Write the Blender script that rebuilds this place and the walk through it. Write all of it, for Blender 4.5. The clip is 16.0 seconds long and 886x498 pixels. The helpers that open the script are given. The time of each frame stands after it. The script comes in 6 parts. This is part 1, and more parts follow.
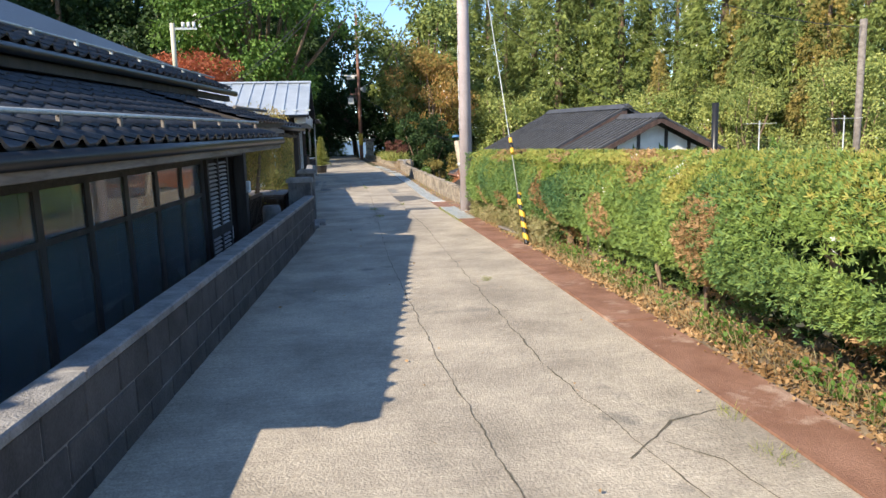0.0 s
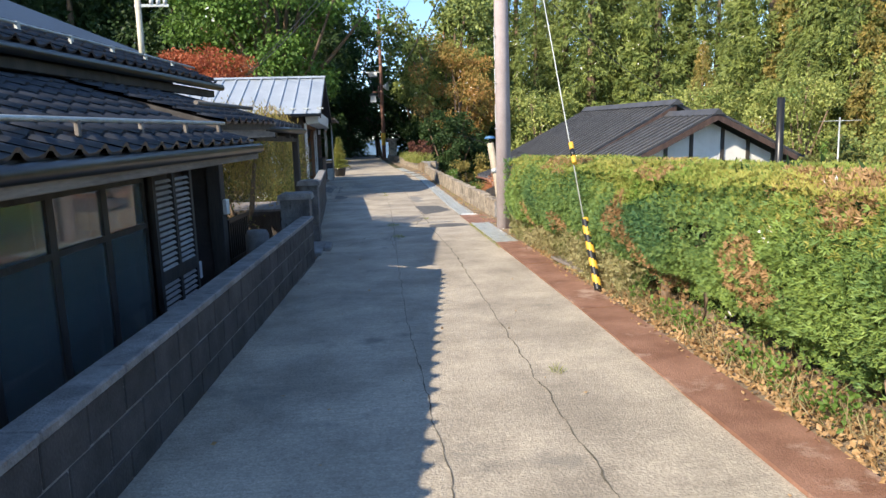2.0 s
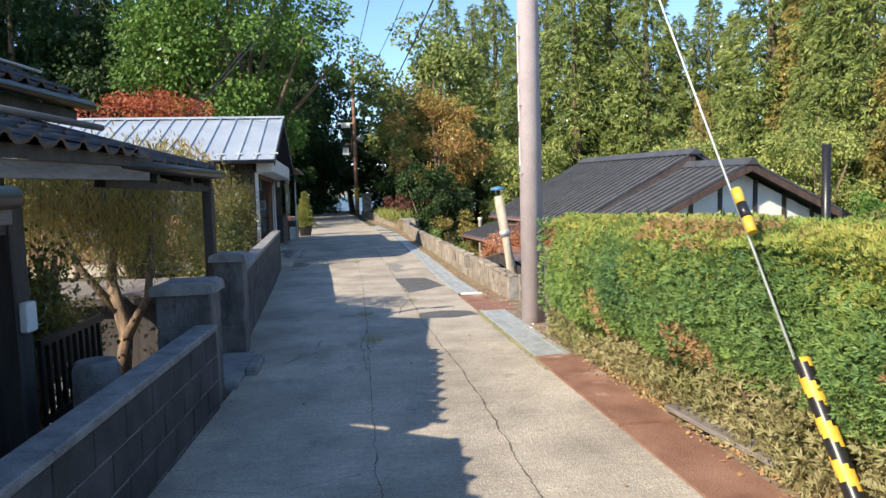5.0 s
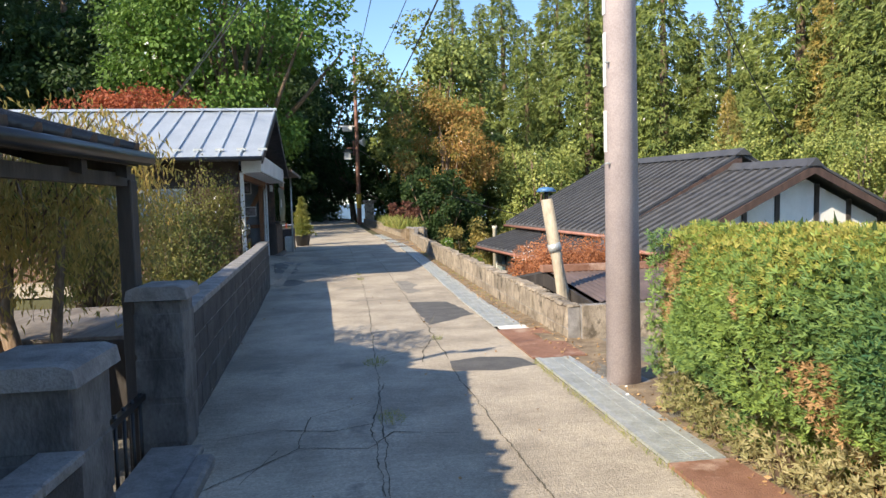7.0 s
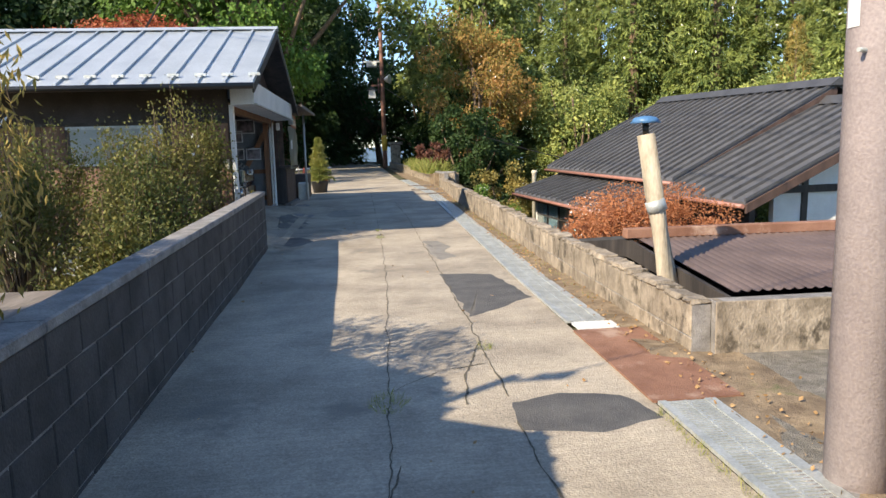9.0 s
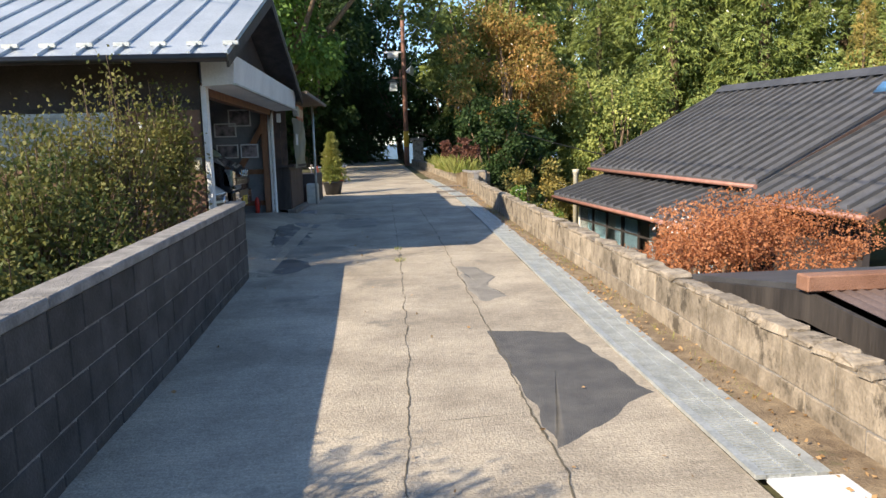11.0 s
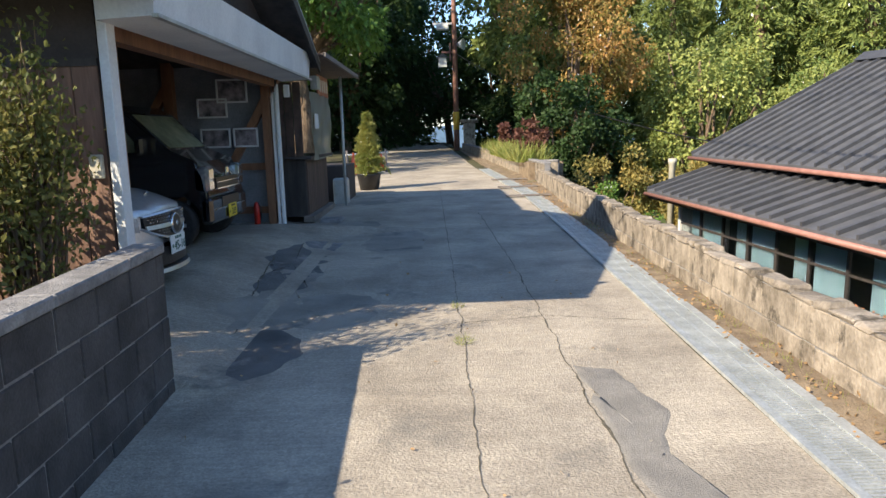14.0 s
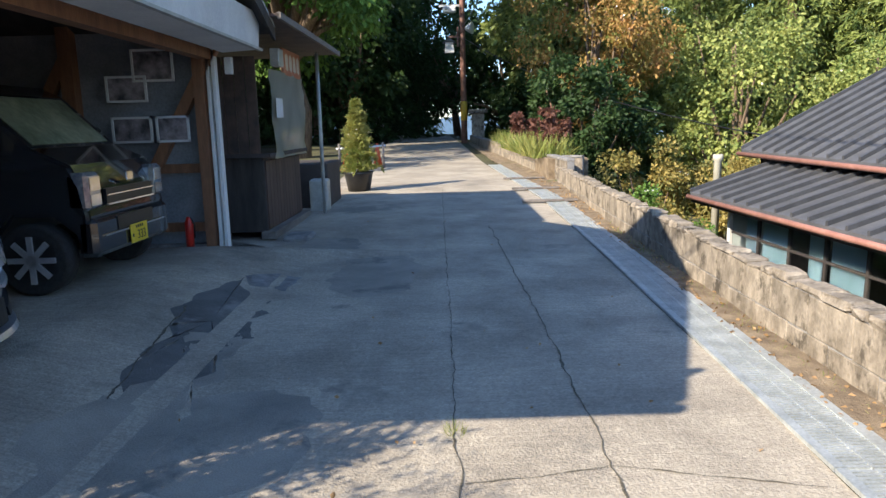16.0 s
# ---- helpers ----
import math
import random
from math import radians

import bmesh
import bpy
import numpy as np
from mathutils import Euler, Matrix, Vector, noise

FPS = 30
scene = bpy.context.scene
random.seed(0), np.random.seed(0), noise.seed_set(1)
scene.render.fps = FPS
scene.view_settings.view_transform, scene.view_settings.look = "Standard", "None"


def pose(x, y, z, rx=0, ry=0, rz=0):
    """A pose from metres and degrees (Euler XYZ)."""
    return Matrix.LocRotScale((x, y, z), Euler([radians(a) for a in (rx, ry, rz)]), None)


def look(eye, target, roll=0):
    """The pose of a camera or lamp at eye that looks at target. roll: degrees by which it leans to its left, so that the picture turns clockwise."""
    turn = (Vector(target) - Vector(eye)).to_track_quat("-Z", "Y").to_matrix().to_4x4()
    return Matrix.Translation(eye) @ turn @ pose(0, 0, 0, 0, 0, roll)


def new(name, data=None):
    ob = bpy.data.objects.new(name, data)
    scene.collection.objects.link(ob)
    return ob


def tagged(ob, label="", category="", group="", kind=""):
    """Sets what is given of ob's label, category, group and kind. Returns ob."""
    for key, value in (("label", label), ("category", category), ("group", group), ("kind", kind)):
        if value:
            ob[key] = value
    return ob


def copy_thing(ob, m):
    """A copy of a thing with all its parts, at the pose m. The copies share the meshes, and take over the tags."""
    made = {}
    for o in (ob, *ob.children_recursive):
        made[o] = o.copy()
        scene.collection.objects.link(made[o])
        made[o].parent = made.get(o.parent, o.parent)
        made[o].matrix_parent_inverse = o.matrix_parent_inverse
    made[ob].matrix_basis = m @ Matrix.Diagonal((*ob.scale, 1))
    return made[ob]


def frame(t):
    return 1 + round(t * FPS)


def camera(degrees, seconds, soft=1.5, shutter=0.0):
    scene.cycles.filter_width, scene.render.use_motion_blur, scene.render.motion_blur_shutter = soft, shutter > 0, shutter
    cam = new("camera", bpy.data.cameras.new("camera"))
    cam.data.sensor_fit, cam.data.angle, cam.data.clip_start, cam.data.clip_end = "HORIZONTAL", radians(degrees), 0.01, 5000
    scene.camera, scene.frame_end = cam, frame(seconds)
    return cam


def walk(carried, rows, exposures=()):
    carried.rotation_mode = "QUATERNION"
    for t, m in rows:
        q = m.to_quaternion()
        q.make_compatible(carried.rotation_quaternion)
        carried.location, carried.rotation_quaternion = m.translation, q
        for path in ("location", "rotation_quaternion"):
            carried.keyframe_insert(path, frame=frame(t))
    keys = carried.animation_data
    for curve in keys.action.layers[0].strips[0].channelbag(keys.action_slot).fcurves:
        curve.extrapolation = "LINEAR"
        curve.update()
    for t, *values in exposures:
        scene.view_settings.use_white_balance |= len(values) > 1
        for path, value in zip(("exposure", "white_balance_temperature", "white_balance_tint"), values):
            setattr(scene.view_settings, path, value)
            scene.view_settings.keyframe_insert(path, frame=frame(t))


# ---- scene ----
cam = camera(64.9, 16.0)
METRES, EYE, TILT, LEAN, TURN = 23.4, 1.5, 0.0, 0.0, -7.9
ROWS = [
    (0.0, 0.0, 0.0, 0.0, -0.22, -8.36, 1.48),
    (0.5, -0.0028, 0.0314, 0.0017, 0.8, -11.18, 1.49),
    (1.0, -0.0037, 0.0609, 0.004, 1.6, -11.36, 1.6),
    (1.5, -0.0061, 0.0926, 0.004, 1.91, -9.63, 1.61),
    (2.0, -0.006, 0.1243, 0.0049, 1.78, -8.42, 1.7),
    (2.5, -0.0064, 0.1566, 0.004, 1.17, -8.25, 1.75),
    (3.0, -0.0095, 0.1878, 0.0052, 0.49, -8.45, 1.76),
    (3.5, -0.0131, 0.2207, 0.004, 0.0, -8.43, 1.72),
    (4.0, -0.0175, 0.2515, 0.0061, -0.22, -7.15, 1.7),
    (4.5, -0.0204, 0.2849, 0.0046, -0.35, -4.54, 1.65),
    (7.0, -0.0416, 0.4385, 0.0023, -0.25, -3.27, 1.54),
    (7.5, -0.0411, 0.4691, 0.0008, 0.13, -4.32, 1.58),
    (8.0, -0.0435, 0.5014, 0.002, 0.72, -5.37, 1.57),
    (8.5, -0.0446, 0.5319, 0.0008, 1.49, -6.87, 1.58),
    (9.0, -0.049, 0.5637, 0.0015, 2.07, -7.86, 1.58),
    (11.5, -0.068, 0.7233, 0.0016, 4.31, -8.1, 1.55),
    (12.0, -0.0755, 0.7549, 0.002, 4.85, -8.29, 1.51),
    (12.5, -0.083, 0.7841, 0.003, 5.57, -8.96, 1.5),
    (13.0, -0.0885, 0.8147, 0.0033, 6.37, -9.52, 1.51),
    (13.5, -0.0928, 0.8438, 0.0046, 7.17, -9.66, 1.55),
    (14.0, -0.0935, 0.8741, 0.0047, 7.65, -9.42, 1.57),
    (14.5, -0.0973, 0.9038, 0.0053, 7.88, -9.26, 1.57),
    (15.0, -0.0988, 0.9329, 0.0042, 8.02, -9.51, 1.55),
    (15.5, -0.1035, 0.9621, 0.0051, 8.17, -9.79, 1.51),
    (16.0, -0.1046, 0.9918, 0.0042, 8.35, -10.1, 1.5),
]
walk(cam, [(t, pose(0, 0, EYE, TILT, LEAN, TURN) @ pose(METRES * x, METRES * y, METRES * z, 90 + pitch, roll, yaw)) for t, x, y, z, yaw, pitch, roll in ROWS], exposures=[(0, 0.86, 6250, 10), (4.5, 0.86, 6200, 10), (9, 0.84, 6550, 10), (12.5, 0.87, 6550, 10), (14.5, 0.96, 6250, 10), (16, 1.05, 6050, 10)])

# ---- light ----
SUN = Vector((-1.19, -0.88, 1.0)).normalized()
sun = new("sun", bpy.data.lights.new("sun", "SUN"))
sun.data.energy, sun.data.angle, sun.data.color = 5.0, radians(0.55), (1.0, 0.86, 0.655)
sun.matrix_world = look(SUN * 60, (0, 0, 0))
world = bpy.data.worlds.new("sky")
scene.world = world
world.use_nodes = True
sky = world.node_tree.nodes.new("ShaderNodeTexSky")
sky.sky_type, sky.sun_disc = "NISHITA", False
sky.sun_elevation, sky.sun_rotation = math.asin(SUN.z), math.atan2(SUN.x, SUN.y)
sky.air_density, sky.dust_density, sky.ozone_density = 1.0, 0.15, 4.0
world.node_tree.links.new(sky.outputs[0], world.node_tree.nodes["Background"].inputs[0])
world.node_tree.nodes["Background"].inputs[1].default_value = 0.142


# ---- materials ----
def material(name, c1, c2, scale=4.0, rough=0.8, bump=0.2, fine=60.0, metal=0.0, spots=None, stretch=(1, 1, 1), island=0.0, piece=0.0, spec=0.5, spot_scale=1.3, spot_cut=0.58, lo=0.35, hi=0.65, grooves=False):
    """Two-scale noise between two colours, a fine grain bump, and optional stains with a shape of their own."""
    m = bpy.data.materials.new(name)
    m.use_nodes = True
    nt = m.node_tree
    N, L = nt.nodes, nt.links
    bsdf = N["Principled BSDF"]
    co = N.new("ShaderNodeTexCoord")
    mp = N.new("ShaderNodeMapping")
    mp.inputs["Scale"].default_value = stretch
    geo = N.new("ShaderNodeNewGeometry")
    L.new(geo.outputs["Position"], mp.inputs[0])
    big = N.new("ShaderNodeTexNoise")
    big.inputs["Scale"].default_value, big.inputs["Detail"].default_value, big.inputs["Roughness"].default_value = scale, 6, 0.62
    L.new(mp.outputs[0], big.inputs[0])
    small = N.new("ShaderNodeTexNoise")
    small.inputs["Scale"].default_value, small.inputs["Detail"].default_value = fine, 3
    L.new(mp.outputs[0], small.inputs[0])
    ramp = N.new("ShaderNodeValToRGB")
    ramp.color_ramp.elements[0].position, ramp.color_ramp.elements[1].position = lo, hi
    ramp.color_ramp.elements[0].color, ramp.color_ramp.elements[1].color = (*c1, 1), (*c2, 1)
    L.new(big.outputs[0], ramp.inputs[0])
    out = ramp.outputs[0]
    grain = N.new("ShaderNodeMix")
    grain.data_type, grain.blend_type = "RGBA", "OVERLAY"
    grain.inputs[0].default_value = 0.35
    L.new(out, grain.inputs[6])
    L.new(small.outputs[0], grain.inputs[7])
    out = grain.outputs[2]
    if grooves:
        gm = N.new("ShaderNodeMapping")
        gm.inputs["Scale"].default_value = (3, 42, 1)
        L.new(geo.outputs["Position"], gm.inputs[0])
        gn = N.new("ShaderNodeTexNoise")
        gn.inputs["Scale"].default_value, gn.inputs["Detail"].default_value = 1.0, 2
        L.new(gm.outputs[0], gn.inputs[0])
        ga = N.new("ShaderNodeMix")
        ga.data_type, ga.blend_type = "RGBA", "OVERLAY"
        ga.inputs[0].default_value = 0.22
        L.new(out, ga.inputs[6])
        L.new(gn.outputs[0], ga.inputs[7])
        pebble = N.new("ShaderNodeTexVoronoi")
        pebble.inputs["Scale"].default_value = 55
        L.new(mp.outputs[0], pebble.inputs[0])
        pm = N.new("ShaderNodeMix")
        pm.data_type, pm.blend_type = "RGBA", "OVERLAY"
        pm.inputs[0].default_value = 0.16
        L.new(ga.outputs[2], pm.inputs[6])
        grey = N.new("ShaderNodeRGBToBW")
        L.new(pebble.outputs["Color"], grey.inputs[0])
        L.new(grey.outputs[0], pm.inputs[7])
        out = pm.outputs[2]
    if spots:
        st = N.new("ShaderNodeTexNoise")
        st.inputs["Scale"].default_value, st.inputs["Detail"].default_value, st.inputs["Roughness"].default_value = spot_scale, 8, 0.7
        L.new(mp.outputs[0], st.inputs[0])
        cut = N.new("ShaderNodeMapRange")
        cut.inputs[1].default_value, cut.inputs[2].default_value = spot_cut, spot_cut + 0.08
        L.new(st.outputs[0], cut.inputs[0])
        mx = N.new("ShaderNodeMix")
        mx.data_type = "RGBA"
        mx.inputs[7].default_value = (*spots, 1)
        L.new(cut.outputs[0], mx.inputs[0])
        L.new(out, mx.inputs[6])
        out = mx.outputs[2]
    if island or piece:
        hsv = N.new("ShaderNodeHueSaturation")
        if island:
            src = geo.outputs["Random Per Island"]
        else:
            src = N.new("ShaderNodeObjectInfo").outputs["Random"]
        rng = N.new("ShaderNodeMapRange")
        rng.inputs[3].default_value, rng.inputs[4].default_value = 1 - (island or piece), 1 + (island or piece)
        L.new(src, rng.inputs[0])
        L.new(rng.outputs[0], hsv.inputs["Value"])
        L.new(out, hsv.inputs["Color"])
        out = hsv.outputs[0]
    L.new(out, bsdf.inputs["Base Color"])
    bsdf.inputs["Roughness"].default_value, bsdf.inputs["Metallic"].default_value = rough, metal
    bsdf.inputs["Specular IOR Level"].default_value = spec
    if bump:
        b = N.new("ShaderNodeBump")
        b.inputs["Strength"].default_value, b.inputs["Distance"].default_value = bump, 0.01
        add = N.new("ShaderNodeMath")
        L.new(big.outputs[0], add.inputs[0])
        L.new(small.outputs[0], add.inputs[1])
        L.new(add.outputs[0], b.inputs["Height"])
        L.new(b.outputs[0], bsdf.inputs["Normal"])
    return m


def leafy(name, cols, rough=0.55, through_light=0.35):
    """Leaves: a colour for each leaf out of a ramp, part of the light shining through."""
    m = bpy.data.materials.new(name)
    m.use_nodes = True
    nt = m.node_tree
    N, L = nt.nodes, nt.links
    bsdf = N["Principled BSDF"]
    geo = N.new("ShaderNodeNewGeometry")
    big = N.new("ShaderNodeTexNoise")
    big.inputs["Scale"].default_value, big.inputs["Detail"].default_value = 0.9, 3
    L.new(geo.outputs["Position"], big.inputs[0])
    mixv = N.new("ShaderNodeMath")
    mixv.operation = "MULTIPLY_ADD"
    mixv.inputs[1].default_value = 0.5
    half = N.new("ShaderNodeMath")
    half.operation = "MULTIPLY_ADD"
    half.inputs[1].default_value, half.inputs[2].default_value = 1.6, -0.55
    L.new(big.outputs[0], half.inputs[0])
    L.new(geo.outputs["Random Per Island"], mixv.inputs[0])
    L.new(half.outputs[0], mixv.inputs[2])
    ramp = N.new("ShaderNodeValToRGB")
    els = ramp.color_ramp.elements
    for i, c in enumerate(cols):
        p = i / (len(cols) - 1)
        e = els[0] if i == 0 else (els[1] if i == len(cols) - 1 else els.new(p))
        e.position, e.color = p, (*c, 1)
    L.new(mixv.outputs[0], ramp.inputs[0])
    L.new(ramp.outputs[0], bsdf.inputs["Base Color"])
    bsdf.inputs["Roughness"].default_value = rough
    bsdf.inputs["Specular IOR Level"].default_value = 0.3
    tr = N.new("ShaderNodeBsdfTranslucent")
    L.new(ramp.outputs[0], tr.inputs[0])
    ms = N.new("ShaderNodeMixShader")
    ms.inputs[0].default_value = through_light
    L.new(bsdf.outputs[0], ms.inputs[1])
    L.new(tr.outputs[0], ms.inputs[2])
    L.new(ms.outputs[0], N["Material Output"].inputs[0])
    return m


def glassy(name, tint=(0.8, 0.9, 0.9), rough=0.02):
    m = bpy.data.materials.new(name)
    m.use_nodes = True
    b = m.node_tree.nodes["Principled BSDF"]
    b.inputs["Base Color"].default_value = (*tint, 1)
    b.inputs["Roughness"].default_value, b.inputs["Transmission Weight"].default_value, b.inputs["IOR"].default_value = rough, 1.0, 1.45
    return m


CONCRETE = material("road_concrete", (0.27, 0.232, 0.184), (0.455, 0.395, 0.312), 1.1, 0.92, 0.8, 70, spots=(0.22, 0.198, 0.165), spot_scale=0.9, spot_cut=0.58, grooves=True)
PATCH = material("asphalt_patch", (0.075, 0.075, 0.078), (0.115, 0.112, 0.11), 5, 0.9, 0.7, 130)
WORNASPHALT = material("worn_dark_asphalt", (0.22, 0.20, 0.17), (0.35, 0.31, 0.255), 1.6, 0.92, 0.6, 110, spots=(0.17, 0.16, 0.14), spot_cut=0.55)
DAMP = material("damp_stained_concrete", (0.085, 0.082, 0.077), (0.16, 0.152, 0.14), 2.5, 0.75, 0.5, 110, spots=(0.26, 0.245, 0.22), spot_cut=0.6)
PATCHLIGHT = material("faded_patch", (0.20, 0.185, 0.165), (0.27, 0.25, 0.22), 4, 0.92, 0.6, 120)
BLOCK = material("grey_block", (0.04, 0.0375, 0.0365), (0.088, 0.082, 0.079), 3, 0.9, 0.6, 70, spots=(0.035, 0.033, 0.032), spot_cut=0.6, piece=0.12)
OLDBLOCK = material("weathered_block", (0.17, 0.14, 0.105), (0.36, 0.305, 0.24), 7, 0.95, 0.9, 50, spots=(0.085, 0.07, 0.052), spot_scale=4.5, spot_cut=0.545, piece=0.2, stretch=(1, 1, 0.7))
CAPSTONE = material("cap_concrete", (0.17, 0.16, 0.155), (0.31, 0.295, 0.28), 6, 0.92, 0.8, 80)
PILLARSTONE = material("weathered_pillar_stone", (0.075, 0.072, 0.07), (0.20, 0.19, 0.18), 5, 0.92, 0.8, 60, spots=(0.05, 0.048, 0.045), spot_scale=4, spot_cut=0.57, stretch=(1, 1, 0.5))
DIRT = material("verge_soil", (0.14, 0.10, 0.065), (0.30, 0.23, 0.15), 5, 1.0, 1.0, 70, spots=(0.10, 0.12, 0.04), spot_cut=0.6)
GROUND = material("forest_ground", (0.05, 0.045, 0.025), (0.10, 0.10, 0.04), 0.7, 1.0, 0.8, 30)
GRAVEL = material("worn_gravel", (0.13, 0.12, 0.10), (0.24, 0.22, 0.19), 9, 1.0, 1.2, 110)
RUST = material("rusty_plate", (0.19, 0.09, 0.055), (0.31, 0.165, 0.11), 2.5, 0.8, 0.6, 90, metal=0.1, spots=(0.42, 0.29, 0.22), spot_cut=0.56)
ZINC = material("galvanised_steel", (0.40, 0.42, 0.41), (0.56, 0.58, 0.565), 6, 0.5, 0.15, 60, metal=0.45)
KAWARA = material("dark_roof_tile", (0.018, 0.02, 0.025), (0.042, 0.045, 0.053), 4, 0.38, 0.25, 60, piece=0.15)
BLACKROOF = material("black_sheet_roof", (0.052, 0.053, 0.058), (0.082, 0.083, 0.09), 2, 0.5, 0.1, 50, piece=0.08)
# Same metal as the ribs, lightened so darker ribs read as shadow lines.
SHEETROOF = material("lit_black_sheet", (0.075, 0.076, 0.082), (0.115, 0.116, 0.125), 2.5, 0.55, 0.1, 50)
SILVERROOF = material("silver_sheet_roof", (0.42, 0.46, 0.50), (0.52, 0.56, 0.60), 1.5, 0.38, 0.08, 40, metal=0.35, piece=0.05)
DARKWOOD = material("dark_stained_wood", (0.028, 0.024, 0.023), (0.068, 0.058, 0.052), 6, 0.7, 0.3, 60, stretch=(1, 1, 0.15))
GREYWOOD = material("weathered_grey_wood", (0.13, 0.11, 0.095), (0.24, 0.21, 0.185), 8, 0.85, 0.4, 60, stretch=(1, 0.12, 1))
BROWNWOOD = material("brown_board", (0.125, 0.07, 0.048), (0.225, 0.13, 0.09), 6, 0.75, 0.35, 60, stretch=(1, 1, 0.12), piece=0.1)
POSTWOOD = material("orange_brown_timber", (0.17, 0.08, 0.042), (0.28, 0.135, 0.07), 6, 0.6, 0.3, 60, stretch=(1, 1, 0.15))
DARKWALL = material("dark_brown_panel", (0.042, 0.034, 0.033), (0.07, 0.057, 0.055), 2, 0.75, 0.2, 50)
WHITEPAINT = material("white_painted_metal", (0.62, 0.63, 0.64), (0.74, 0.75, 0.75), 2, 0.5, 0.08, 40)
PLASTER = material("white_plaster", (0.70, 0.68, 0.64), (0.80, 0.78, 0.74), 2, 0.9, 0.15, 50)
POLECON = material("concrete_pole", (0.37, 0.315, 0.315), (0.44, 0.375, 0.375), 3, 0.85, 0.2, 80)
RUSTPOLE = material("brown_painted_pole", (0.20, 0.10, 0.075), (0.30, 0.16, 0.12), 5, 0.7, 0.2, 60)
BARK = material("bark", (0.09, 0.06, 0.04), (0.24, 0.17, 0.11), 14, 0.95, 1.0, 50, stretch=(1, 1, 0.25))
BRIGHTBARK = material("peeling_bark", (0.10, 0.068, 0.045), (0.30, 0.21, 0.14), 14, 0.95, 1.0, 50, stretch=(1, 1, 0.25))
BLACKPAINT = material("black_paint", (0.012, 0.012, 0.013), (0.02, 0.02, 0.021), 5, 0.35, 0.05, 50)
YELLOWPAINT = material("yellow_paint", (0.62, 0.36, 0.03), (0.72, 0.43, 0.05), 8, 0.5, 0.1, 50, spots=(0.35, 0.25, 0.1), spot_cut=0.68)
COPPER = material("copper_gutter", (0.28, 0.13, 0.10), (0.38, 0.19, 0.15), 4, 0.5, 0.1, 50)
BROWNSHEET = material("brown_corrugated_sheet", (0.105, 0.075, 0.066), (0.165, 0.12, 0.105), 2, 0.6, 0.15, 50)
CREAM = material("cream_plastic", (0.45, 0.42, 0.33), (0.55, 0.51, 0.40), 5, 0.5, 0.05, 50)
FROST = material("frosted_glass", (0.30, 0.33, 0.33), (0.38, 0.41, 0.41), 3, 0.35, 0.1, 60)
PHOTO = material("dark_photograph", (0.05, 0.05, 0.055), (0.35, 0.30, 0.32), 7, 0.3, 0.0, 30)
REDPAINT = material("red_paint", (0.45, 0.02, 0.015), (0.55, 0.035, 0.02), 4, 0.35, 0.0, 40)
RUBBER = material("tyre_rubber", (0.015, 0.015, 0.016), (0.03, 0.03, 0.031), 20, 0.85, 0.4, 80)
CHROME = material("chrome", (0.65, 0.66, 0.68), (0.75, 0.76, 0.78), 3, 0.15, 0.0, 30, metal=1.0)
SILVERCAR = material("silver_car_paint", (0.60, 0.62, 0.65), (0.64, 0.66, 0.69), 1, 0.32, 0.0, 30, metal=0.55)
BLACKCAR = material("black_car_paint", (0.016, 0.017, 0.02), (0.022, 0.023, 0.027), 1, 0.12, 0.0, 30)
PLATEWHITE = material("white_plate", (0.72, 0.73, 0.72), (0.78, 0.79, 0.78), 3, 0.5, 0.0, 30)
PLATEYELLOW = material("yellow_plate", (0.72, 0.52, 0.03), (0.78, 0.58, 0.05), 3, 0.5, 0.0, 30)
for paint in (SILVERCAR, BLACKCAR):
    paint.node_tree.nodes["Principled BSDF"].inputs["Coat Weight"].default_value = 1.0
GREENINK = material("green_ink", (0.01, 0.09, 0.06), (0.015, 0.11, 0.07), 3, 0.5, 0.0, 30)
BROWNDARK = material("dark_brown_board", (0.055, 0.033, 0.027), (0.10, 0.062, 0.05), 6, 0.7, 0.3, 60, stretch=(1, 1, 0.12), piece=0.1)
RUSTDARK = material("rusty_dark_sheet", (0.05, 0.035, 0.03), (0.12, 0.075, 0.055), 4, 0.7, 0.3, 60)
SIGNRED = material("faded_red_sign", (0.42, 0.15, 0.08), (0.52, 0.22, 0.13), 3, 0.7, 0.1, 50)
SIGNPALE = material("pale_lettering", (0.62, 0.55, 0.45), (0.7, 0.62, 0.52), 3, 0.7, 0.0, 40)
LAMPGLASS = material("headlight_lens", (0.20, 0.22, 0.25), (0.45, 0.48, 0.50), 12, 0.06, 0.0, 40, metal=0.5)
VANGLASS_LIT = material("van_glass_painted_light", (0.14, 0.16, 0.10), (0.34, 0.36, 0.24), 1.6, 0.06, 0.0, 20)
PLASTIC = leafy("cloudy_plastic", [(0.42, 0.44, 0.38), (0.55, 0.56, 0.48), (0.62, 0.62, 0.55)], rough=0.12, through_light=0.45)
SKYCURTAIN = material("sky_reflection_curtain", (0.45, 0.58, 0.64), (0.60, 0.72, 0.78), 3, 0.9, 0.1, 40)
PALELOG = material("pale_log", (0.30, 0.25, 0.18), (0.48, 0.42, 0.33), 6, 0.85, 0.6, 50, stretch=(1, 1, 0.3), spots=(0.2, 0.13, 0.07), spot_scale=6, spot_cut=0.62)
BLUECAP = material("blue_cap_paint", (0.06, 0.16, 0.33), (0.10, 0.22, 0.42), 5, 0.4, 0.0, 40)
INTERIOR = material("grey_garage_lining", (0.17, 0.185, 0.21), (0.25, 0.265, 0.295), 2, 0.8, 0.2, 40)
BLUEGLASS = glassy("window_glass", (0.75, 0.85, 0.88))
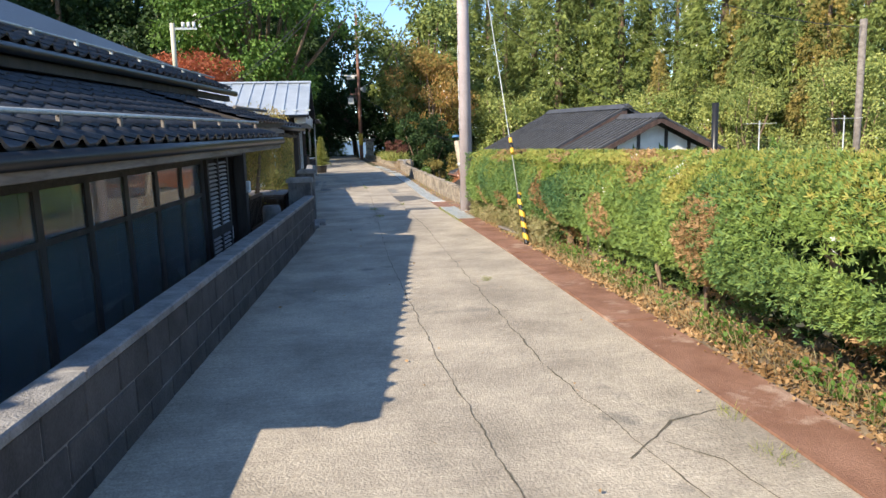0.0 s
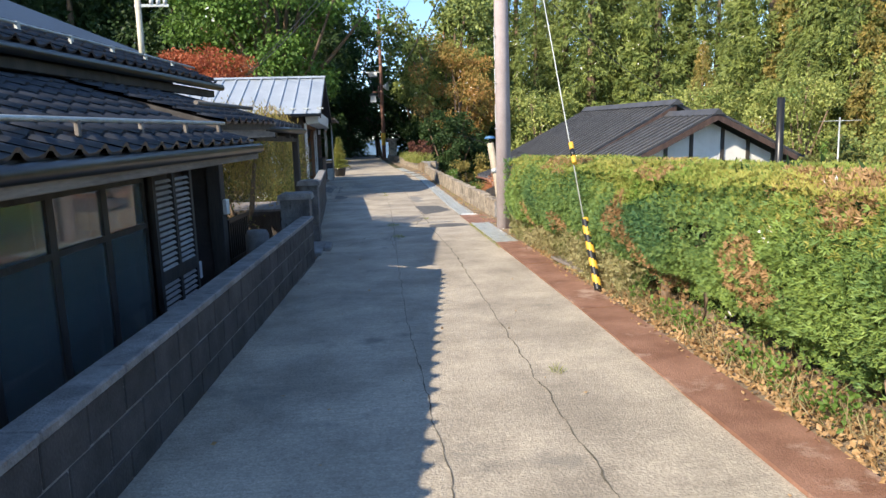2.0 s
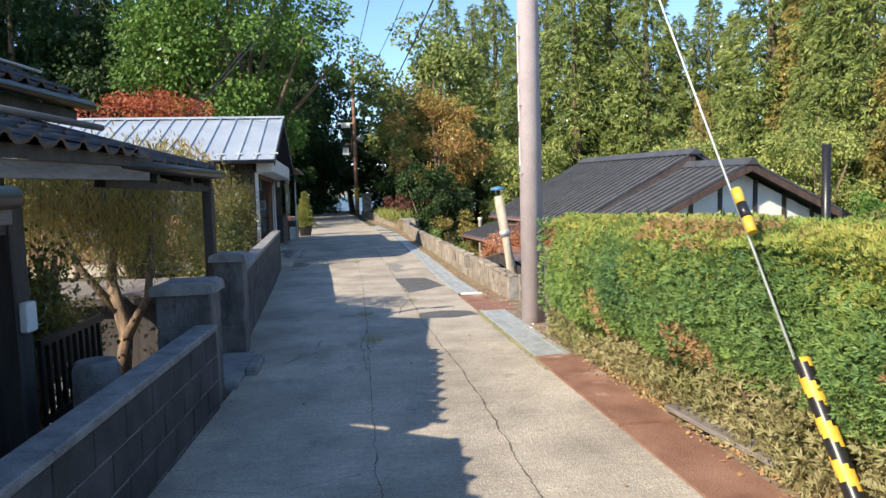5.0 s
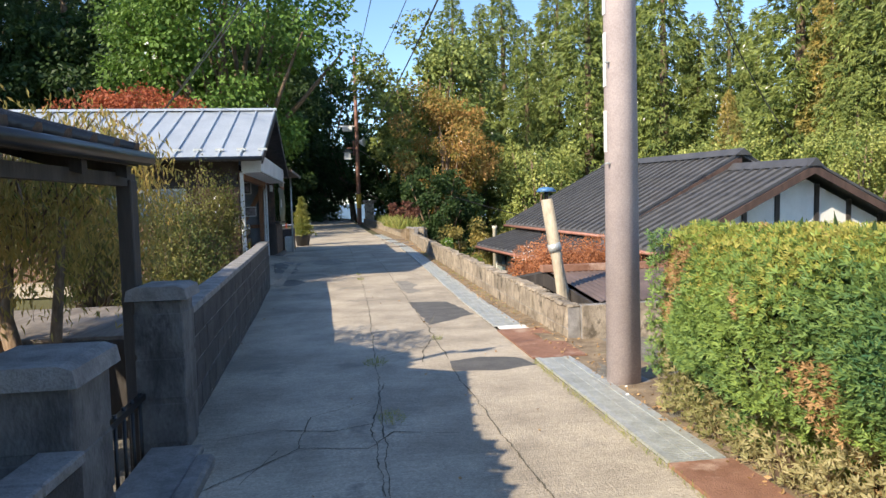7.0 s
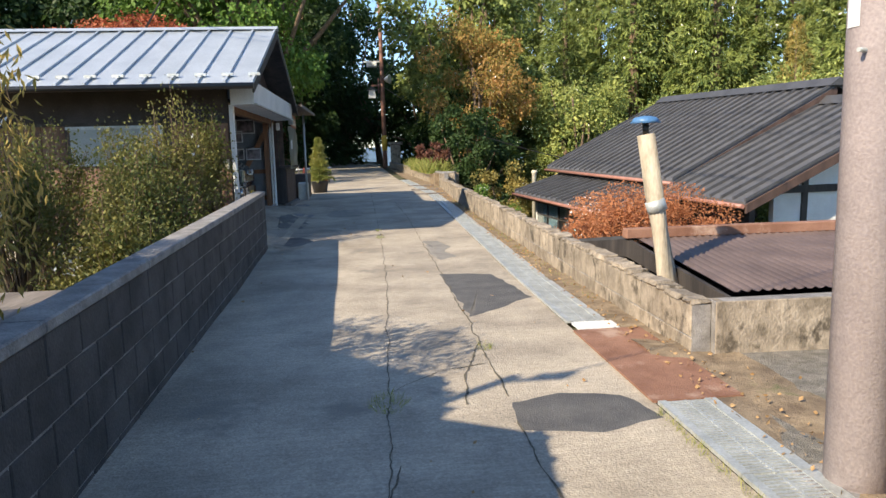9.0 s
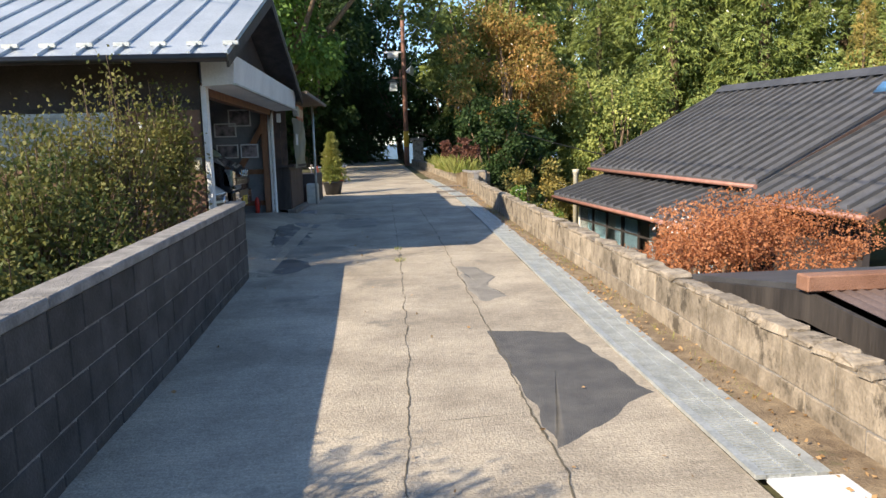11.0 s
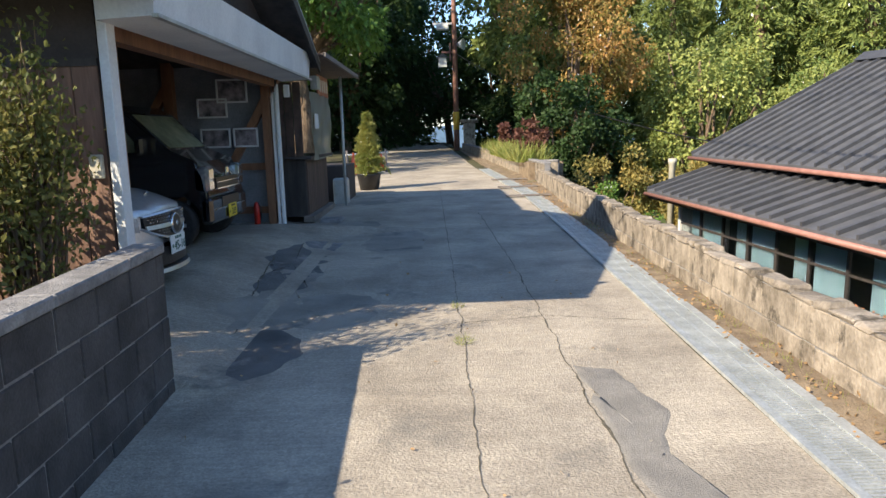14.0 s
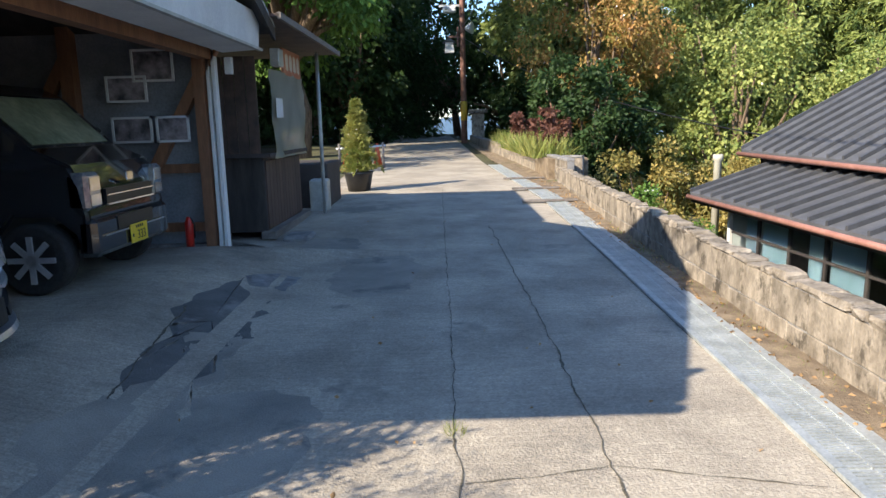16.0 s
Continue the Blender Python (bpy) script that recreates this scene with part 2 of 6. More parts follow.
CEDAR = leafy("cedar_needles", [(0.045, 0.09, 0.028), (0.12, 0.205, 0.055), (0.23, 0.33, 0.085), (0.38, 0.43, 0.12)], through_light=0.25)
CEDAR_RUSTY = leafy("cedar_autumn_needles", [(0.055, 0.10, 0.03), (0.15, 0.225, 0.055), (0.28, 0.345, 0.085), (0.52, 0.38, 0.11)], through_light=0.25)
LIGHTLEAF = leafy("light_green_leaves", [(0.09, 0.16, 0.04), (0.21, 0.32, 0.075), (0.37, 0.46, 0.11), (0.52, 0.53, 0.16)], through_light=0.3)
GREENLEAF = leafy("green_leaves", [(0.05, 0.11, 0.02), (0.11, 0.215, 0.04), (0.20, 0.33, 0.065)])
DARKLEAF = leafy("evergreen_and_shaded_leaves", [(0.018, 0.042, 0.014), (0.04, 0.08, 0.024), (0.07, 0.12, 0.035)])
ORANGELEAF = leafy("autumn_leaves", [(0.16, 0.20, 0.04), (0.40, 0.26, 0.07), (0.55, 0.25, 0.09), (0.58, 0.30, 0.11)])
REDLEAF = leafy("red_maple_leaves", [(0.26, 0.055, 0.03), (0.45, 0.11, 0.05), (0.54, 0.18, 0.08)])
SALMONLEAF = leafy("salmon_maple_leaves", [(0.34, 0.12, 0.05), (0.55, 0.20, 0.09), (0.62, 0.29, 0.14)])
HEDGELEAF = leafy("hedge_sprays", [(0.055, 0.145, 0.07), (0.115, 0.25, 0.095), (0.20, 0.325, 0.09), (0.31, 0.41, 0.09)], through_light=0.25)
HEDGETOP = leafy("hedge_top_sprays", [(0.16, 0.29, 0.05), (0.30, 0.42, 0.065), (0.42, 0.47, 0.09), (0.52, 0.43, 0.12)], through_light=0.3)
DEADSPRAY = leafy("dry_brown_sprays", [(0.24, 0.14, 0.06), (0.44, 0.26, 0.12), (0.55, 0.36, 0.18)], through_light=0.2)
YELLOWLEAF = leafy("yellowing_leaves", [(0.12, 0.17, 0.035), (0.30, 0.35, 0.07), (0.56, 0.50, 0.13), (0.68, 0.48, 0.16)], through_light=0.45)
SHRUBLEAF = leafy("shrub_leaves", [(0.04, 0.08, 0.022), (0.08, 0.13, 0.035), (0.14, 0.18, 0.045), (0.27, 0.24, 0.07)])
GRASSBLADE = leafy("grass_blades", [(0.12, 0.20, 0.03), (0.24, 0.34, 0.06), (0.44, 0.40, 0.13)])
DRYGRASS = leafy("dry_stalks", [(0.20, 0.15, 0.07), (0.36, 0.28, 0.14), (0.48, 0.40, 0.22)])

DRYSHRUB = leafy("dry_shrub_leaves", [(0.16, 0.18, 0.05), (0.32, 0.29, 0.11), (0.46, 0.38, 0.18), (0.52, 0.45, 0.25)])
REDDARK = leafy("dark_red_leaves", [(0.08, 0.03, 0.025), (0.18, 0.06, 0.05), (0.25, 0.12, 0.08)])
ORANGEPLASTIC = material("orange_plastic", (0.62, 0.10, 0.03), (0.72, 0.14, 0.05), 4, 0.5, 0.0, 40)
HILLS = material("haze_blue_hills", (0.10, 0.17, 0.26), (0.14, 0.22, 0.33), 0.01, 1.0, 0.0, 0.05)


# ---- building helpers ----
def mesh(name, bm, mat, parent=None, label=""):
    me = bpy.data.meshes.new(name)
    bm.to_mesh(me)
    bm.free()
    ob = new(name, me)
    for k in (mat if isinstance(mat, (list, tuple)) else [mat]):
        me.materials.append(k)
    if parent:
        ob.parent = parent
    if label:
        ob["label"] = label
    return ob


part = mesh


def raw(name, verts, faces, mat, parent=None, label="", smooth=False):
    me = bpy.data.meshes.new(name)
    me.from_pydata([tuple(v) for v in verts], [], [tuple(f) for f in faces])
    me.materials.append(mat)
    if smooth:
        me.polygons.foreach_set("use_smooth", [True] * len(me.polygons))
    ob = new(name, me)
    if parent:
        ob.parent = parent
    if label:
        ob["label"] = label
    return ob


def empty(name, m=None):
    ob = new(name)
    ob.empty_display_size = 0.1
    if m is not None:
        ob.matrix_world = m
    return ob


def boxes(*specs, bevel=0.0, bm=None):
    """A bmesh of boxes, each (x0, x1, y0, y1, z0, z1)."""
    out = bm or bmesh.new()
    for x0, x1, y0, y1, z0, z1 in specs:
        m = Matrix.LocRotScale(((x0 + x1) / 2, (y0 + y1) / 2, (z0 + z1) / 2), None, (abs(x1 - x0), abs(y1 - y0), abs(z1 - z0)))
        bmesh.ops.create_cube(out, size=1, matrix=m)
    if bevel:
        bmesh.ops.bevel(out, geom=out.edges[:], offset=bevel, segments=1, affect="EDGES")
    return out


def prism(outline, y0, y1, axis="y", bm=None):
    """A closed outline pushed along an axis: (x, z) along y, (x, y) along z, (y, z) along x."""
    out = bm or bmesh.new()
    put = {"y": lambda a, b, c: (a, c, b), "z": lambda a, b, c: (a, b, c), "x": lambda a, b, c: (c, a, b)}[axis]
    lo = [out.verts.new(put(a, b, y0)) for a, b in outline]
    hi = [out.verts.new(put(a, b, y1)) for a, b in outline]
    n = len(outline)
    faces = [out.faces.new(lo), out.faces.new(hi[::-1])]
    for i in range(n):
        faces.append(out.faces.new((lo[i], hi[i], hi[(i + 1) % n], lo[(i + 1) % n])))
    bmesh.ops.recalc_face_normals(out, faces=faces)
    return out


def tube(points, radii, sides=8, bm=None, caps=True):
    """A round tube along points with a radius at each."""
    out = bm or bmesh.new()
    pts = [Vector(p) for p in points]
    if not isinstance(radii, (list, tuple)):
        radii = [radii] * len(pts)
    rings = []
    for i, p in enumerate(pts):
        d = (pts[min(i + 1, len(pts) - 1)] - pts[max(i - 1, 0)]).normalized()
        a = d.orthogonal().normalized() if abs(d.z) < 0.99 else Vector((1, 0, 0))
        if abs(d.z) < 0.99:
            a = d.cross(Vector((0, 0, 1))).normalized()
        b = d.cross(a)
        rings.append([out.verts.new(p + (a * math.cos(t) + b * math.sin(t)) * radii[i]) for t in (2 * math.pi * k / sides for k in range(sides))])
    for r0, r1 in zip(rings, rings[1:]):
        for k in range(sides):
            f = out.faces.new((r0[k], r0[(k + 1) % sides], r1[(k + 1) % sides], r1[k]))
            f.smooth = True
    if caps:
        out.faces.new(rings[0][::-1])
        out.faces.new(rings[-1])
    return out


LEAF = (np.array([[0, 0, 0], [0.32, 0.5, 0.06], [0, 1, -0.05], [-0.32, 0.5, 0.06]]), [(0, 1, 2), (0, 2, 3)])
SPRAY = (np.array([[0, 0, 0], [0.16, 0.5, 0.04], [0, 1, -0.1], [-0.16, 0.5, 0.04], [0.1, 0.2, 0], [0.5, 0.55, 0.08], [0.62, 0.9, 0], [0.25, 0.6, 0.0], [-0.1, 0.2, 0], [-0.25, 0.6, 0.0], [-0.62, 0.9, 0], [-0.5, 0.55, 0.08]]), [(0, 1, 2, 3), (4, 5, 6, 7), (8, 9, 10, 11)])
NARROW = (np.array([[0, 0, 0], [0.13, 0.45, 0.05], [0, 1, -0.08], [-0.13, 0.45, 0.05]]), [(0, 1, 2), (0, 2, 3)])
BLADE = (np.array([[-0.03, 0, 0], [0.03, 0, 0], [0.02, 0.55, 0.08], [0, 1, 0.3], [-0.02, 0.55, 0.08]]), [(0, 1, 2, 4), (4, 2, 3)])


TUFT = (np.array([[0, 0, 0], [0.27, 0.45, 0.06], [0.30, 1, -0.12], [0.06, 0.6, 0.03], [-0.04, 0.05, 0], [-0.07, 0.65, 0.03], [-0.33, 0.95, -0.12], [-0.26, 0.4, 0.06]]), [(0, 1, 2, 3), (4, 5, 6, 7)])


def foliage(points, ups, size, rng, shape=LEAF, spread=0.7, vary=0.35, outs=None):
    """Vertices and faces of a leaf shape at each point, pointing about along ups and, where given, with their faces turned about to outs."""
    base, faces = shape
    n = len(points)
    d = np.asarray(ups, float) + rng.normal(0, spread, (n, 3))
    d /= np.linalg.norm(d, axis=1)[:, None] + 1e-9
    a = np.cross(d, rng.normal(0, 1, (n, 3)) if outs is None else np.asarray(outs) + rng.normal(0, 0.75, (n, 3)))
    a /= np.linalg.norm(a, axis=1)[:, None] + 1e-9
    c = np.cross(a, d)
    s = (np.asarray(size) * (1 + rng.uniform(-vary, vary, n)))[:, None, None]
    v = np.asarray(points)[:, None, :] + s * (base[None, :, 0:1] * a[:, None, :] + base[None, :, 1:2] * d[:, None, :] + base[None, :, 2:3] * c[:, None, :])
    k = len(base)
    out = []
    for f in faces:
        out.append(np.arange(n)[:, None] * k + np.array(f)[None, :])
    return v.reshape(-1, 3), [r for g in out for r in g.tolist()]


def fmesh(name, points, ups, size, rng, mat, parent=None, shape=LEAF, spread=0.7, label="", kind="", outs=None):
    v, f = foliage(points, ups, size, rng, shape, spread, outs=outs)
    ob = raw(name, v.tolist(), f, mat, parent, label)
    if kind:
        ob["kind"] = kind
    return ob


def ground_z(y):
    """The lane is level at first and climbs gently from the second half on."""
    if y < 21.5:
        return 0.0
    return 0.017 * (y - 21.5) if y < 33 else 0.195 + 0.0165 * (y - 33)


# ---- terrain and lane ----
def lerp(table, y):
    """Straight pieces between (y, value) pairs."""
    if y <= table[0][0]:
        return table[0][1]
    for (a, va), (b, vb) in zip(table, table[1:]):
        if y <= b:
            return va + (vb - va) * (y - a) / (b - a)
    return table[-1][1]


DRAIN_L = [(-12, 2.05), (2, 2.1), (5.4, 2.17), (10, 2.28), (16, 2.32), (22, 2.36), (31, 2.42), (36, 2.4), (40, 2.15), (46, 1.8), (61, 1.35), (78, 0.6)]
LEFT = [(-12, -2.3), (5.2, -1.1), (13.7, -0.5), (15, -0.65), (25.3, -1.2)]


def terrain(x, y):
    z = ground_z(y) - 0.05
    if y > 78:
        z -= 0.12 * (y - 78)
    edge = lerp(LEFT, y)
    if y < 24.5 and x < edge - 0.12:
        z = -0.62
    r = lerp(DRAIN_L, y) + 0.9
    if x > r:
        z -= min(2.5, (x - r) * 1.4) + (min(6, (y - 50) * 0.25) if y > 50 else 0)
    if x > 30:
        z += min(8, (x - 30) * 0.22)
    if x < -14:
        z += min(9, (-14 - x) * 0.25)
    return z


def axis_steps(lo, hi, fine_lo, fine_hi, fine, coarse):
    a = list(np.arange(lo, fine_lo, coarse)) + list(np.arange(fine_lo, fine_hi, fine)) + list(np.arange(fine_hi, hi + coarse, coarse))
    return a


xs = axis_steps(-420, 420, -8, 9, 0.25, 12)
ys = axis_steps(-120, 700, -12, 66, 0.5, 12)
gv = [(x, y, terrain(x, y) + (0 if -3 < x < 4 else 0.08 * noise.noise((x * 0.4, y * 0.4, 0)))) for y in ys for x in xs]
nx = len(xs)
gf = [(j * nx + i, j * nx + i + 1, (j + 1) * nx + i + 1, (j + 1) * nx + i) for j in range(len(ys) - 1) for i in range(nx - 1)]
tagged(raw("ground", gv, gf, GROUND, smooth=True), "brown earth with leaf litter beside the lane", "ground", kind="structure")


def lane_left(y):
    if y < 15:
        return lerp(LEFT, y) - 0.05
    if y < 24.8:
        return lerp(LEFT, y) - 0.05
    if y < 31.2:
        return -8.5
    return lerp([(31.2, -2.4), (38, -1.9), (61, -2.6), (78, -3.2)], y)


rv, rf = [], []
lane_ys = list(np.arange(-12, 24.8, 0.4)) + [24.8, 24.81] + list(np.arange(25.2, 31.2, 0.4)) + [31.2, 31.21] + list(np.arange(31.6, 78, 0.4))
COLS = 44
for y in lane_ys:
    a, b = lane_left(y), lerp(DRAIN_L, y)
    for i in range(COLS + 1):
        x = a + (b - a) * i / COLS
        z = ground_z(y) + 0.012 * noise.noise((x * 0.9, y * 0.5, 3)) + (max(0, min(1, (-0.9 - x) / 0.9)) * 0.20 if 24.8 < y < 31.21 else 0)
        rv.append((x, y, z))
n = COLS + 1
for j in range(len(lane_ys) - 1):
    for i in range(COLS):
        rf.append((j * n + i, j * n + i + 1, (j + 1) * n + i + 1, (j + 1) * n + i))
road = tagged(raw("road", rv, rf, CONCRETE, smooth=True), "worn pale concrete lane with cracks and dark patches", "road", kind="structure")


CRACK = material("crack_dirt", (0.07, 0.06, 0.042), (0.15, 0.13, 0.095), 20, 1.0, 0.5, 80)


def lane_z(x, y):
    rise = max(0, min(1, (-0.9 - x) / 0.9)) * 0.20 if 24.8 < y < 31.21 else 0
    return ground_z(y) + 0.012 * noise.noise((x * 0.9, y * 0.5, 3)) + rise


def patch(name, outline, mat, lift=0.006, wob=0.06):
    """A flat repair with a ragged outline lying on the lane."""
    pts = []
    for (x0, y0), (x1, y1) in zip(outline, outline[1:] + outline[:1]):
        k = max(2, int(math.hypot(x1 - x0, y1 - y0) / 0.08))
        for i in range(k):
            x, y = x0 + (x1 - x0) * i / k, y0 + (y1 - y0) * i / k
            pts.append((x + wob * noise.noise((x * 4, y * 4, 1)) + random.uniform(-0.008, 0.008), y + wob * noise.noise((x * 4, y * 4, 7))))
    cx, cy = sum(p[0] for p in pts) / len(pts), sum(p[1] for p in pts) / len(pts)
    rings = 6
    v, f = [], []
    for r in range(rings + 1):
        s = 1 - r / (rings + 0.001)
        for x, y in pts:
            px, py = cx + (x - cx) * s, cy + (y - cy) * s
            v.append((px, py, lane_z(px, py) + (lift if r else -0.004)))
    n = len(pts)
    for r in range(rings):
        for i in range(n):
            f.append((r * n + i, r * n + (i + 1) % n, (r + 1) * n + (i + 1) % n, (r + 1) * n + i))
    return raw(name, v, f, mat, road, smooth=True)


patch("asphalt_patch", [(1.43, 17.3), (1.8, 17.42), (2.22, 17.32), (2.3, 16.9), (1.9, 16.72), (1.43, 16.85)], PATCH)
patch("asphalt_patch", [(1.46, 22.05), (2.15, 21.9), (2.34, 20.3), (1.95, 19.9), (1.52, 19.5)], PATCH)
patch("asphalt_patch", [(1.48, 25.1), (1.75, 25.0), (1.88, 24.3), (1.7, 23.65), (1.9, 23.2), (1.6, 22.95), (1.5, 23.5)], PATCHLIGHT)
patch("asphalt_patch", [(0.9, 52), (1.5, 52), (1.7, 48), (0.95, 48)], PATCHLIGHT)
for px, py, rx, ry in ((-0.35, 26.6, 0.45, 0.7), (0.0, 30.2, 0.5, 1.1), (-0.75, 31.8, 0.5, 0.6), (-0.9, 27.6, 0.25, 0.9)):
    patch("worn_patch", [(px + rx * math.cos(a * 0.7854) * (1 + 0.2 * math.sin(a * 3.1 + px)), py + ry * math.sin(a * 0.7854)) for a in range(8)], WORNASPHALT, 0.003, 0.15)
patch("worn_patch", [(-0.72, 24.85), (-0.5, 25.0), (-0.36, 25.4), (-0.45, 25.8), (-0.7, 26.1), (-0.95, 26.05), (-1.05, 25.6), (-0.95, 25.1)], DAMP, 0.003, 0.05)
patch("worn_patch", [(-1.1, 27.0), (-0.75, 27.3), (-0.7, 28.2), (-0.9, 29.3), (-1.3, 30.0), (-1.45, 29.0), (-1.3, 27.8)], DAMP, 0.003, 0.2)
patch("concrete_patch", [(-1.05, 25.9), (-0.55, 26.05), (-0.7, 26.9), (-1.2, 27.1), (-1.35, 26.5)], WORNASPHALT, 0.006, 0.12)
patch("concrete_patch", [(-1.25, 29.9), (-0.95, 30.25), (-0.72, 30.1), (-0.75, 29.5), (-1.1, 29.6)], CAPSTONE, 0.009)


def crack(points, width=0.012, mat=None, wob=0.03):
    """A ragged dark crack along points in the lane's concrete."""
    v, f, run = [], [], []
    for (x0, y0), (x1, y1) in zip(points, points[1:]):
        k = max(2, int(math.hypot(x1 - x0, y1 - y0) / 0.05))
        run += [(x0 + (x1 - x0) * i / k, y0 + (y1 - y0) * i / k) for i in range(k)]
    run.append(points[-1])
    for i, (x, y) in enumerate(run):
        a, b = run[max(i - 1, 0)], run[min(i + 1, len(run) - 1)]
        dx, dy = b[0] - a[0], b[1] - a[1]
        l = math.hypot(dx, dy) or 1
        px, py = -dy / l, dx / l
        o = wob * noise.noise((x * 3, y * 3, 5)) + random.uniform(-0.006, 0.006)
        w = width * (0.15 + 0.75 * abs(noise.noise((x * 5, y * 5, 2)))) * 0.8
        for s in (-1, 1):
            qx, qy = x + px * (o + s * w), y + py * (o + s * w)
            v.append((qx, qy, lane_z(qx, qy) + 0.004))
    for i in range(len(run) - 1):
        f.append((2 * i, 2 * i + 1, 2 * i + 3, 2 * i + 2))
    return raw("crack", v, f, mat or CRACK, road)


crack([(0.72, 2.2), (0.6, 5), (0.55, 9), (0.62, 13), (0.72, 17), (0.8, 22), (0.78, 26), (0.7, 31), (0.6, 38)], 0.013)
crack([(1.5, 2.2), (1.3, 4.5), (1.35, 7), (1.42, 10), (1.5, 14), (1.44, 17)], 0.016)
crack([(1.47, 17.4), (1.5, 19.5), (1.5, 22.0), (1.47, 25), (1.44, 28), (1.3, 33)], 0.018)
crack([(1.3, 3.0), (1.7, 3.4), (2.1, 3.5)], 0.02)
crack([(1.75, 2.2), (1.72, 2.9), (1.55, 3.15)], 0.014)
crack([(-0.4, 14.3), (0.1, 14.9), (0.55, 14.8), (0.75, 15.1), (1.2, 15.0)], 0.016)
crack([(0.1, 14.9), (0.15, 15.6), (0.6, 15.9)], 0.012)
crack([(0.62, 14), (0.6, 15.2), (0.75, 16.5)], 0.016)
crack([(-0.5, 15.2), (-0.1, 15.35), (0.3, 15.2), (0.6, 15.3)], 0.014)
crack([(-0.2, 14.35), (-0.05, 14.9)], 0.012)
crack([(0.75, 17.6), (1.1, 18.0), (1.45, 18.1)], 0.02)
crack([(1.2, 17.3), (1.3, 18.0), (1.5, 18.7)], 0.02)
crack([(-1.0, 25.8), (-1.22, 27.4), (-1.36, 28.7)], 0.03)
crack([(0.8, 26.1), (1.44, 26.2), (2.3, 26.0)], 0.01)
crack([(-0.6, 11.5), (0, 11.3), (0.5, 11.45)], 0.009)
crack([(1.45, 20.1), (0.8, 20.0)], 0.008)


# ---- drain covers and verge ----
def drain_at(y):
    return lerp(DRAIN_L, y)


drain = tagged(empty("drain", pose(0, 0, 0)), "roadside drain covered with rusty plates and galvanised gratings", "drain", kind="structure")
plates = [(-6, -3.2), (-3.15, -0.4), (-0.35, 2.3), (2.33, 5.4), (5.43, 6.72), (6.74, 9.3), (9.33, 11.9), (11.93, 14.1), (17.12, 18.84)]
for a, b in plates:
    wide = 0.58 if a > 17 else 0.41
    xa, xb = drain_at(a) - 0.02, drain_at(b) - 0.02
    tilt = random.uniform(0, 0.012)
    bm = bmesh.new()
    lo = [bm.verts.new(c) for c in ((xa, a, 0.004), (xa + wide, a, 0.004), (xb + wide, b, 0.004), (xb, b, 0.004))]
    hi = [bm.verts.new((v.co.x, v.co.y, 0.016 + tilt + (0.01 if a == 5.43 else 0))) for v in lo]
    bm.faces.new(hi)
    for i in range(4):
        bm.faces.new((lo[i], lo[(i + 1) % 4], hi[(i + 1) % 4], hi[i]))
    bmesh.ops.recalc_face_normals(bm, faces=bm.faces[:])
    part("rusty_plate", bm, RUST, drain, "rust-brown chequered steel plate")


def grating(y0, y1):
    """A galvanised cover: two flat rims with cross bars and a bolted middle strip."""
    ym = (y0 + y1) / 2
    x, z = drain_at(ym), ground_z(ym) + 0.004
    ang = math.atan2(drain_at(y1) - drain_at(y0), y1 - y0)
    l = y1 - y0 - 0.01
    root_m = pose(x, ym, z, math.degrees(math.atan2(ground_z(y1) - ground_z(y0), y1 - y0)), 0, -math.degrees(ang))
    bm = boxes((0, 0.05, -l / 2, l / 2, 0, 0.022), (0.29, 0.36, -l / 2, l / 2, 0, 0.022), (0.05, 0.29, -l / 2, l / 2, -0.004, 0.006), (0.165, 0.18, -l / 2, l / 2, 0, 0.018))
    k = int(l / 0.03)
    for i in range(k):
        yy = -l / 2 + (i + 0.5) * l / k
        boxes((0.05, 0.29, yy - 0.008, yy + 0.008, 0.005, 0.017), bm=bm)
    ob = part("grating", bm, ZINC, drain)
    ob.matrix_basis = root_m


y = 14.12
while y < 17.0:
    grating(y, min(y + 1.0, 17.1))
    y += 1.0
y = 19.12
while y < 44:
    grating(y, y + 1.0)
    y += 1.0
bm = boxes((2.38, 2.74, 18.86, 19.1, 0.0, 0.02))
for i in range(7):
    for j in range(4):
        boxes((2.41 + i * 0.046, 2.435 + i * 0.046, 18.88 + j * 0.055, 18.91 + j * 0.055, 0.019, 0.026), bm=bm)
part("perforated_plate", bm, WHITEPAINT, drain, "pale perforated steel plate")
for y, a in ((37.2, 8), (35.2, -6), (39.4, 14)):
    part("loose_board", boxes((2.0, 2.95, y, y + 0.14, ground_z(y) + 0.03, ground_z(y) + 0.06), bevel=0.005), GREYWOOD, drain)

# soil verge between the drain and hedge or wall
vv, vf = [], []
vy = list(np.arange(-8, 62, 0.2))
for y in vy:
    a = drain_at(y) + 0.34
    b = a + 0.55 + (0.4 if y < 15 else 0.1)
    for i in range(7):
        x = a + (b - a) * i / 6
        vv.append((x, y, ground_z(y) - 0.005 + 0.035 * noise.noise((x * 3, y * 2, 0)) + (0.05 * i / 6 if y < 15 else 0.02)))
for j in range(len(vy) - 1):
    for i in range(6):
        vf.append((j * 7 + i, j * 7 + i + 1, (j + 1) * 7 + i + 1, (j + 1) * 7 + i))
tagged(raw("verge", vv, vf, DIRT, smooth=True), "strip of bare soil beside the drain", "soil", kind="structure")
part("apron", prism([(2.7, 15.0), (2.72, 18.0), (8, 18.0), (8, 14.9)], -0.1, 0.004, "z"), GRAVEL)["kind"] = "structure"
tagged(bpy.data.objects["apron"], "worn gravel side path past the pole", "path")


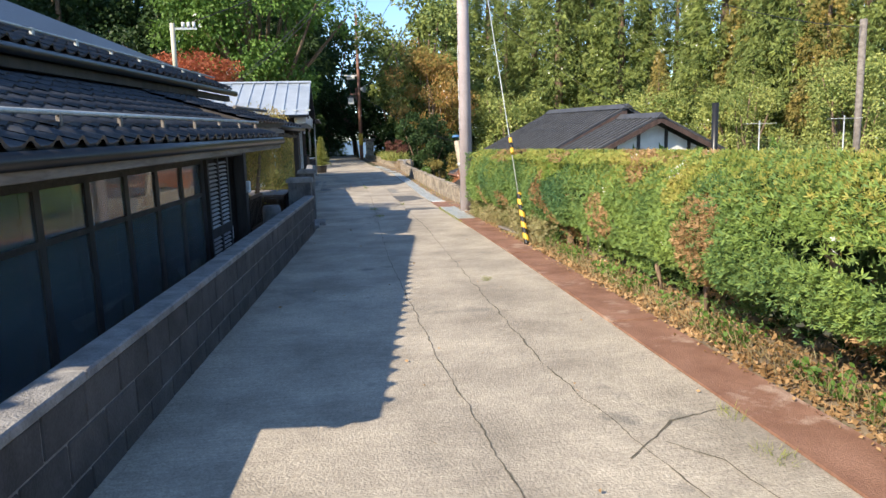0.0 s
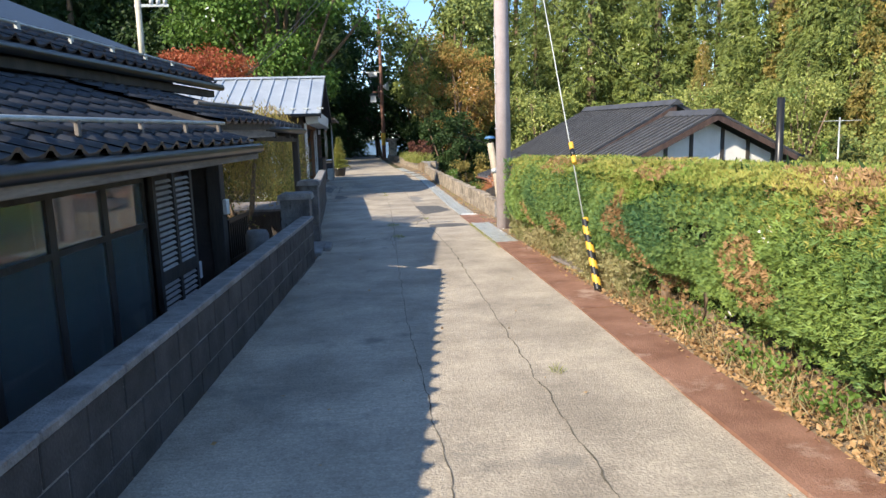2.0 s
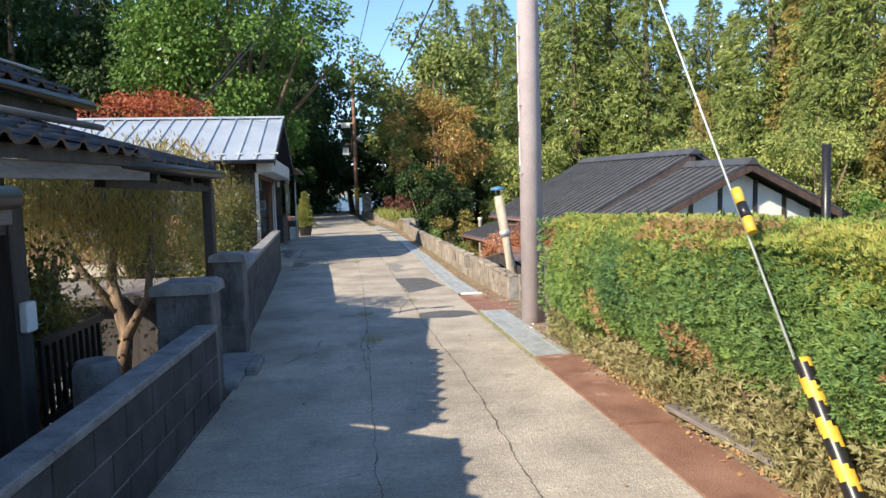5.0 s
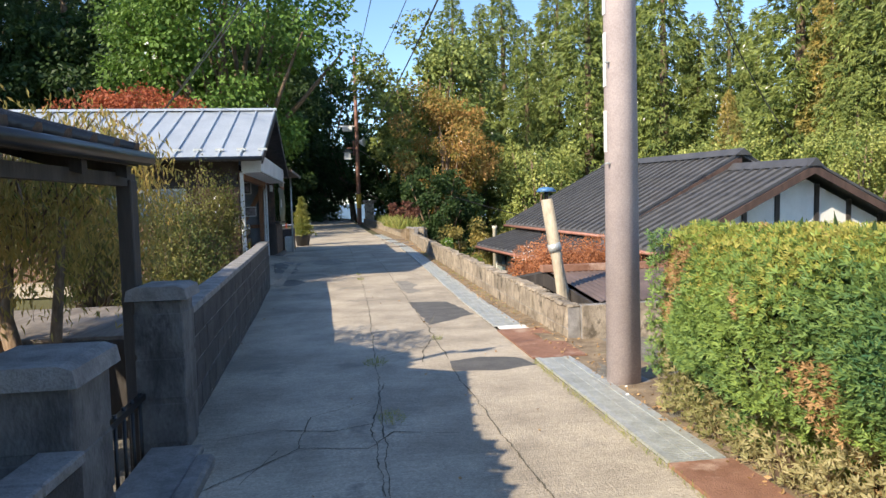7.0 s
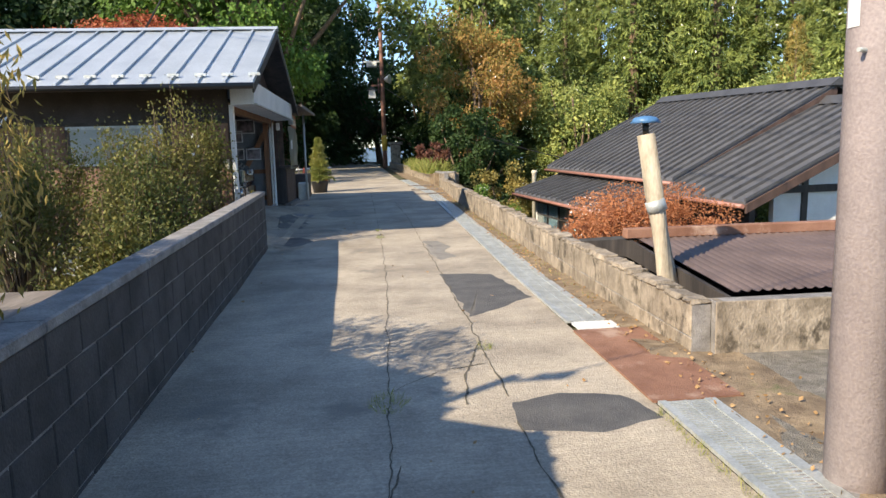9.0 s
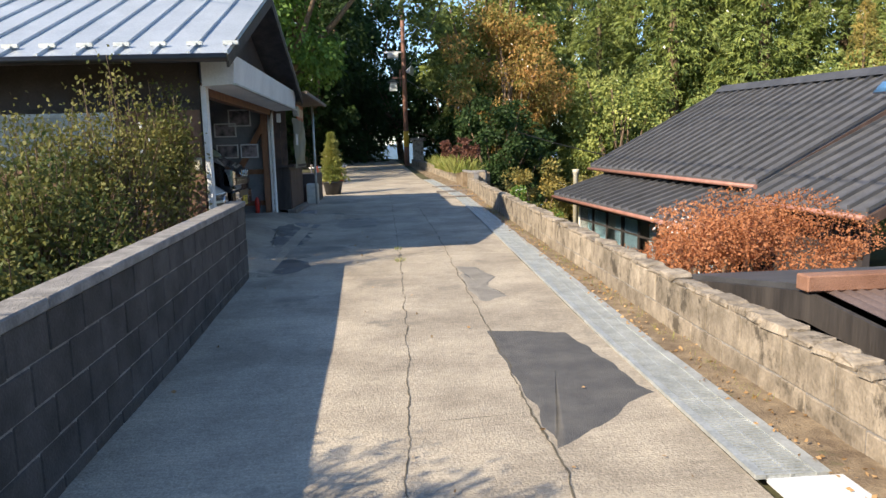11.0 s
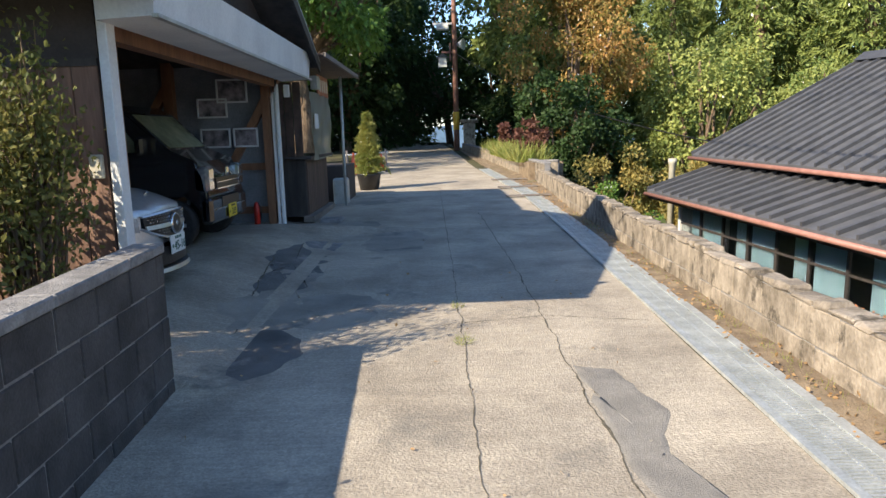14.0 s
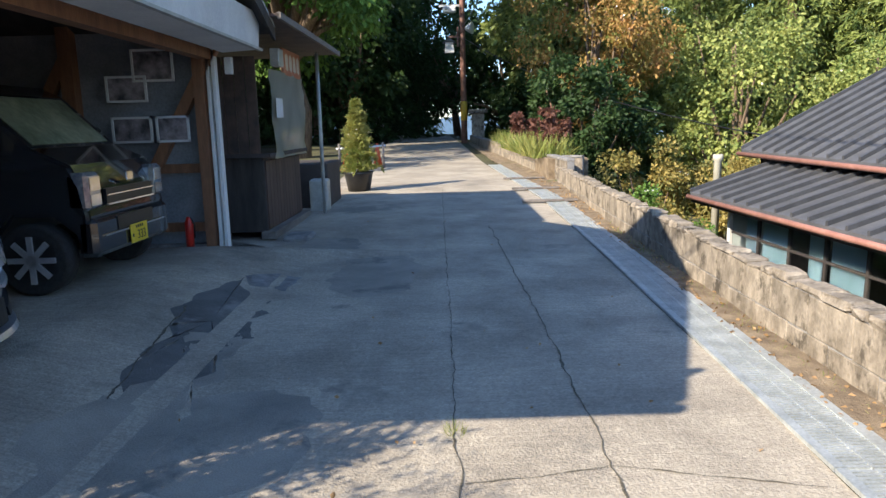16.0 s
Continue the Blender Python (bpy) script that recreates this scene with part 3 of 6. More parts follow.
# ---- low walls along the lane ----
def line_wall(name, label, x0, y0, x1, y1, h0, h1, thick, mat, course=0.2, block=0.4, cap=None, ragged=False):
    """A block wall: a recessed mortar core, blocks 8 mm proud of it, and a coping; each block is a part."""
    length = math.hypot(x1 - x0, y1 - y0)
    ang = math.atan2(y1 - y0, x1 - x0)
    root = empty(name, Matrix.Translation((x0, y0, 0)) @ Matrix.Rotation(ang, 4, "Z"))
    tagged(root, label, "wall", kind="structure")
    part("mortar", prism([(0, -1.0), (length, -1.0), (length, h1), (0, h0)], -thick / 2 + 0.008, thick / 2 - 0.008), CAPSTONE, root)
    if cap:
        u = 0.0
        slope = (h1 - h0) / length
        while u < length:
            v = min(u + 0.8, length)
            bm = prism([(u + 0.003, h0 + slope * u), (v - 0.003, h0 + slope * v), (v - 0.003, h0 + slope * v + cap), (u + 0.003, h0 + slope * u + cap)], -thick / 2 - 0.015, thick / 2 + 0.015)
            bmesh.ops.bevel(bm, geom=bm.edges[:], offset=0.008, segments=1, affect="EDGES")
            part("coping_block", bm, CAPSTONE, root)
            u = v
    shared = boxes((0.005, block - 0.005, -thick / 2, thick / 2, 0.005, course - 0.005), bevel=0.006)
    me = bpy.data.meshes.new("block")
    shared.to_mesh(me)
    shared.free()
    me.materials.append(mat)
    slope = (h1 - h0) / length
    for r in range(int(max(h0, h1) / course + 1.999)):
        u = -(r % 2) * block / 2
        while u < length - 0.05:
            u0, u1 = max(0, u), min(length, u + block)
            ob = new("block", me)
            ob.parent = root
            ob.matrix_basis = Matrix.Translation((u0, random.uniform(-0.002, 0.002), h0 - (r + 1) * course + slope * (u0 + u1) / 2)) @ Matrix.Diagonal(((u1 - u0) / block, 1, 1, 1))
            u += block
    if ragged:
        u = 0.0
        while u < length:
            w = random.uniform(0.14, 0.34)
            hh = random.uniform(0.03, 0.07)
            bm = boxes((u, u + w - 0.015, -thick / 2 - 0.01, thick / 2 + 0.01, 0, hh), bevel=0.018)
            for vert in bm.verts:
                vert.co += Vector([random.uniform(-0.012, 0.012) for _ in range(3)])
            ob = part("coping_stone", bm, mat, root)
            ob.location.z = h0 + slope * u - 0.005
            u += w
    return root


line_wall("wall_house_side", "low grey concrete block wall before the dark house", -1.80, -5.6, -0.65, 13.1, 0.41, 0.62, 0.15, BLOCK, cap=0.05)
line_wall("wall_garden_side", "grey block wall with concrete coping beside the lane", -0.78, 15.45, -1.15, 24.76, 0.81, 0.94, 0.16, BLOCK, cap=0.06)
line_wall("wall_lower_side", "weathered stained block wall with crumbled top along the drain", 3.06, 18.05, 3.05, 33.0, 0.37, 0.58, 0.16, OLDBLOCK, course=0.25, block=0.5, ragged=True)
line_wall("wall_lower_bend", "weathered block wall where the lane bends", 3.05, 33.0, 3.25, 39.5, 0.58, 0.58, 0.16, OLDBLOCK, course=0.25, block=0.5, ragged=True)
line_wall("wall_lower_far", "long weathered block wall towards the far pole", 3.3, 38.0, 1.95, 60.5, 0.78, 0.98, 0.16, OLDBLOCK, course=0.25, block=0.5, cap=0.05)
line_wall("wall_planter_end", "end of a raised block planter", 3.75, 39.0, 3.3, 39.2, 0.80, 0.80, 0.15, OLDBLOCK, course=0.25, block=0.5, cap=0.05)
line_wall("wall_side_path", "stained concrete retaining wall by the side path", 3.14, 18.06, 8.2, 17.9, 0.40, 0.44, 0.14, OLDBLOCK, course=0.42, block=1.4)

# planter filled behind the far wall
tagged(part("planter_soil", boxes((3.0, 3.9, 39.2, 52, 0.2, 0.78)), DIRT), "soil filling behind the block wall", "soil", kind="structure")


# ---- gate at the gap between the walls ----
def gate_pillar(x0, x1, y0, y1, top, label):
    root = tagged(empty("gate_pillar", pose((x0 + x1) / 2, (y0 + y1) / 2, 0)), label, "pillar")
    hx, hy = (x1 - x0) / 2, (y1 - y0) / 2
    part("shaft", boxes((-hx, hx, -hy, hy, -0.6, top - 0.09), bevel=0.01), PILLARSTONE, root)
    for i in range(3):
        z = 0.18 + i * 0.3
        part("stone_course", boxes((-hx - 0.006, hx + 0.006, -hy - 0.006, hy + 0.006, z - 0.13, z + 0.14), bevel=0.008), PILLARSTONE, root)
    part("cap", prism([(-hx - 0.045, top - 0.09), (hx + 0.045, top - 0.09), (hx + 0.03, top - 0.02), (hx - 0.02, top), (-hx + 0.02, top), (-hx - 0.03, top - 0.02)], -hy - 0.045, hy + 0.045), CAPSTONE, root)
    return root


gate_pillar(-1.02, -0.62, 13.12, 13.56, 1.0, "weathered grey stone gate pillar with a flat cap")
gate_pillar(-0.93, -0.63, 15.06, 15.40, 1.1, "taller weathered stone gate pillar at the garden wall")
gate = tagged(empty("iron_gate", pose(-0.9, 13.6, 0)), "black iron bar gate between stone pillars", "gate")
part("rail", boxes((-0.02, 0.02, 0.0, 1.45, 0.36, 0.40)), BLACKPAINT, gate)
part("rail", boxes((-0.02, 0.02, 0.0, 1.45, -0.30, -0.26)), BLACKPAINT, gate)
for i in range(9):
    part("bar", tube([(0, 0.06 + i * 0.165, -0.5), (0, 0.06 + i * 0.165, 0.42)], 0.013, 6), BLACKPAINT, gate)
step = mesh("threshold_slab", boxes((-0.86, -0.52, 13.62, 15.02, -0.05, 0.045), bevel=0.01), CAPSTONE)
tagged(step, "pale concrete threshold slab at the gate", "step", kind="structure")
tagged(part("kerb_stone", boxes((-0.52, -0.40, 14.1, 14.75, -0.02, 0.07), bevel=0.02), CAPSTONE), "broken pale kerb stone beside the gate", "stone")
tagged(part("yard_floor", boxes((-7, -0.98, 13, 24.85, -0.7, -0.56)), GRAVEL), "gravel yard below the lane", "yard", kind="structure")

# ---- porch roof over the gate ----
porch = tagged(empty("porch", pose(-0.78, 15.08, 0, 0, 0, -8) @ Matrix.Translation((0.78, -15.08, 0))), "dark tiled porch roof on a timber post beside the gate", "porch")
PX0, PZ0, PX1, PZ1 = -0.85, 1.97, -4.6, 3.05
part("deck", prism([(PX0, PZ0 - 0.09), (PX1, PZ1 - 0.09), (PX1, PZ1), (PX0, PZ0)], 12.75, 15.05), DARKWOOD, porch)
for i in range(9):
    yy = 12.8 + i * 0.27
    part("tile_ridge", tube([(PX0 + 0.03, yy, PZ0 + 0.015), (PX1, yy, PZ1 + 0.015)], 0.045, 6), KAWARA, porch)
for yy in (12.8, 13.6, 14.4, 14.95):
    part("rafter", prism([(PX0 - 0.02, PZ0 - 0.17), (PX1, PZ1 - 0.17), (PX1, PZ1 - 0.09), (PX0 - 0.02, PZ0 - 0.09)], yy - 0.03, yy + 0.03), DARKWOOD, porch)
part("gutter", tube([(PX0 + 0.05, 12.7, PZ0 - 0.05), (PX0 + 0.05, 15.1, PZ0 - 0.04)], 0.045, 8), BLACKPAINT, porch)
part("beam", boxes((-1.02, -0.94, 12.8, 15.2, 1.76, 1.84)), DARKWOOD, porch)
part("post", boxes((-1.02, -0.92, 15.08, 15.18, -0.6, 1.8), bevel=0.006), DARKWOOD, porch)
part("post", boxes((-3.5, -3.4, 12.9, 13.0, -0.6, 2.6), bevel=0.006), DARKWOOD, porch)

# ---- the dark house ----
LH = pose(-0.92, 10.07, 0, 1.4, 0, -5.6)
house = tagged(empty("old_house", LH), "dark timber house with black tiled eaves and sliding glass doors", "house")


def tile_mesh(wid, length):
    """One curved pan tile, thick at its lower end."""
    v, f = [], []
    prof = [(-0.5, 0.0), (-0.3, -0.018), (-0.05, -0.022), (0.15, 0.0), (0.3, 0.03), (0.42, 0.032), (0.5, 0.006)]
    for u, lift in ((0.0, 0.0), (1.0, 0.022)):
        for a, b in prof:
            v.append((u * length, a * wid, b + 0.03 - lift))
    for a, b in prof:
        v.append((0, a * wid, b + 0.005))
    k = len(prof)
    for i in range(k - 1):
        f.append((i, i + 1, k + i + 1, k + i))
        f.append((2 * k + i, 2 * k + i + 1, i + 1, i))
    me = bpy.data.meshes.new("roof_tile")
    me.from_pydata(v, [], f)
    me.materials.append(KAWARA)
    me.polygons.foreach_set("use_smooth", [i % 2 == 0 for i in range(len(me.polygons))])
    return me


def tiled(root, xe, ze, slope, y0, y1, rows, wid=0.275, length=0.26):
    """Rows of tiles up a slope that rises towards -x from the eave at (xe, ze)."""
    me = tile_mesh(wid, length + 0.03)
    turn = Matrix.Rotation(math.pi, 4, "Z") @ Matrix.Rotation(-math.atan(slope), 4, "Y")
    c = 1 / math.hypot(1, slope)
    for r in range(rows):
        for i in range(int((y1 - y0) / wid)):
            ob = new("roof_tile", me)
            ob.parent = root
            d = r * length * c
            ob.matrix_basis = Matrix.Translation((xe - d, y0 + (i + 0.5) * wid, ze + d * slope + random.uniform(-0.003, 0.003))) @ turn


SL = 0.34
low = part("lower_roof", prism([(-0.04, 1.70), (-2.35, 1.70 + 2.35 * SL), (-2.35, 1.60 + 2.35 * SL), (-0.04, 1.63)], -7.45, 0.42), DARKWOOD, house)
tiled(low, 0.0, 1.70, SL, -7.45, 0.42, 8)
rail = part("snow_rail", tube([(-0.24, -7.5, 1.90), (-0.24, 0.1, 1.90)], 0.017, 8), ZINC, house, "galvanised snow guard pipe")
for i in range(9):
    part("bracket", boxes((-0.255, -0.225, -7.3 + i * 0.9, -7.265 + i * 0.9, 1.80, 1.91), bevel=0.005), GREYWOOD, rail)
part("gutter", tube([(0.01, -7.6, 1.64), (0.01, 0.45, 1.64)], 0.05, 10), BLACKPAINT, house)
part("eave_beam", boxes((-0.10, -0.02, -7.6, 0.5, 1.53, 1.625), bevel=0.006), GREYWOOD, house, "weathered grey eave beam")
part("soffit", boxes((-1.1, -0.1, -7.6, 0.5, 1.56, 1.58)), DARKWOOD, house)
part("plinth", boxes((-1.3, -1.02, -12, 2.3, -0.7, -0.32)), CAPSTONE, house)
part("head_beam", boxes((-1.12, -0.98, -12, 2.3, 1.40, 1.58)), DARKWOOD, house)
part("back_wall", boxes((-2.1, -2.0, -12, 2.3, -0.7, 1.6)), DARKWALL, house)
part("room_floor", boxes((-2.0, -1.05, -12, 2.3, -0.4, -0.34)), DARKWOOD, house)
part("end_wall", boxes((-2.4, -1.1, 2.2, 2.3, -0.7, 1.9)), DARKWALL, house)
part("corner_post", boxes((-1.14, -0.96, 2.14, 2.32, -0.7, 1.58), bevel=0.008), DARKWOOD, house)
DARKGLASS = bpy.data.materials.new("dark_window_glass")
DARKGLASS.use_nodes = True
dg = DARKGLASS.node_tree.nodes["Principled BSDF"]
dg.inputs["Base Color"].default_value, dg.inputs["Roughness"].default_value = (0.32, 0.40, 0.43, 1), 0.03
dg.inputs["Transmission Weight"].default_value, dg.inputs["Specular IOR Level"].default_value = 0.75, 0.9
CURTAIN = material("teal_curtain", (0.04, 0.075, 0.09), (0.09, 0.14, 0.155), 3, 0.9, 0.2, 40, stretch=(6, 6, 0.3))
for k in range(10):
    ya = -8.65 + k * 0.86
    door = part("glass_door", boxes((-1.07, -1.03, ya, ya + 0.05, -0.32, 1.40), (-1.07, -1.03, ya + 0.81, ya + 0.86, -0.32, 1.40), (-1.07, -1.03, ya + 0.05, ya + 0.81, 0.90, 0.95), (-1.07, -1.03, ya + 0.05, ya + 0.81, -0.32, -0.2), (-1.07, -1.03, ya + 0.05, ya + 0.81, 1.35, 1.40)), DARKWOOD, house)
    part("upper_pane", boxes((-1.055, -1.049, ya + 0.05, ya + 0.81, 0.95, 1.35)), DARKGLASS, door)
    part("lower_pane", boxes((-1.055, -1.049, ya + 0.05, ya + 0.81, -0.2, 0.90)), DARKGLASS, door)
    part("curtain", boxes((-1.2, -1.19, ya + 0.03, ya + 0.83, -0.3, 1.38)), CURTAIN, door)
LOUV = material("grey_louvre", (0.30, 0.29, 0.29), (0.42, 0.41, 0.40), 5, 0.7, 0.2, 60)
shutter = part("louvre_shutter", boxes((-1.0, -0.95, -0.05, 0.02, -0.3, 1.4), (-1.0, -0.95, 0.48, 0.55, -0.3, 1.4), (-1.0, -0.95, 1.0, 1.07, -0.3, 1.4), (-1.0, -0.95, 0.02, 1.0, 0.28, 0.42), (-1.0, -0.95, 0.02, 1.0, -0.3, -0.2)), DARKWOOD, house)
sl_me = None
for side in (0.02, 0.55):
    for i in range(26):
        z = -0.17 + i * 0.06
        if 0.26 < z < 0.42:
            continue
        if sl_me is None:
            b = boxes((-0.018, 0.018, 0, 0.455, -0.004, 0.004))
            sl_me = bpy.data.meshes.new("slat")
            b.to_mesh(sl_me)
            b.free()
            sl_me.materials.append(LOUV)
        ob = new("slat", sl_me)
        ob.parent = shutter
        ob.matrix_basis = pose(-0.972, side, z, 0, 42, 0)
part("entrance_door", boxes((-1.5, -1.45, 1.1, 2.15, -0.4, 1.45)), DARKWALL, house)
part("meter_box", boxes((-0.96, -0.9, 2.16, 2.28, 0.75, 0.95), bevel=0.01), WHITEPAINT, house)
part("notice", boxes((-1.02, -1.0, 1.2, 1.3, 0.1, 0.3)), WHITEPAINT, house)

part("upper_wall", boxes((-2.55, -2.35, -12, 4.6, 1.3, 2.75)), DARKWALL, house)
US = 0.42
up = part("upper_roof", prism([(-1.86, 2.66), (-6.4, 2.66 + 4.54 * US), (-6.4, 2.54 + 4.54 * US), (-1.86, 2.56)], -12, 5.25), DARKWOOD, house)
part("roof_sheet", prism([(-2.85, 2.70 + 1.0 * US), (-6.4, 2.70 + 4.54 * US), (-6.4, 2.66 + 4.54 * US), (-2.85, 2.66 + 1.0 * US)], -12, 5.25), KAWARA, house)
tiled(up, -1.80, 2.66, US, -10, 5.25, 4)
part("gutter", tube([(-1.78, -12, 2.58), (-1.78, 5.3, 2.58)], 0.055, 10), BLACKPAINT, house)
part("eave_beam", boxes((-1.98, -1.88, -12, 5.2, 2.42, 2.53), bevel=0.006), DARKWOOD, house)
urail = part("snow_rail", tube([(-2.12, -10, 2.9), (-2.12, 5.0, 2.9)], 0.017, 8), ZINC, house)
for i in range(14):
    part("bracket", boxes((-2.14, -2.10, -9 + i, -8.95 + i, 2.80, 2.92), bevel=0.006), ZINC, urail)
# roof over the entrance side
en = part("entrance_roof", prism([(-0.42, 1.92), (-2.4, 2.5), (-2.4, 2.4), (-0.42, 1.84)], 0.5, 3.2), DARKWOOD, house)
tiled(en, -0.36, 1.92, 0.29, 0.5, 3.2, 7)
part("eave_beam", boxes((-0.52, -0.44, 0.5, 3.2, 1.74, 1.84)), GREYWOOD, house)
part("roof_rail", tube([(-0.7, 0.7, 2.14), (-0.7, 3.0, 2.14)], 0.025, 8), GREYWOOD, house)
fence = tagged(empty("yard_fence", LH), "short black slatted fence beside the dark house", "fence")
for z in (0.05, 0.6):
    part("rail", boxes((-1.0, -0.96, 2.4, 3.4, z, z + 0.05)), BLACKPAINT, fence)
for i in range(10):
    part("slat", boxes((-0.999, -0.97, 2.42 + i * 0.1, 2.45 + i * 0.1, -0.62, 0.62)), BLACKPAINT, fence)
tagged(mesh("stone_post", tube([(-1.28, 12.5, -0.62), (-1.28, 12.5, 0.50), (-1.28, 12.5, 0.56)], [0.16, 0.16, 0.13], 10), CAPSTONE), "short pale stone post inside the low wall", "stone")


# ---- garage ----
garage = tagged(empty("garage", pose(0, 27.9, 0)), "open timber garage with silver sheet roof and brown boards", "garage")
GO = Matrix.Translation((0, -27.9, 0))


def gpart(name, bm, mat, label="", parent=None):
    bm.transform(GO)
    return part(name, bm, mat, parent or garage, label)


G0, G1, GX, GB = 25.57, 31.1, -1.62, -8.5
EZ, RZ, RY = 2.70, 4.06, 27.9
gpart("rear_wall", boxes((GB - 0.1, GB, G0, G1, 0.1, 2.9)), INTERIOR)
gpart("rear_window", boxes((GB + 0.01, GB + 0.03, 28.2, 29.6, 1.1, 2.0)), PLASTER, "pale panel on the rear wall")
gpart("side_wall", boxes((GB, GX - 0.1, G0, G0 + 0.1, -0.7, 2.95)), DARKWALL)
gpart("far_wall", boxes((GB, GX - 0.14, G1 + 0.03, G1 + 0.08, 0.1, 2.95)), DARKWALL)
gpart("lining", boxes((GB + 0.01, GX - 0.14, G1 - 0.02, G1 + 0.026, 0.1, 2.93)), INTERIOR)
gpart("lining", boxes((GB + 0.01, GX - 0.26, G0 + 0.104, G0 + 0.12, 0.1, 2.93)), INTERIOR)
gpart("ceiling_boards", boxes((GB, GX - 0.1, G0 + 0.1, G1 - 0.02, 2.93, 2.96)), INTERIOR)
for s in (-1, 1):
    e = RY + s * 3.28
    deck = gpart("roof_deck", prism([(RY, RZ), (e, EZ), (e, EZ - 0.08), (RY, RZ - 0.1)], -9.2, -1.12, "x"), DARKWOOD)
    sheet = gpart("roof_sheet", prism([(RY, RZ + 0.012), (e + s * 0.03, EZ + 0.0), (e + s * 0.03, EZ - 0.012), (RY, RZ + 0.002)], -9.22, -1.10, "x"), SILVERROOF)
    L = math.hypot(3.31, RZ - EZ)
    for i in range(20):
        x = -1.13 - i * 0.42
        gpart("seam", prism([(RY, RZ + 0.05), (e + s * 0.03, EZ + 0.04), (e + s * 0.03, EZ - 0.002), (RY, RZ + 0.008)], x - 0.02, x + 0.02, "x"), SILVERROOF, parent=sheet)
        if s < 0:
            yy, zz = e + 0.28, EZ + 0.28 * (RZ - EZ) / 3.28
            gpart("snow_stop", boxes((x - 0.09, x + 0.09, yy - 0.025, yy + 0.025, zz + 0.03, zz + 0.075), (x - 0.03, x + 0.03, yy - 0.07, yy + 0.05, zz + 0.02, zz + 0.05)), ZINC, parent=sheet)
gpart("ridge_cap", prism([(RY - 0.14, RZ + 0.0), (RY, RZ + 0.075), (RY + 0.14, RZ + 0.0)], -9.24, -1.08, "x"), SILVERROOF)
gpart("gutter", tube([(-9.2, RY - 3.36, EZ - 0.045), (-1.1, RY - 3.36, EZ - 0.045)], 0.05, 10), BLACKPAINT)
gpart("gable_board", prism([(G0, 2.75), (G1, 2.75), (G1, 2.85), (RY, 3.93), (G0, 2.85)], -1.66, -1.635, "x"), DARKWALL)
for s in (-1, 1):
    gpart("barge_board", prism([(RY, RZ - 0.01), (RY + s * 3.3, EZ - 0.01), (RY + s * 3.3, EZ - 0.15), (RY, RZ - 0.17)], -1.13, -1.10, "x"), DARKWOOD)
canopy = gpart("canopy", prism([(-1.63, 2.42), (-1.24, 2.44), (-1.21, 2.80), (-1.63, 2.82)], 25.4, 31.0), WHITEPAINT, "white sheet-metal box over the opening")
gpart("canopy_edge", boxes((-1.245, -1.20, 25.38, 31.02, 2.425, 2.45)), ZINC, parent=canopy)
gpart("corner_trim", boxes((GX - 0.07, GX, G0 - 0.05, G0 + 0.08, 0.1, 2.44), bevel=0.005), WHITEPAINT)
gpart("timber_post", boxes((GX - 0.24, GX - 0.11, G0 + 0.11, G0 + 0.23, 0.15, 2.5)), POSTWOOD)
gpart("timber_post", boxes((GX - 0.32, GX - 0.21, G1 - 0.20, G1 - 0.08, 0.25, 2.6)), POSTWOOD)
for i in range(2):
    gpart("door_track", boxes((GX - 0.19 + i * 0.06, GX - 0.15 + i * 0.06, G1 - 0.16, G1 - 0.06, 0.22, 2.6), bevel=0.004), WHITEPAINT)
gpart("timber_post", boxes((-2.71, -2.58, 27.69, 27.82, 0.2, 2.94)), POSTWOOD, "orange-brown timber post between the parked cars")
gpart("lintel", boxes((GX - 0.25, GX - 0.12, G0 + 0.1, G1 - 0.1, 2.35, 2.5)), POSTWOOD)
for x in (-3.3, -5.2, -7.0):
    gpart("timber_post", boxes((x - 0.07, x + 0.07, G1 - 0.17, G1 - 0.03, 0.25, 2.9)), POSTWOOD)
for x0, x1 in ((-1.75, -3.2), (-3.3, -4.8)):
    br = prism([(x0 - 0.05, 2.45), (x0 + 0.08, 2.45), (x1 + 0.3, 0.35), (x1 + 0.17, 0.35)], G1 - 0.16, G1 - 0.06)
    gpart("brace", br, POSTWOOD)
for z in (0.5, 1.15):
    gpart("rail", boxes((-3.3, -1.75, G1 - 0.10, G1 - 0.05, z, z + 0.1)), POSTWOOD)
gpart("footing", boxes((-4, GX - 0.1, G1 - 0.12, G1 - 0.03, 0.1, 0.36)), CAPSTONE)
gpart("switch_box", boxes((GX - 0.21, GX - 0.12, G0 - 0.07, G0 - 0.02, 1.36, 1.53), bevel=0.008), CREAM)
gpart("lamp_box", boxes((GX - 0.02, GX + 0.06, G1 - 0.05, G1 + 0.02, 2.2, 2.38), bevel=0.008), WHITEPAINT)
gpart("side_window", boxes((-4.3, -2.85, G0 - 0.035, G0 - 0.01, 1.52, 2.08)), FROST, "frosted window pane")
gpart("window_frame", boxes((-4.36, -2.8, G0 - 0.045, G0 - 0.005, 2.08, 2.13), (-4.36, -2.8, G0 - 0.045, G0 - 0.005, 1.47, 1.52), (-2.85, -2.8, G0 - 0.045, G0 - 0.005, 1.52, 2.08)), ZINC)
gpart("wall_rail", boxes((-8.5, GX - 0.1, G0 - 0.03, G0 - 0.002, 2.14, 2.19)), DARKWOOD)
bmesh_board = boxes((0.004, 0.186, -0.016, 0.0, -0.65, 2.14), bevel=0.004)
board_me = bpy.data.meshes.new("board")
bmesh_board.to_mesh(board_me)
bmesh_board.free()
board_me.materials.append(BROWNWOOD)
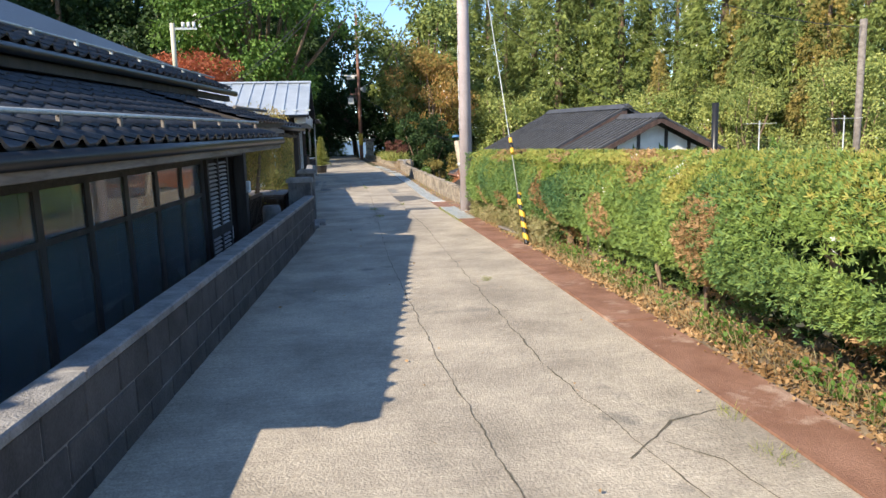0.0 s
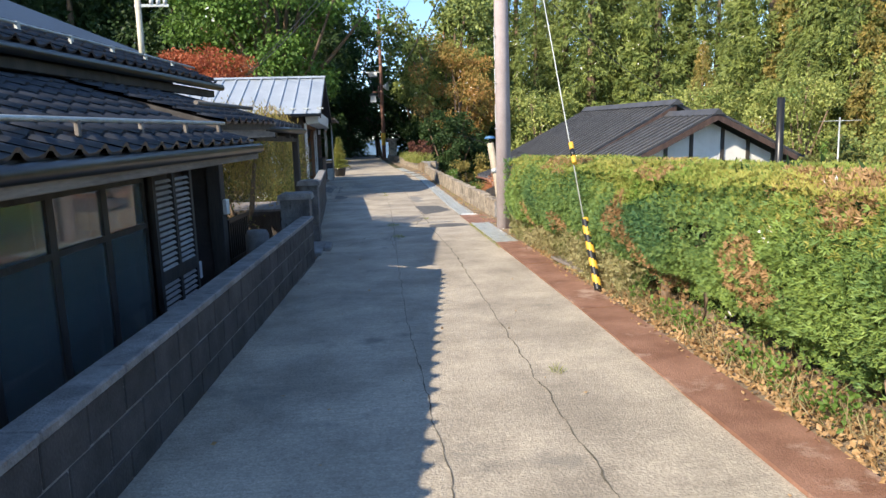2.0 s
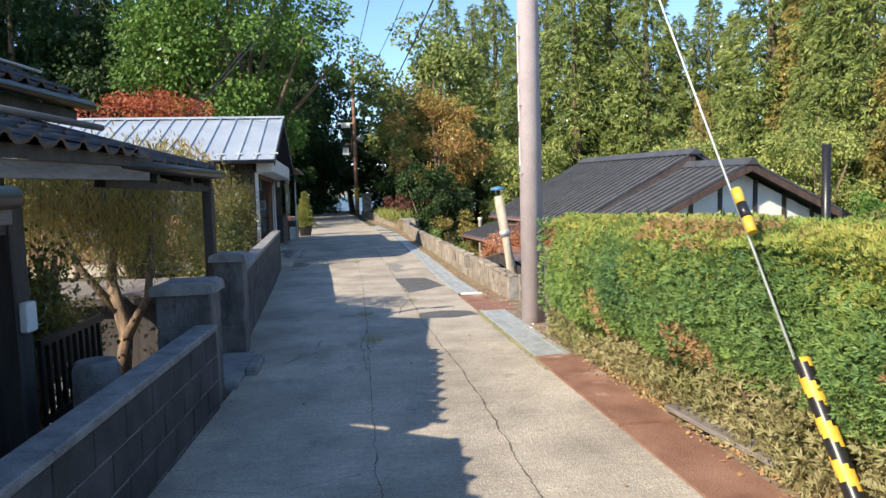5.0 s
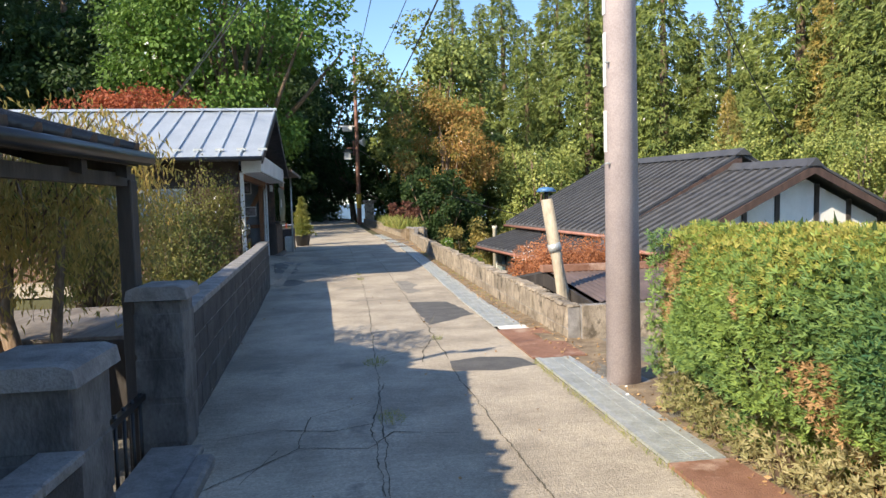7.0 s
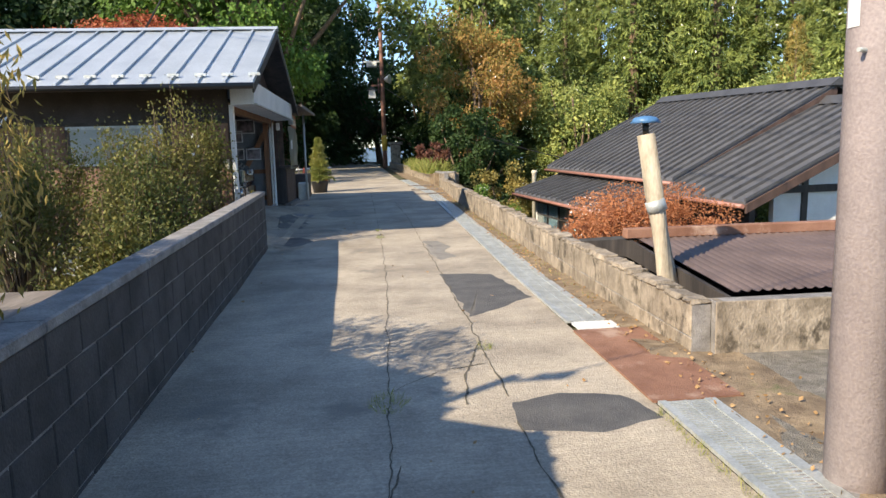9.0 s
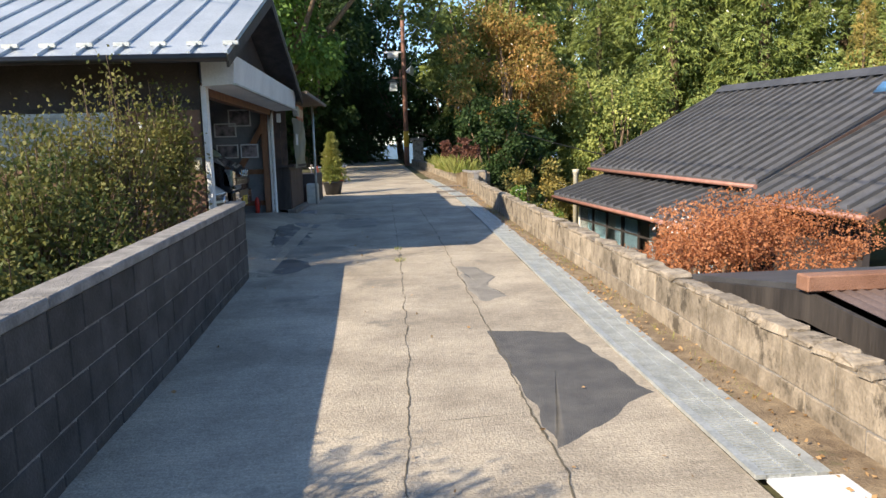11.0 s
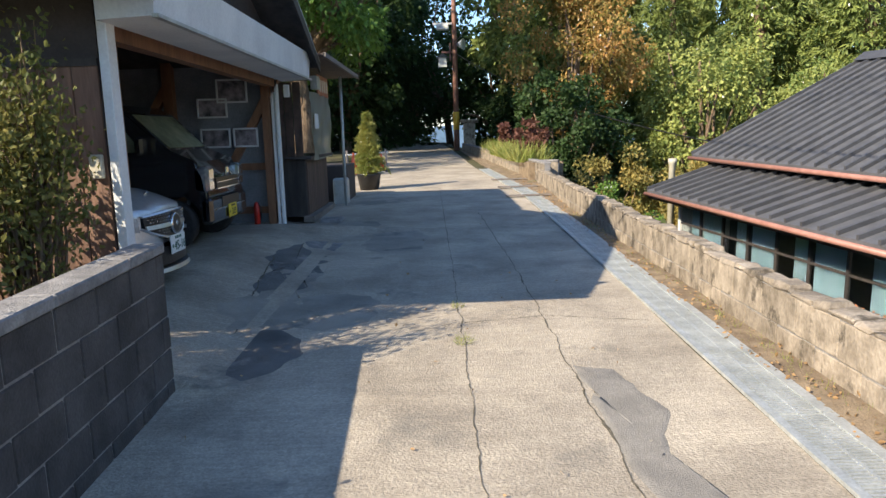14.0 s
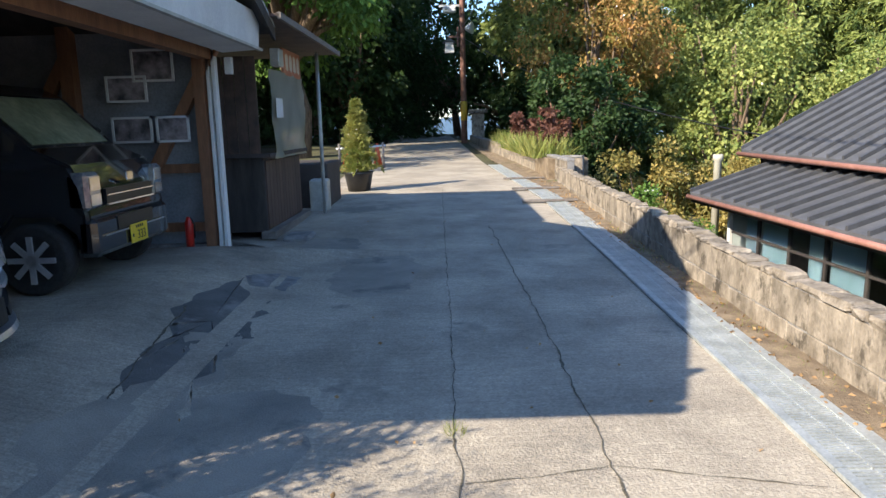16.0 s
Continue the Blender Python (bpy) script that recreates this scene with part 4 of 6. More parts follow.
for i in range(36):
    x = GX - 0.1 - (i + 1) * 0.19
    if -4.4 < x < -2.85:
        continue
    ob = new("board", board_me)
    ob.parent = garage
    ob.matrix_basis = Matrix.Translation((x, G0 - 27.9 - 0.001, 0))
for x in (-2.95, -4.2):
    gpart("board_panel", boxes((x - 0.6, x + 0.62, G0 - 0.016, G0, -0.65, 1.47)), BROWNWOOD)


def framed_photo(x, z, w, h):
    root = tagged(empty("framed_photo", pose(x, G1 - 0.18, z)), "framed dark photograph in a white frame on the garage wall", "picture", "photos in the garage")
    part("frame", boxes((-w / 2, w / 2, -0.02, 0, -h / 2, -h / 2 + 0.025), (-w / 2, w / 2, -0.02, 0, h / 2 - 0.025, h / 2), (-w / 2, -w / 2 + 0.025, -0.02, 0, -h / 2, h / 2), (w / 2 - 0.025, w / 2, -0.02, 0, -h / 2, h / 2)), WHITEPAINT, root)
    part("print", boxes((-w / 2 + 0.025, w / 2 - 0.025, -0.008, 0, -h / 2 + 0.025, h / 2 - 0.025)), PHOTO, root)


for x, z, w, h in ((-2.36, 2.3, 0.45, 0.34), (-2.66, 2.06, 0.44, 0.28), (-2.64, 1.63, 0.44, 0.28), (-2.2, 1.63, 0.36, 0.28)):
    framed_photo(x, z, w, h)
ext = tagged(empty("fire_extinguisher", pose(-2.1, 30.85, 0.34) @ Matrix.Scale(0.75, 4)), "red fire extinguisher standing by the garage post", "extinguisher")
part("bottle", tube([(0, 0, 0), (0, 0, 0.36), (0, 0, 0.42), (0, 0, 0.46)], [0.06, 0.06, 0.04, 0.02], 12), REDPAINT, ext)
part("hose", tube([(0.03, 0, 0.45), (0.08, 0, 0.35), (0.07, 0, 0.15)], 0.012, 6), BLACKPAINT, ext)


# ---- vehicles ----
def wheel(root, x, y, r, name="wheel", spokes=7, side=-1):
    w = part(name, tube([(x, y - 0.09, r), (x, y - 0.08, r), (x, y + 0.08, r), (x, y + 0.09, r)], [r * 0.9, r, r, r * 0.9], 28), RUBBER, root)
    yo = y + side * 0.092
    part("rim", tube([(x, yo - side * 0.03, r), (x, yo, r)], [r * 0.64, r * 0.68], 28), BLACKPAINT, w)
    for i in range(spokes):
        a = 2 * math.pi * i / spokes
        bm = boxes((-0.022, 0.022, -0.012, 0.012, 0.02, r * 0.66))
        bm.transform(Matrix.Translation((x, yo + side * 0.008, r)) @ Matrix.Rotation(a, 4, "Y"))
        part("spoke", bm, SILVERCAR, w)
    part("hub", tube([(x, yo, r), (x, yo + side * 0.02, r)], r * 0.16, 12), SILVERCAR, w)


def writing(text, size, m, mat, parent, name="number"):
    cu = bpy.data.curves.new(name, "FONT")
    cu.body, cu.size, cu.extrude, cu.align_x, cu.align_y = text, size, 0.0015, "CENTER", "CENTER"
    cu.materials.append(mat)
    ob = new(name, cu)
    ob.parent = parent
    ob.matrix_basis = m
    return ob


def plate(root, x, z, base_mat, ink, text, tilt=0):
    """A number plate facing +x: numerals below, a row of small unreadable marks above."""
    p = part("number_plate", boxes((x - 0.012, x, -0.165, 0.165, z - 0.083, z + 0.083), bevel=0.003), base_mat, root)
    writing(text, 0.115, Matrix.Translation((x + 0.003, 0.03, z - 0.022)) @ Euler((radians(90), 0, radians(90))).to_matrix().to_4x4(), ink, p)
    for i in range(4):
        part("small_mark", boxes((x, x + 0.003, -0.07 + i * 0.04, -0.045 + i * 0.04, z + 0.045, z + 0.068)), ink, p)
    part("small_mark", boxes((x, x + 0.003, -0.145, -0.12, z - 0.03, z)), ink, p)


def loft(stations, seg=7):
    """Skin over stations (x, half width, z low, z side, z top), rounded across; symmetric in y."""
    bm = bmesh.new()
    rings = []
    for x, w, z0, z1, z2 in stations:
        half = [(w * 0.9, z0), (w, z0 + 0.12), (w, (z0 + z1) / 2), (w * 0.985, z1 - 0.05), (w * 0.93, z1 + 0.01)]
        for k in range(1, seg):
            a = k / seg
            half.append((w * 0.93 * (1 - a), z1 + 0.01 + (z2 - z1 - 0.01) * math.sin(a * math.pi / 2)))
        ring = half + [(0, z2)] + [(-a, b) for a, b in reversed(half)]
        rings.append([bm.verts.new((x, a, b)) for a, b in ring])
    for r0, r1 in zip(rings, rings[1:]):
        for i in range(len(r0) - 1):
            bm.faces.new((r0[i], r0[i + 1], r1[i + 1], r1[i])).smooth = True
    bm.faces.new(rings[0])
    bm.faces.new(rings[-1][::-1])
    bmesh.ops.recalc_face_normals(bm, faces=bm.faces[:])
    return bm


coupe = tagged(empty("silver_car", pose(-1.89, 26.9, 0.29)), "silver coupe with a diamond grille parked in the garage", "car")


def nose(y):
    """How far the rounded front of the coupe stands forward at a distance from its middle."""
    return 0.03 - 0.40 * (abs(y) / 0.86) ** 2.3


def nose_slab(ya, yb, lo, hi, off, depth=0.06, n=14):
    """A slab that follows the rounded front between two sides; lo and hi give its edges at a distance from the middle."""
    bm = bmesh.new()
    rings = []
    for i in range(n + 1):
        y = ya + (yb - ya) * i / n
        x = nose(y) + off
        rings.append([bm.verts.new(c) for c in ((x, y, lo(y)), (x - 0.012, y, hi(y)), (x - depth, y, hi(y)), (x - depth, y, lo(y)))])
    for r0, r1 in zip(rings, rings[1:]):
        for k in range(4):
            bm.faces.new((r0[k], r0[(k + 1) % 4], r1[(k + 1) % 4], r1[k]))
    bm.faces.new(rings[0])
    bm.faces.new(rings[-1][::-1])
    bmesh.ops.recalc_face_normals(bm, faces=bm.faces[:])
    return bm


body = part("body", loft([(0.03, 0.2, 0.42, 0.69, 0.71), (0.01, 0.34, 0.36, 0.71, 0.745), (-0.05, 0.48, 0.28, 0.73, 0.80), (-0.15, 0.64, 0.24, 0.74, 0.85), (-0.30, 0.78, 0.21, 0.77, 0.90), (-0.5, 0.87, 0.2, 0.80, 0.94), (-1.0, 0.90, 0.2, 0.86, 1.0), (-1.5, 0.90, 0.2, 0.92, 1.05), (-3.8, 0.90, 0.22, 0.92, 1.0), (-4.5, 0.82, 0.35, 0.9, 0.98), (-4.6, 0.7, 0.45, 0.8, 0.9)], 10), SILVERCAR, coupe)
part("cabin", loft([(-1.35, 0.62, 0.9, 0.93, 0.98), (-2.1, 0.66, 0.9, 1.22, 1.34), (-3.0, 0.64, 0.9, 1.24, 1.37), (-4.1, 0.6, 0.9, 1.0, 1.04)]), DARKGLASS, coupe)
gr = part("grille", nose_slab(-0.44, 0.44, lambda y: 0.475 + 0.11 * (abs(y) / 0.44) ** 2, lambda y: 0.70 - 0.02 * (abs(y) / 0.44) ** 2, 0.052, 0.1), BLACKPAINT, coupe)
part("grille_frame", nose_slab(-0.45, 0.45, lambda y: 0.70 - 0.02 * (abs(y) / 0.44) ** 2, lambda y: 0.715 - 0.02 * (abs(y) / 0.44) ** 2, 0.058, 0.1), SILVERCAR, coupe)
part("grille_frame", nose_slab(-0.45, 0.45, lambda y: 0.455 + 0.115 * (abs(y) / 0.44) ** 2, lambda y: 0.475 + 0.11 * (abs(y) / 0.44) ** 2, 0.06, 0.1), SILVERCAR, coupe)
dot = boxes((-0.006, 0.006, -0.010, 0.010, -0.006, 0.006))
dot_me = bpy.data.meshes.new("stud")
dot.to_mesh(dot_me)
dot.free()
dot_me.materials.append(CHROME)
for j in range(8):
    for i in range(20):
        yy = -0.40 + i * 0.042 + (j % 2) * 0.021
        z = 0.492 + j * 0.027
        if abs(yy) > 0.41 or abs(yy) < 0.10 or z < 0.49 + 0.11 * (abs(yy) / 0.44) ** 2 or 0.565 < z < 0.605:
            continue
        ob = new("stud", dot_me)
        ob.parent = gr
        ob.matrix_basis = Matrix.Translation((nose(yy) + 0.05, yy, z))
for s in (-1, 1):
    part("grille_bar", nose_slab(s * 0.08, s * 0.43, lambda y: 0.568, lambda y: 0.603, 0.07, 0.04), SILVERCAR, coupe, "silver grille bar")
    part("headlight", nose_slab(s * 0.50, s * 0.83, lambda y: 0.56 + 0.10 * (abs(y) - 0.5), lambda y: 0.68 + 0.16 * (abs(y) - 0.5), 0.065, 0.16), LAMPGLASS, coupe)
    part("air_intake", nose_slab(s * 0.46, s * 0.80, lambda y: 0.25, lambda y: 0.30 + 0.30 * (abs(y) - 0.46), 0.06, 0.14), BLACKPAINT, coupe)
    part("bumper_crease", nose_slab(s * 0.40, s * 0.82, lambda y: 0.435 + 0.10 * (abs(y) - 0.4), lambda y: 0.455 + 0.10 * (abs(y) - 0.4), 0.06, 0.09), SILVERCAR, coupe)
badge = part("badge", tube([(0.06, 0, 0.585), (0.10, 0, 0.585), (0.106, 0, 0.585)], [0.098, 0.098, 0.09], 32), CHROME, coupe, "plain round chrome badge")
part("badge_face", tube([(0.106, 0, 0.585), (0.109, 0, 0.585)], [0.078, 0.078], 32), BLACKPAINT, badge)
part("badge_boss", tube([(0.109, 0, 0.585), (0.114, 0, 0.585)], [0.03, 0.02], 16), CHROME, badge)
part("hood_emblem", tube([(-0.16, 0, 0.846), (-0.165, 0, 0.853)], [0.035, 0.033], 18), CHROME, coupe)
part("lower_intake", nose_slab(-0.40, 0.40, lambda y: 0.235, lambda y: 0.40 - 0.05 * abs(y), 0.058, 0.12), BLACKPAINT, coupe)
part("splitter", nose_slab(-0.84, 0.84, lambda y: 0.175, lambda y: 0.21, 0.095, 0.28, 24), SILVERCAR, coupe)
plate(coupe, 0.105, 0.40, PLATEWHITE, GREENINK, "45-16")
for y in (-0.80, 0.80):
    wheel(coupe, -0.85, y, 0.33, side=1 if y > 0 else -1)
    wheel(coupe, -3.6, y, 0.33, side=1 if y > 0 else -1)

van = tagged(empty("black_van", pose(-2.14, 29.55, 0.33)), "small black boxy van parked nose out in the garage", "van")
prof = [(0.0, 0.32), (0.02, 0.62), (-0.02, 0.86), (-0.10, 1.03), (-0.40, 1.17), (-0.86, 1.62), (-1.05, 1.72), (-3.3, 1.76), (-3.4, 1.65), (-3.4, 0.35), (-2.9, 0.26), (-0.80, 0.26), (-0.76, 0.45), (-0.6, 0.62), (-0.28, 0.62), (-0.11, 0.47), (-0.07, 0.28)]
bm = prism(prof, -0.73, 0.73)
bmesh.ops.bevel(bm, geom=[e for e in bm.edges if abs(e.verts[0].co.y - e.verts[1].co.y) < 0.01], offset=0.03, segments=2, affect="EDGES", clamp_overlap=True)
part("body", bm, BLACKCAR, van)
# Opaque panes: light seen through and reflected is painted into their colour.
part("windscreen", prism([(-0.435, 1.19), (-0.84, 1.587), (-0.83, 1.6), (-0.42, 1.2)], -0.62, 0.62), VANGLASS_LIT, van)
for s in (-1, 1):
    part("side_window", prism([(-0.70, 1.16), (-1.02, 1.57), (-1.80, 1.59), (-1.80, 1.14)], s * 0.731, s * 0.738), VANGLASS_LIT, van)
    part("side_window", prism([(-1.92, 1.14), (-1.92, 1.59), (-3.1, 1.59), (-3.1, 1.14)], s * 0.731, s * 0.738), VANGLASS_LIT, van)
    lamp = part("headlight", boxes((-0.15, 0.03, -0.73 if s < 0 else 0.50, -0.50 if s < 0 else 0.73, 0.66, 0.97), bevel=0.03), LAMPGLASS, van)
    part("reflector", boxes((0.03, 0.039, s * 0.615 - 0.08, s * 0.615 + 0.08, 0.70, 0.79)), CHROME, lamp)
    part("reflector", boxes((0.03, 0.039, s * 0.615 - 0.08, s * 0.615 + 0.08, 0.82, 0.93)), CHROME, lamp)
    part("fog_lamp", tube([(0.0, s * 0.56, 0.4), (0.03, s * 0.56, 0.4)], 0.06, 14), LAMPGLASS, van)
    mir = part("mirror", boxes((-0.72, -0.62, s * 0.76 - 0.0 if s > 0 else -0.94, 0.94 if s > 0 else -0.76, 1.12, 1.34), bevel=0.03), BLACKCAR, van)
part("grille", boxes((0.01, 0.04, -0.45, 0.45, 0.70, 0.82)), BLACKPAINT, van)
part("chrome_strip", boxes((0.03, 0.055, -0.45, 0.45, 0.68, 0.70), (0.03, 0.055, -0.45, 0.45, 0.76, 0.775), bevel=0.003), CHROME, van)
part("badge", boxes((0.03, 0.05, -0.06, 0.06, 0.85, 0.95), bevel=0.015), CHROME, van, "plain chrome badge")
part("bumper", boxes((-0.1, 0.06, -0.73, 0.73, 0.28, 0.6), bevel=0.04), BLACKCAR, van)
part("lower_grille", boxes((0.05, 0.068, -0.35, 0.35, 0.46, 0.58)), BLACKPAINT, van)
part("chrome_strip", boxes((0.055, 0.075, -0.6, 0.6, 0.44, 0.455)), CHROME, van)
plate(van, 0.085, 0.39, PLATEYELLOW, BLACKPAINT, "333")
for y in (-0.66, 0.66):
    wheel(van, -0.43, y + (0.06 if y > 0 else -0.06), 0.29, spokes=8, side=1 if y > 0 else -1)
    wheel(van, -2.9, y, 0.28, spokes=8, side=1 if y > 0 else -1)

# ---- roadside shed beyond the garage ----
shed = tagged(empty("roadside_shed", pose(0, 0, 0.2)), "brown makeshift shed with plastic sheeting beside the garage", "shed")
part("base_cabinet", boxes((-3.2, -1.62, 32.3, 34.4, 0.08, 1.05), bevel=0.01), DARKWOOD, shed)
part("counter", boxes((-3.3, -1.5, 32.2, 34.55, 1.05, 1.1)), DARKWALL, shed)
part("back_wall", boxes((-3.3, -3.2, 32.2, 34.6, 0, 2.45)), DARKWOOD, shed)
for i in range(11):
    part("board", boxes((-3.15 + i * 0.14, -3.02 + i * 0.14, 32.2, 32.225, 1.1, 2.3), bevel=0.003), RUSTDARK, shed)
for i in range(12):
    part("board", boxes((-1.62, -1.595, 32.32 + i * 0.17, 32.48 + i * 0.17, 0.12, 1.0), bevel=0.003), BROWNDARK, shed)
part("base_beam", boxes((-1.68, -1.5, 32.2, 34.5, 0.0, 0.1)), GREYWOOD, shed)
sh = bmesh.new()
nv = []
for j in range(13):
    for i in range(15):
        yy, zz = 32.45 + i * 0.145, 1.02 + j * 0.095
        nv.append(sh.verts.new((-1.50 + 0.06 * noise.noise((yy * 1.6, zz * 2.2, 0)) + 0.02 * noise.noise((yy * 6, zz * 7, 1)), yy, zz)))
for j in range(12):
    for i in range(14):
        sh.faces.new((nv[j * 15 + i], nv[j * 15 + i + 1], nv[(j + 1) * 15 + i + 1], nv[(j + 1) * 15 + i])).smooth = True
part("plastic_sheet", sh, PLASTIC, shed, "cloudy clear plastic sheet")
part("sign_board", boxes((-1.52, -1.49, 33.2, 34.3, 2.14, 2.5), bevel=0.004), SIGNRED, shed, "faded red sign with pale unreadable marks")
for i in range(4):
    part("sign_mark", boxes((-1.489, -1.484, 33.33 + i * 0.24, 33.48 + i * 0.24, 2.22, 2.42)), SIGNPALE, shed)
    part("sign_mark", boxes((-1.489, -1.482, 33.39 + i * 0.24, 33.42 + i * 0.24, 2.2, 2.44)), SIGNPALE, shed)
# Roof and edge extended past the shed, added to block a sunlit gap.
part("roof", prism([(-3.5, 2.5), (-1.0, 2.58), (-1.0, 2.61), (-3.5, 2.54)], 31.0, 35.1), RUSTDARK, shed)
part("roof_edge", boxes((-1.02, -0.98, 31.0, 35.1, 2.55, 2.62)), GREYWOOD, shed)
for x, y in ((-1.3, 34.7), (-3.2, 34.6)):
    part("post", tube([(x, y, -0.05), (x, y, 2.58)], 0.03, 8), ZINC, shed)
part("lamp", boxes((-1.5, -1.38, 32.5, 32.75, 2.2, 2.42), bevel=0.01), ZINC, shed)
part("paper", boxes((-1.47, -1.462, 32.55, 32.9, 1.55, 1.8)), WHITEPAINT, shed)
tagged(mesh("broken_slab", boxes((-1.4, -1.05, 32.1, 32.6, 0.12, 0.24), bevel=0.03), CAPSTONE), "broken pale concrete slab at the shed corner", "stone")
tagged(mesh("storage_box", boxes((-2.2, -1.35, 35.4, 36.8, 0.15, 1.0), bevel=0.02), DARKWALL), "dark storage box beyond the shed", "box")
tagged(mesh("blue_container", boxes((-1.6, -1.3, 35.0, 35.35, 0.18, 0.75), bevel=0.03), ZINC), "grey plastic container by the shed", "container")


# ---- house below the lane ----
RH = pose(8.2, 30.2, 0, 0, 0, 6.9) @ pose(0, 0, 0, 1.3, 0, 0) @ Matrix.Translation((-6.85, 3.7, 0))
low_house = tagged(empty("low_house", RH), "house below the lane with black ribbed roof and white gable", "house")


def rib_roof(name, xe, ze, xr, zr, y0, y1, mat, rib=0.40, w=0.026, lift=0.075):
    """A sheet roof between eave and ridge with ribs running down the slope; y from the house's middle."""
    sheet = part(name, prism([(xe, ze), (xr, zr), (xr, zr - 0.07), (xe, ze - 0.07)], y0, y1), mat, low_house)
    n = int((y1 - y0) / rib)
    for i in range(n + 1):
        y = y0 + i * (y1 - y0) / n
        # Ribs keep the darker colour, which paints in their shadow lines.
        part("rib", prism([(xe, ze + lift), (xr, zr + lift), (xr, zr + 0.002), (xe, ze + 0.002)], y - w, y + w), BLACKROOF, sheet)
    return sheet


XE, ZE, XR, ZR = 6.85, 0.70, 11.54, 3.06
rib_roof("main_roof", XE, ZE, XR, ZR, -3.7, 4.95, SHEETROOF)
rib_roof("main_roof", 16.2, ZE, XR, ZR, -3.7, 4.95, SHEETROOF, rib=1.2)
part("ridge_cap", prism([(XR - 0.3, ZR - 0.06), (XR, ZR + 0.16), (XR + 0.3, ZR - 0.06)], -3.8, 5.05), BLACKROOF, low_house)
rib_roof("front_roof", 6.55, 0.44, 11.2, 2.58, -7.0, -3.72, SHEETROOF)
rib_roof("front_roof", 15.85, 0.44, 11.2, 2.58, -7.0, -3.72, SHEETROOF, rib=1.2)
part("ridge_cap", prism([(10.95, 2.52), (11.2, 2.74), (11.45, 2.52)], -7.1, -3.72), BLACKROOF, low_house)
for s, xe in ((-1, 6.55), (1, 15.85)):
    part("barge_board", prism([(xe, 0.38), (11.2, 2.54), (11.2, 2.32), (xe, 0.20)], -7.06, -7.0), BROWNDARK, low_house)
part("gutter", tube([(XE - 0.05, -3.75, ZE - 0.09), (XE - 0.05, 5.0, ZE - 0.09)], 0.05, 8), COPPER, low_house, "copper-red gutter")
part("gutter", tube([(6.50, -7.0, 0.34), (6.50, -3.75, 0.34)], 0.05, 8), COPPER, low_house)
part("step_edge", prism([(XE, ZE - 0.07), (XR, ZR - 0.07), (XR, ZR - 0.34), (XE, ZE - 0.28)], -3.72, -3.66), BROWNDARK, low_house)
part("gable_plaster", prism([(7.7, -2.4), (14.7, -2.4), (14.7, 0.70), (11.2, 2.32), (7.7, 0.70)], -6.4, -6.25), PLASTER, low_house, "white plaster gable wall")
for x in (8.2, 9.25, 10.3, 11.6, 12.7, 13.8):
    part("gable_post", boxes((x + 0.18, x + 0.32, -6.45, -6.39, -2.4, 0.62 + 0.40 * (4.2 - abs(x - 10.95)))), DARKWOOD, low_house)
part("gable_beam", boxes((7.6, 14.8, -6.47, -6.38, 0.52, 0.68)), DARKWOOD, low_house)
rib_roof("pent_roof", 5.26, -0.07, 7.3, 0.55, -4.6, 4.0, SHEETROOF, rib=0.42)
part("pent_gutter", tube([(5.23, -4.6, -0.16), (5.23, 4.05, -0.16)], 0.05, 8), COPPER, low_house, "copper-red gutter")
part("pent_fascia", boxes((5.29, 5.35, -4.6, 4.0, -0.27, -0.15)), BROWNDARK, low_house)
part("wall_upper", boxes((7.3, 7.4, -3.7, 4.85, 0.4, 0.82)), DARKWALL, low_house)
part("wall_body", boxes((7.25, 7.4, -6.2, 4.85, -2.6, 0.5)), DARKWALL, low_house)
part("window_sill", boxes((5.9, 6.02, -4.4, 3.7, -1.42, -1.32)), DARKWOOD, low_house)
part("window_wall", boxes((5.95, 6.05, -4.4, 3.7, -2.6, -1.37)), PLASTER, low_house)
part("pent_end", boxes((5.95, 7.3, 3.62, 3.72, -2.6, 0.0)), PLASTER, low_house)
for i in range(8):
    y = -4.3 + i * 0.97
    win = part("window", boxes((5.9, 5.96, y, y + 0.06, -1.32, -0.27), (5.9, 5.96, y + 0.06, y + 0.97, -0.35, -0.27), (5.9, 5.96, y + 0.06, y + 0.97, -0.85, -0.81)), DARKWOOD, low_house)
    part("pane", boxes((5.925, 5.935, y + 0.06, y + 0.97, -1.32, -0.35)), BLUEGLASS, win)
    # Pale blue paints the sky reflected by the panes onto these sheets.
    part("curtain", boxes((5.96, 5.97, y + 0.06, y + (0.5 if i % 2 else 0.9), -1.32, -0.32)), SKYCURTAIN, win)
vent = part("flue", tube([(6.4, 5.1, -2.8), (6.4, 5.1, 0.45), (6.4, 5.1, 0.49), (6.4, 5.1, 0.6)], [0.085, 0.085, 0.11, 0.11], 12), CREAM, low_house, "cream flue pipe with cap")

# lean-to with corrugated roof beside the side path
lean = tagged(empty("lean_to", pose(3.5, 18.3, 0)), "low lean-to with brown corrugated metal roof and rusty ridge", "shed")
v, f = [], []
for i in range(161):
    x = i * 0.03
    dz = 0.012 * math.cos(i * math.pi / 1.5)
    v += [(x, 0.15, 0.37 + dz), (x, 2.3, 0.56 + dz)]
for i in range(160):
    f.append((2 * i, 2 * i + 2, 2 * i + 3, 2 * i + 1))
raw("corrugated_sheet", v, f, BROWNSHEET, lean, smooth=True)
part("ridge_board", boxes((-0.1, 4.9, 2.2, 2.34, 0.55, 0.66), bevel=0.01), RUST, lean)
part("rear_slope", prism([(2.3, 0.58), (4.3, 0.30), (4.3, 0.26), (2.3, 0.52)], 0.0, 4.9, "x"), BLACKROOF, lean)
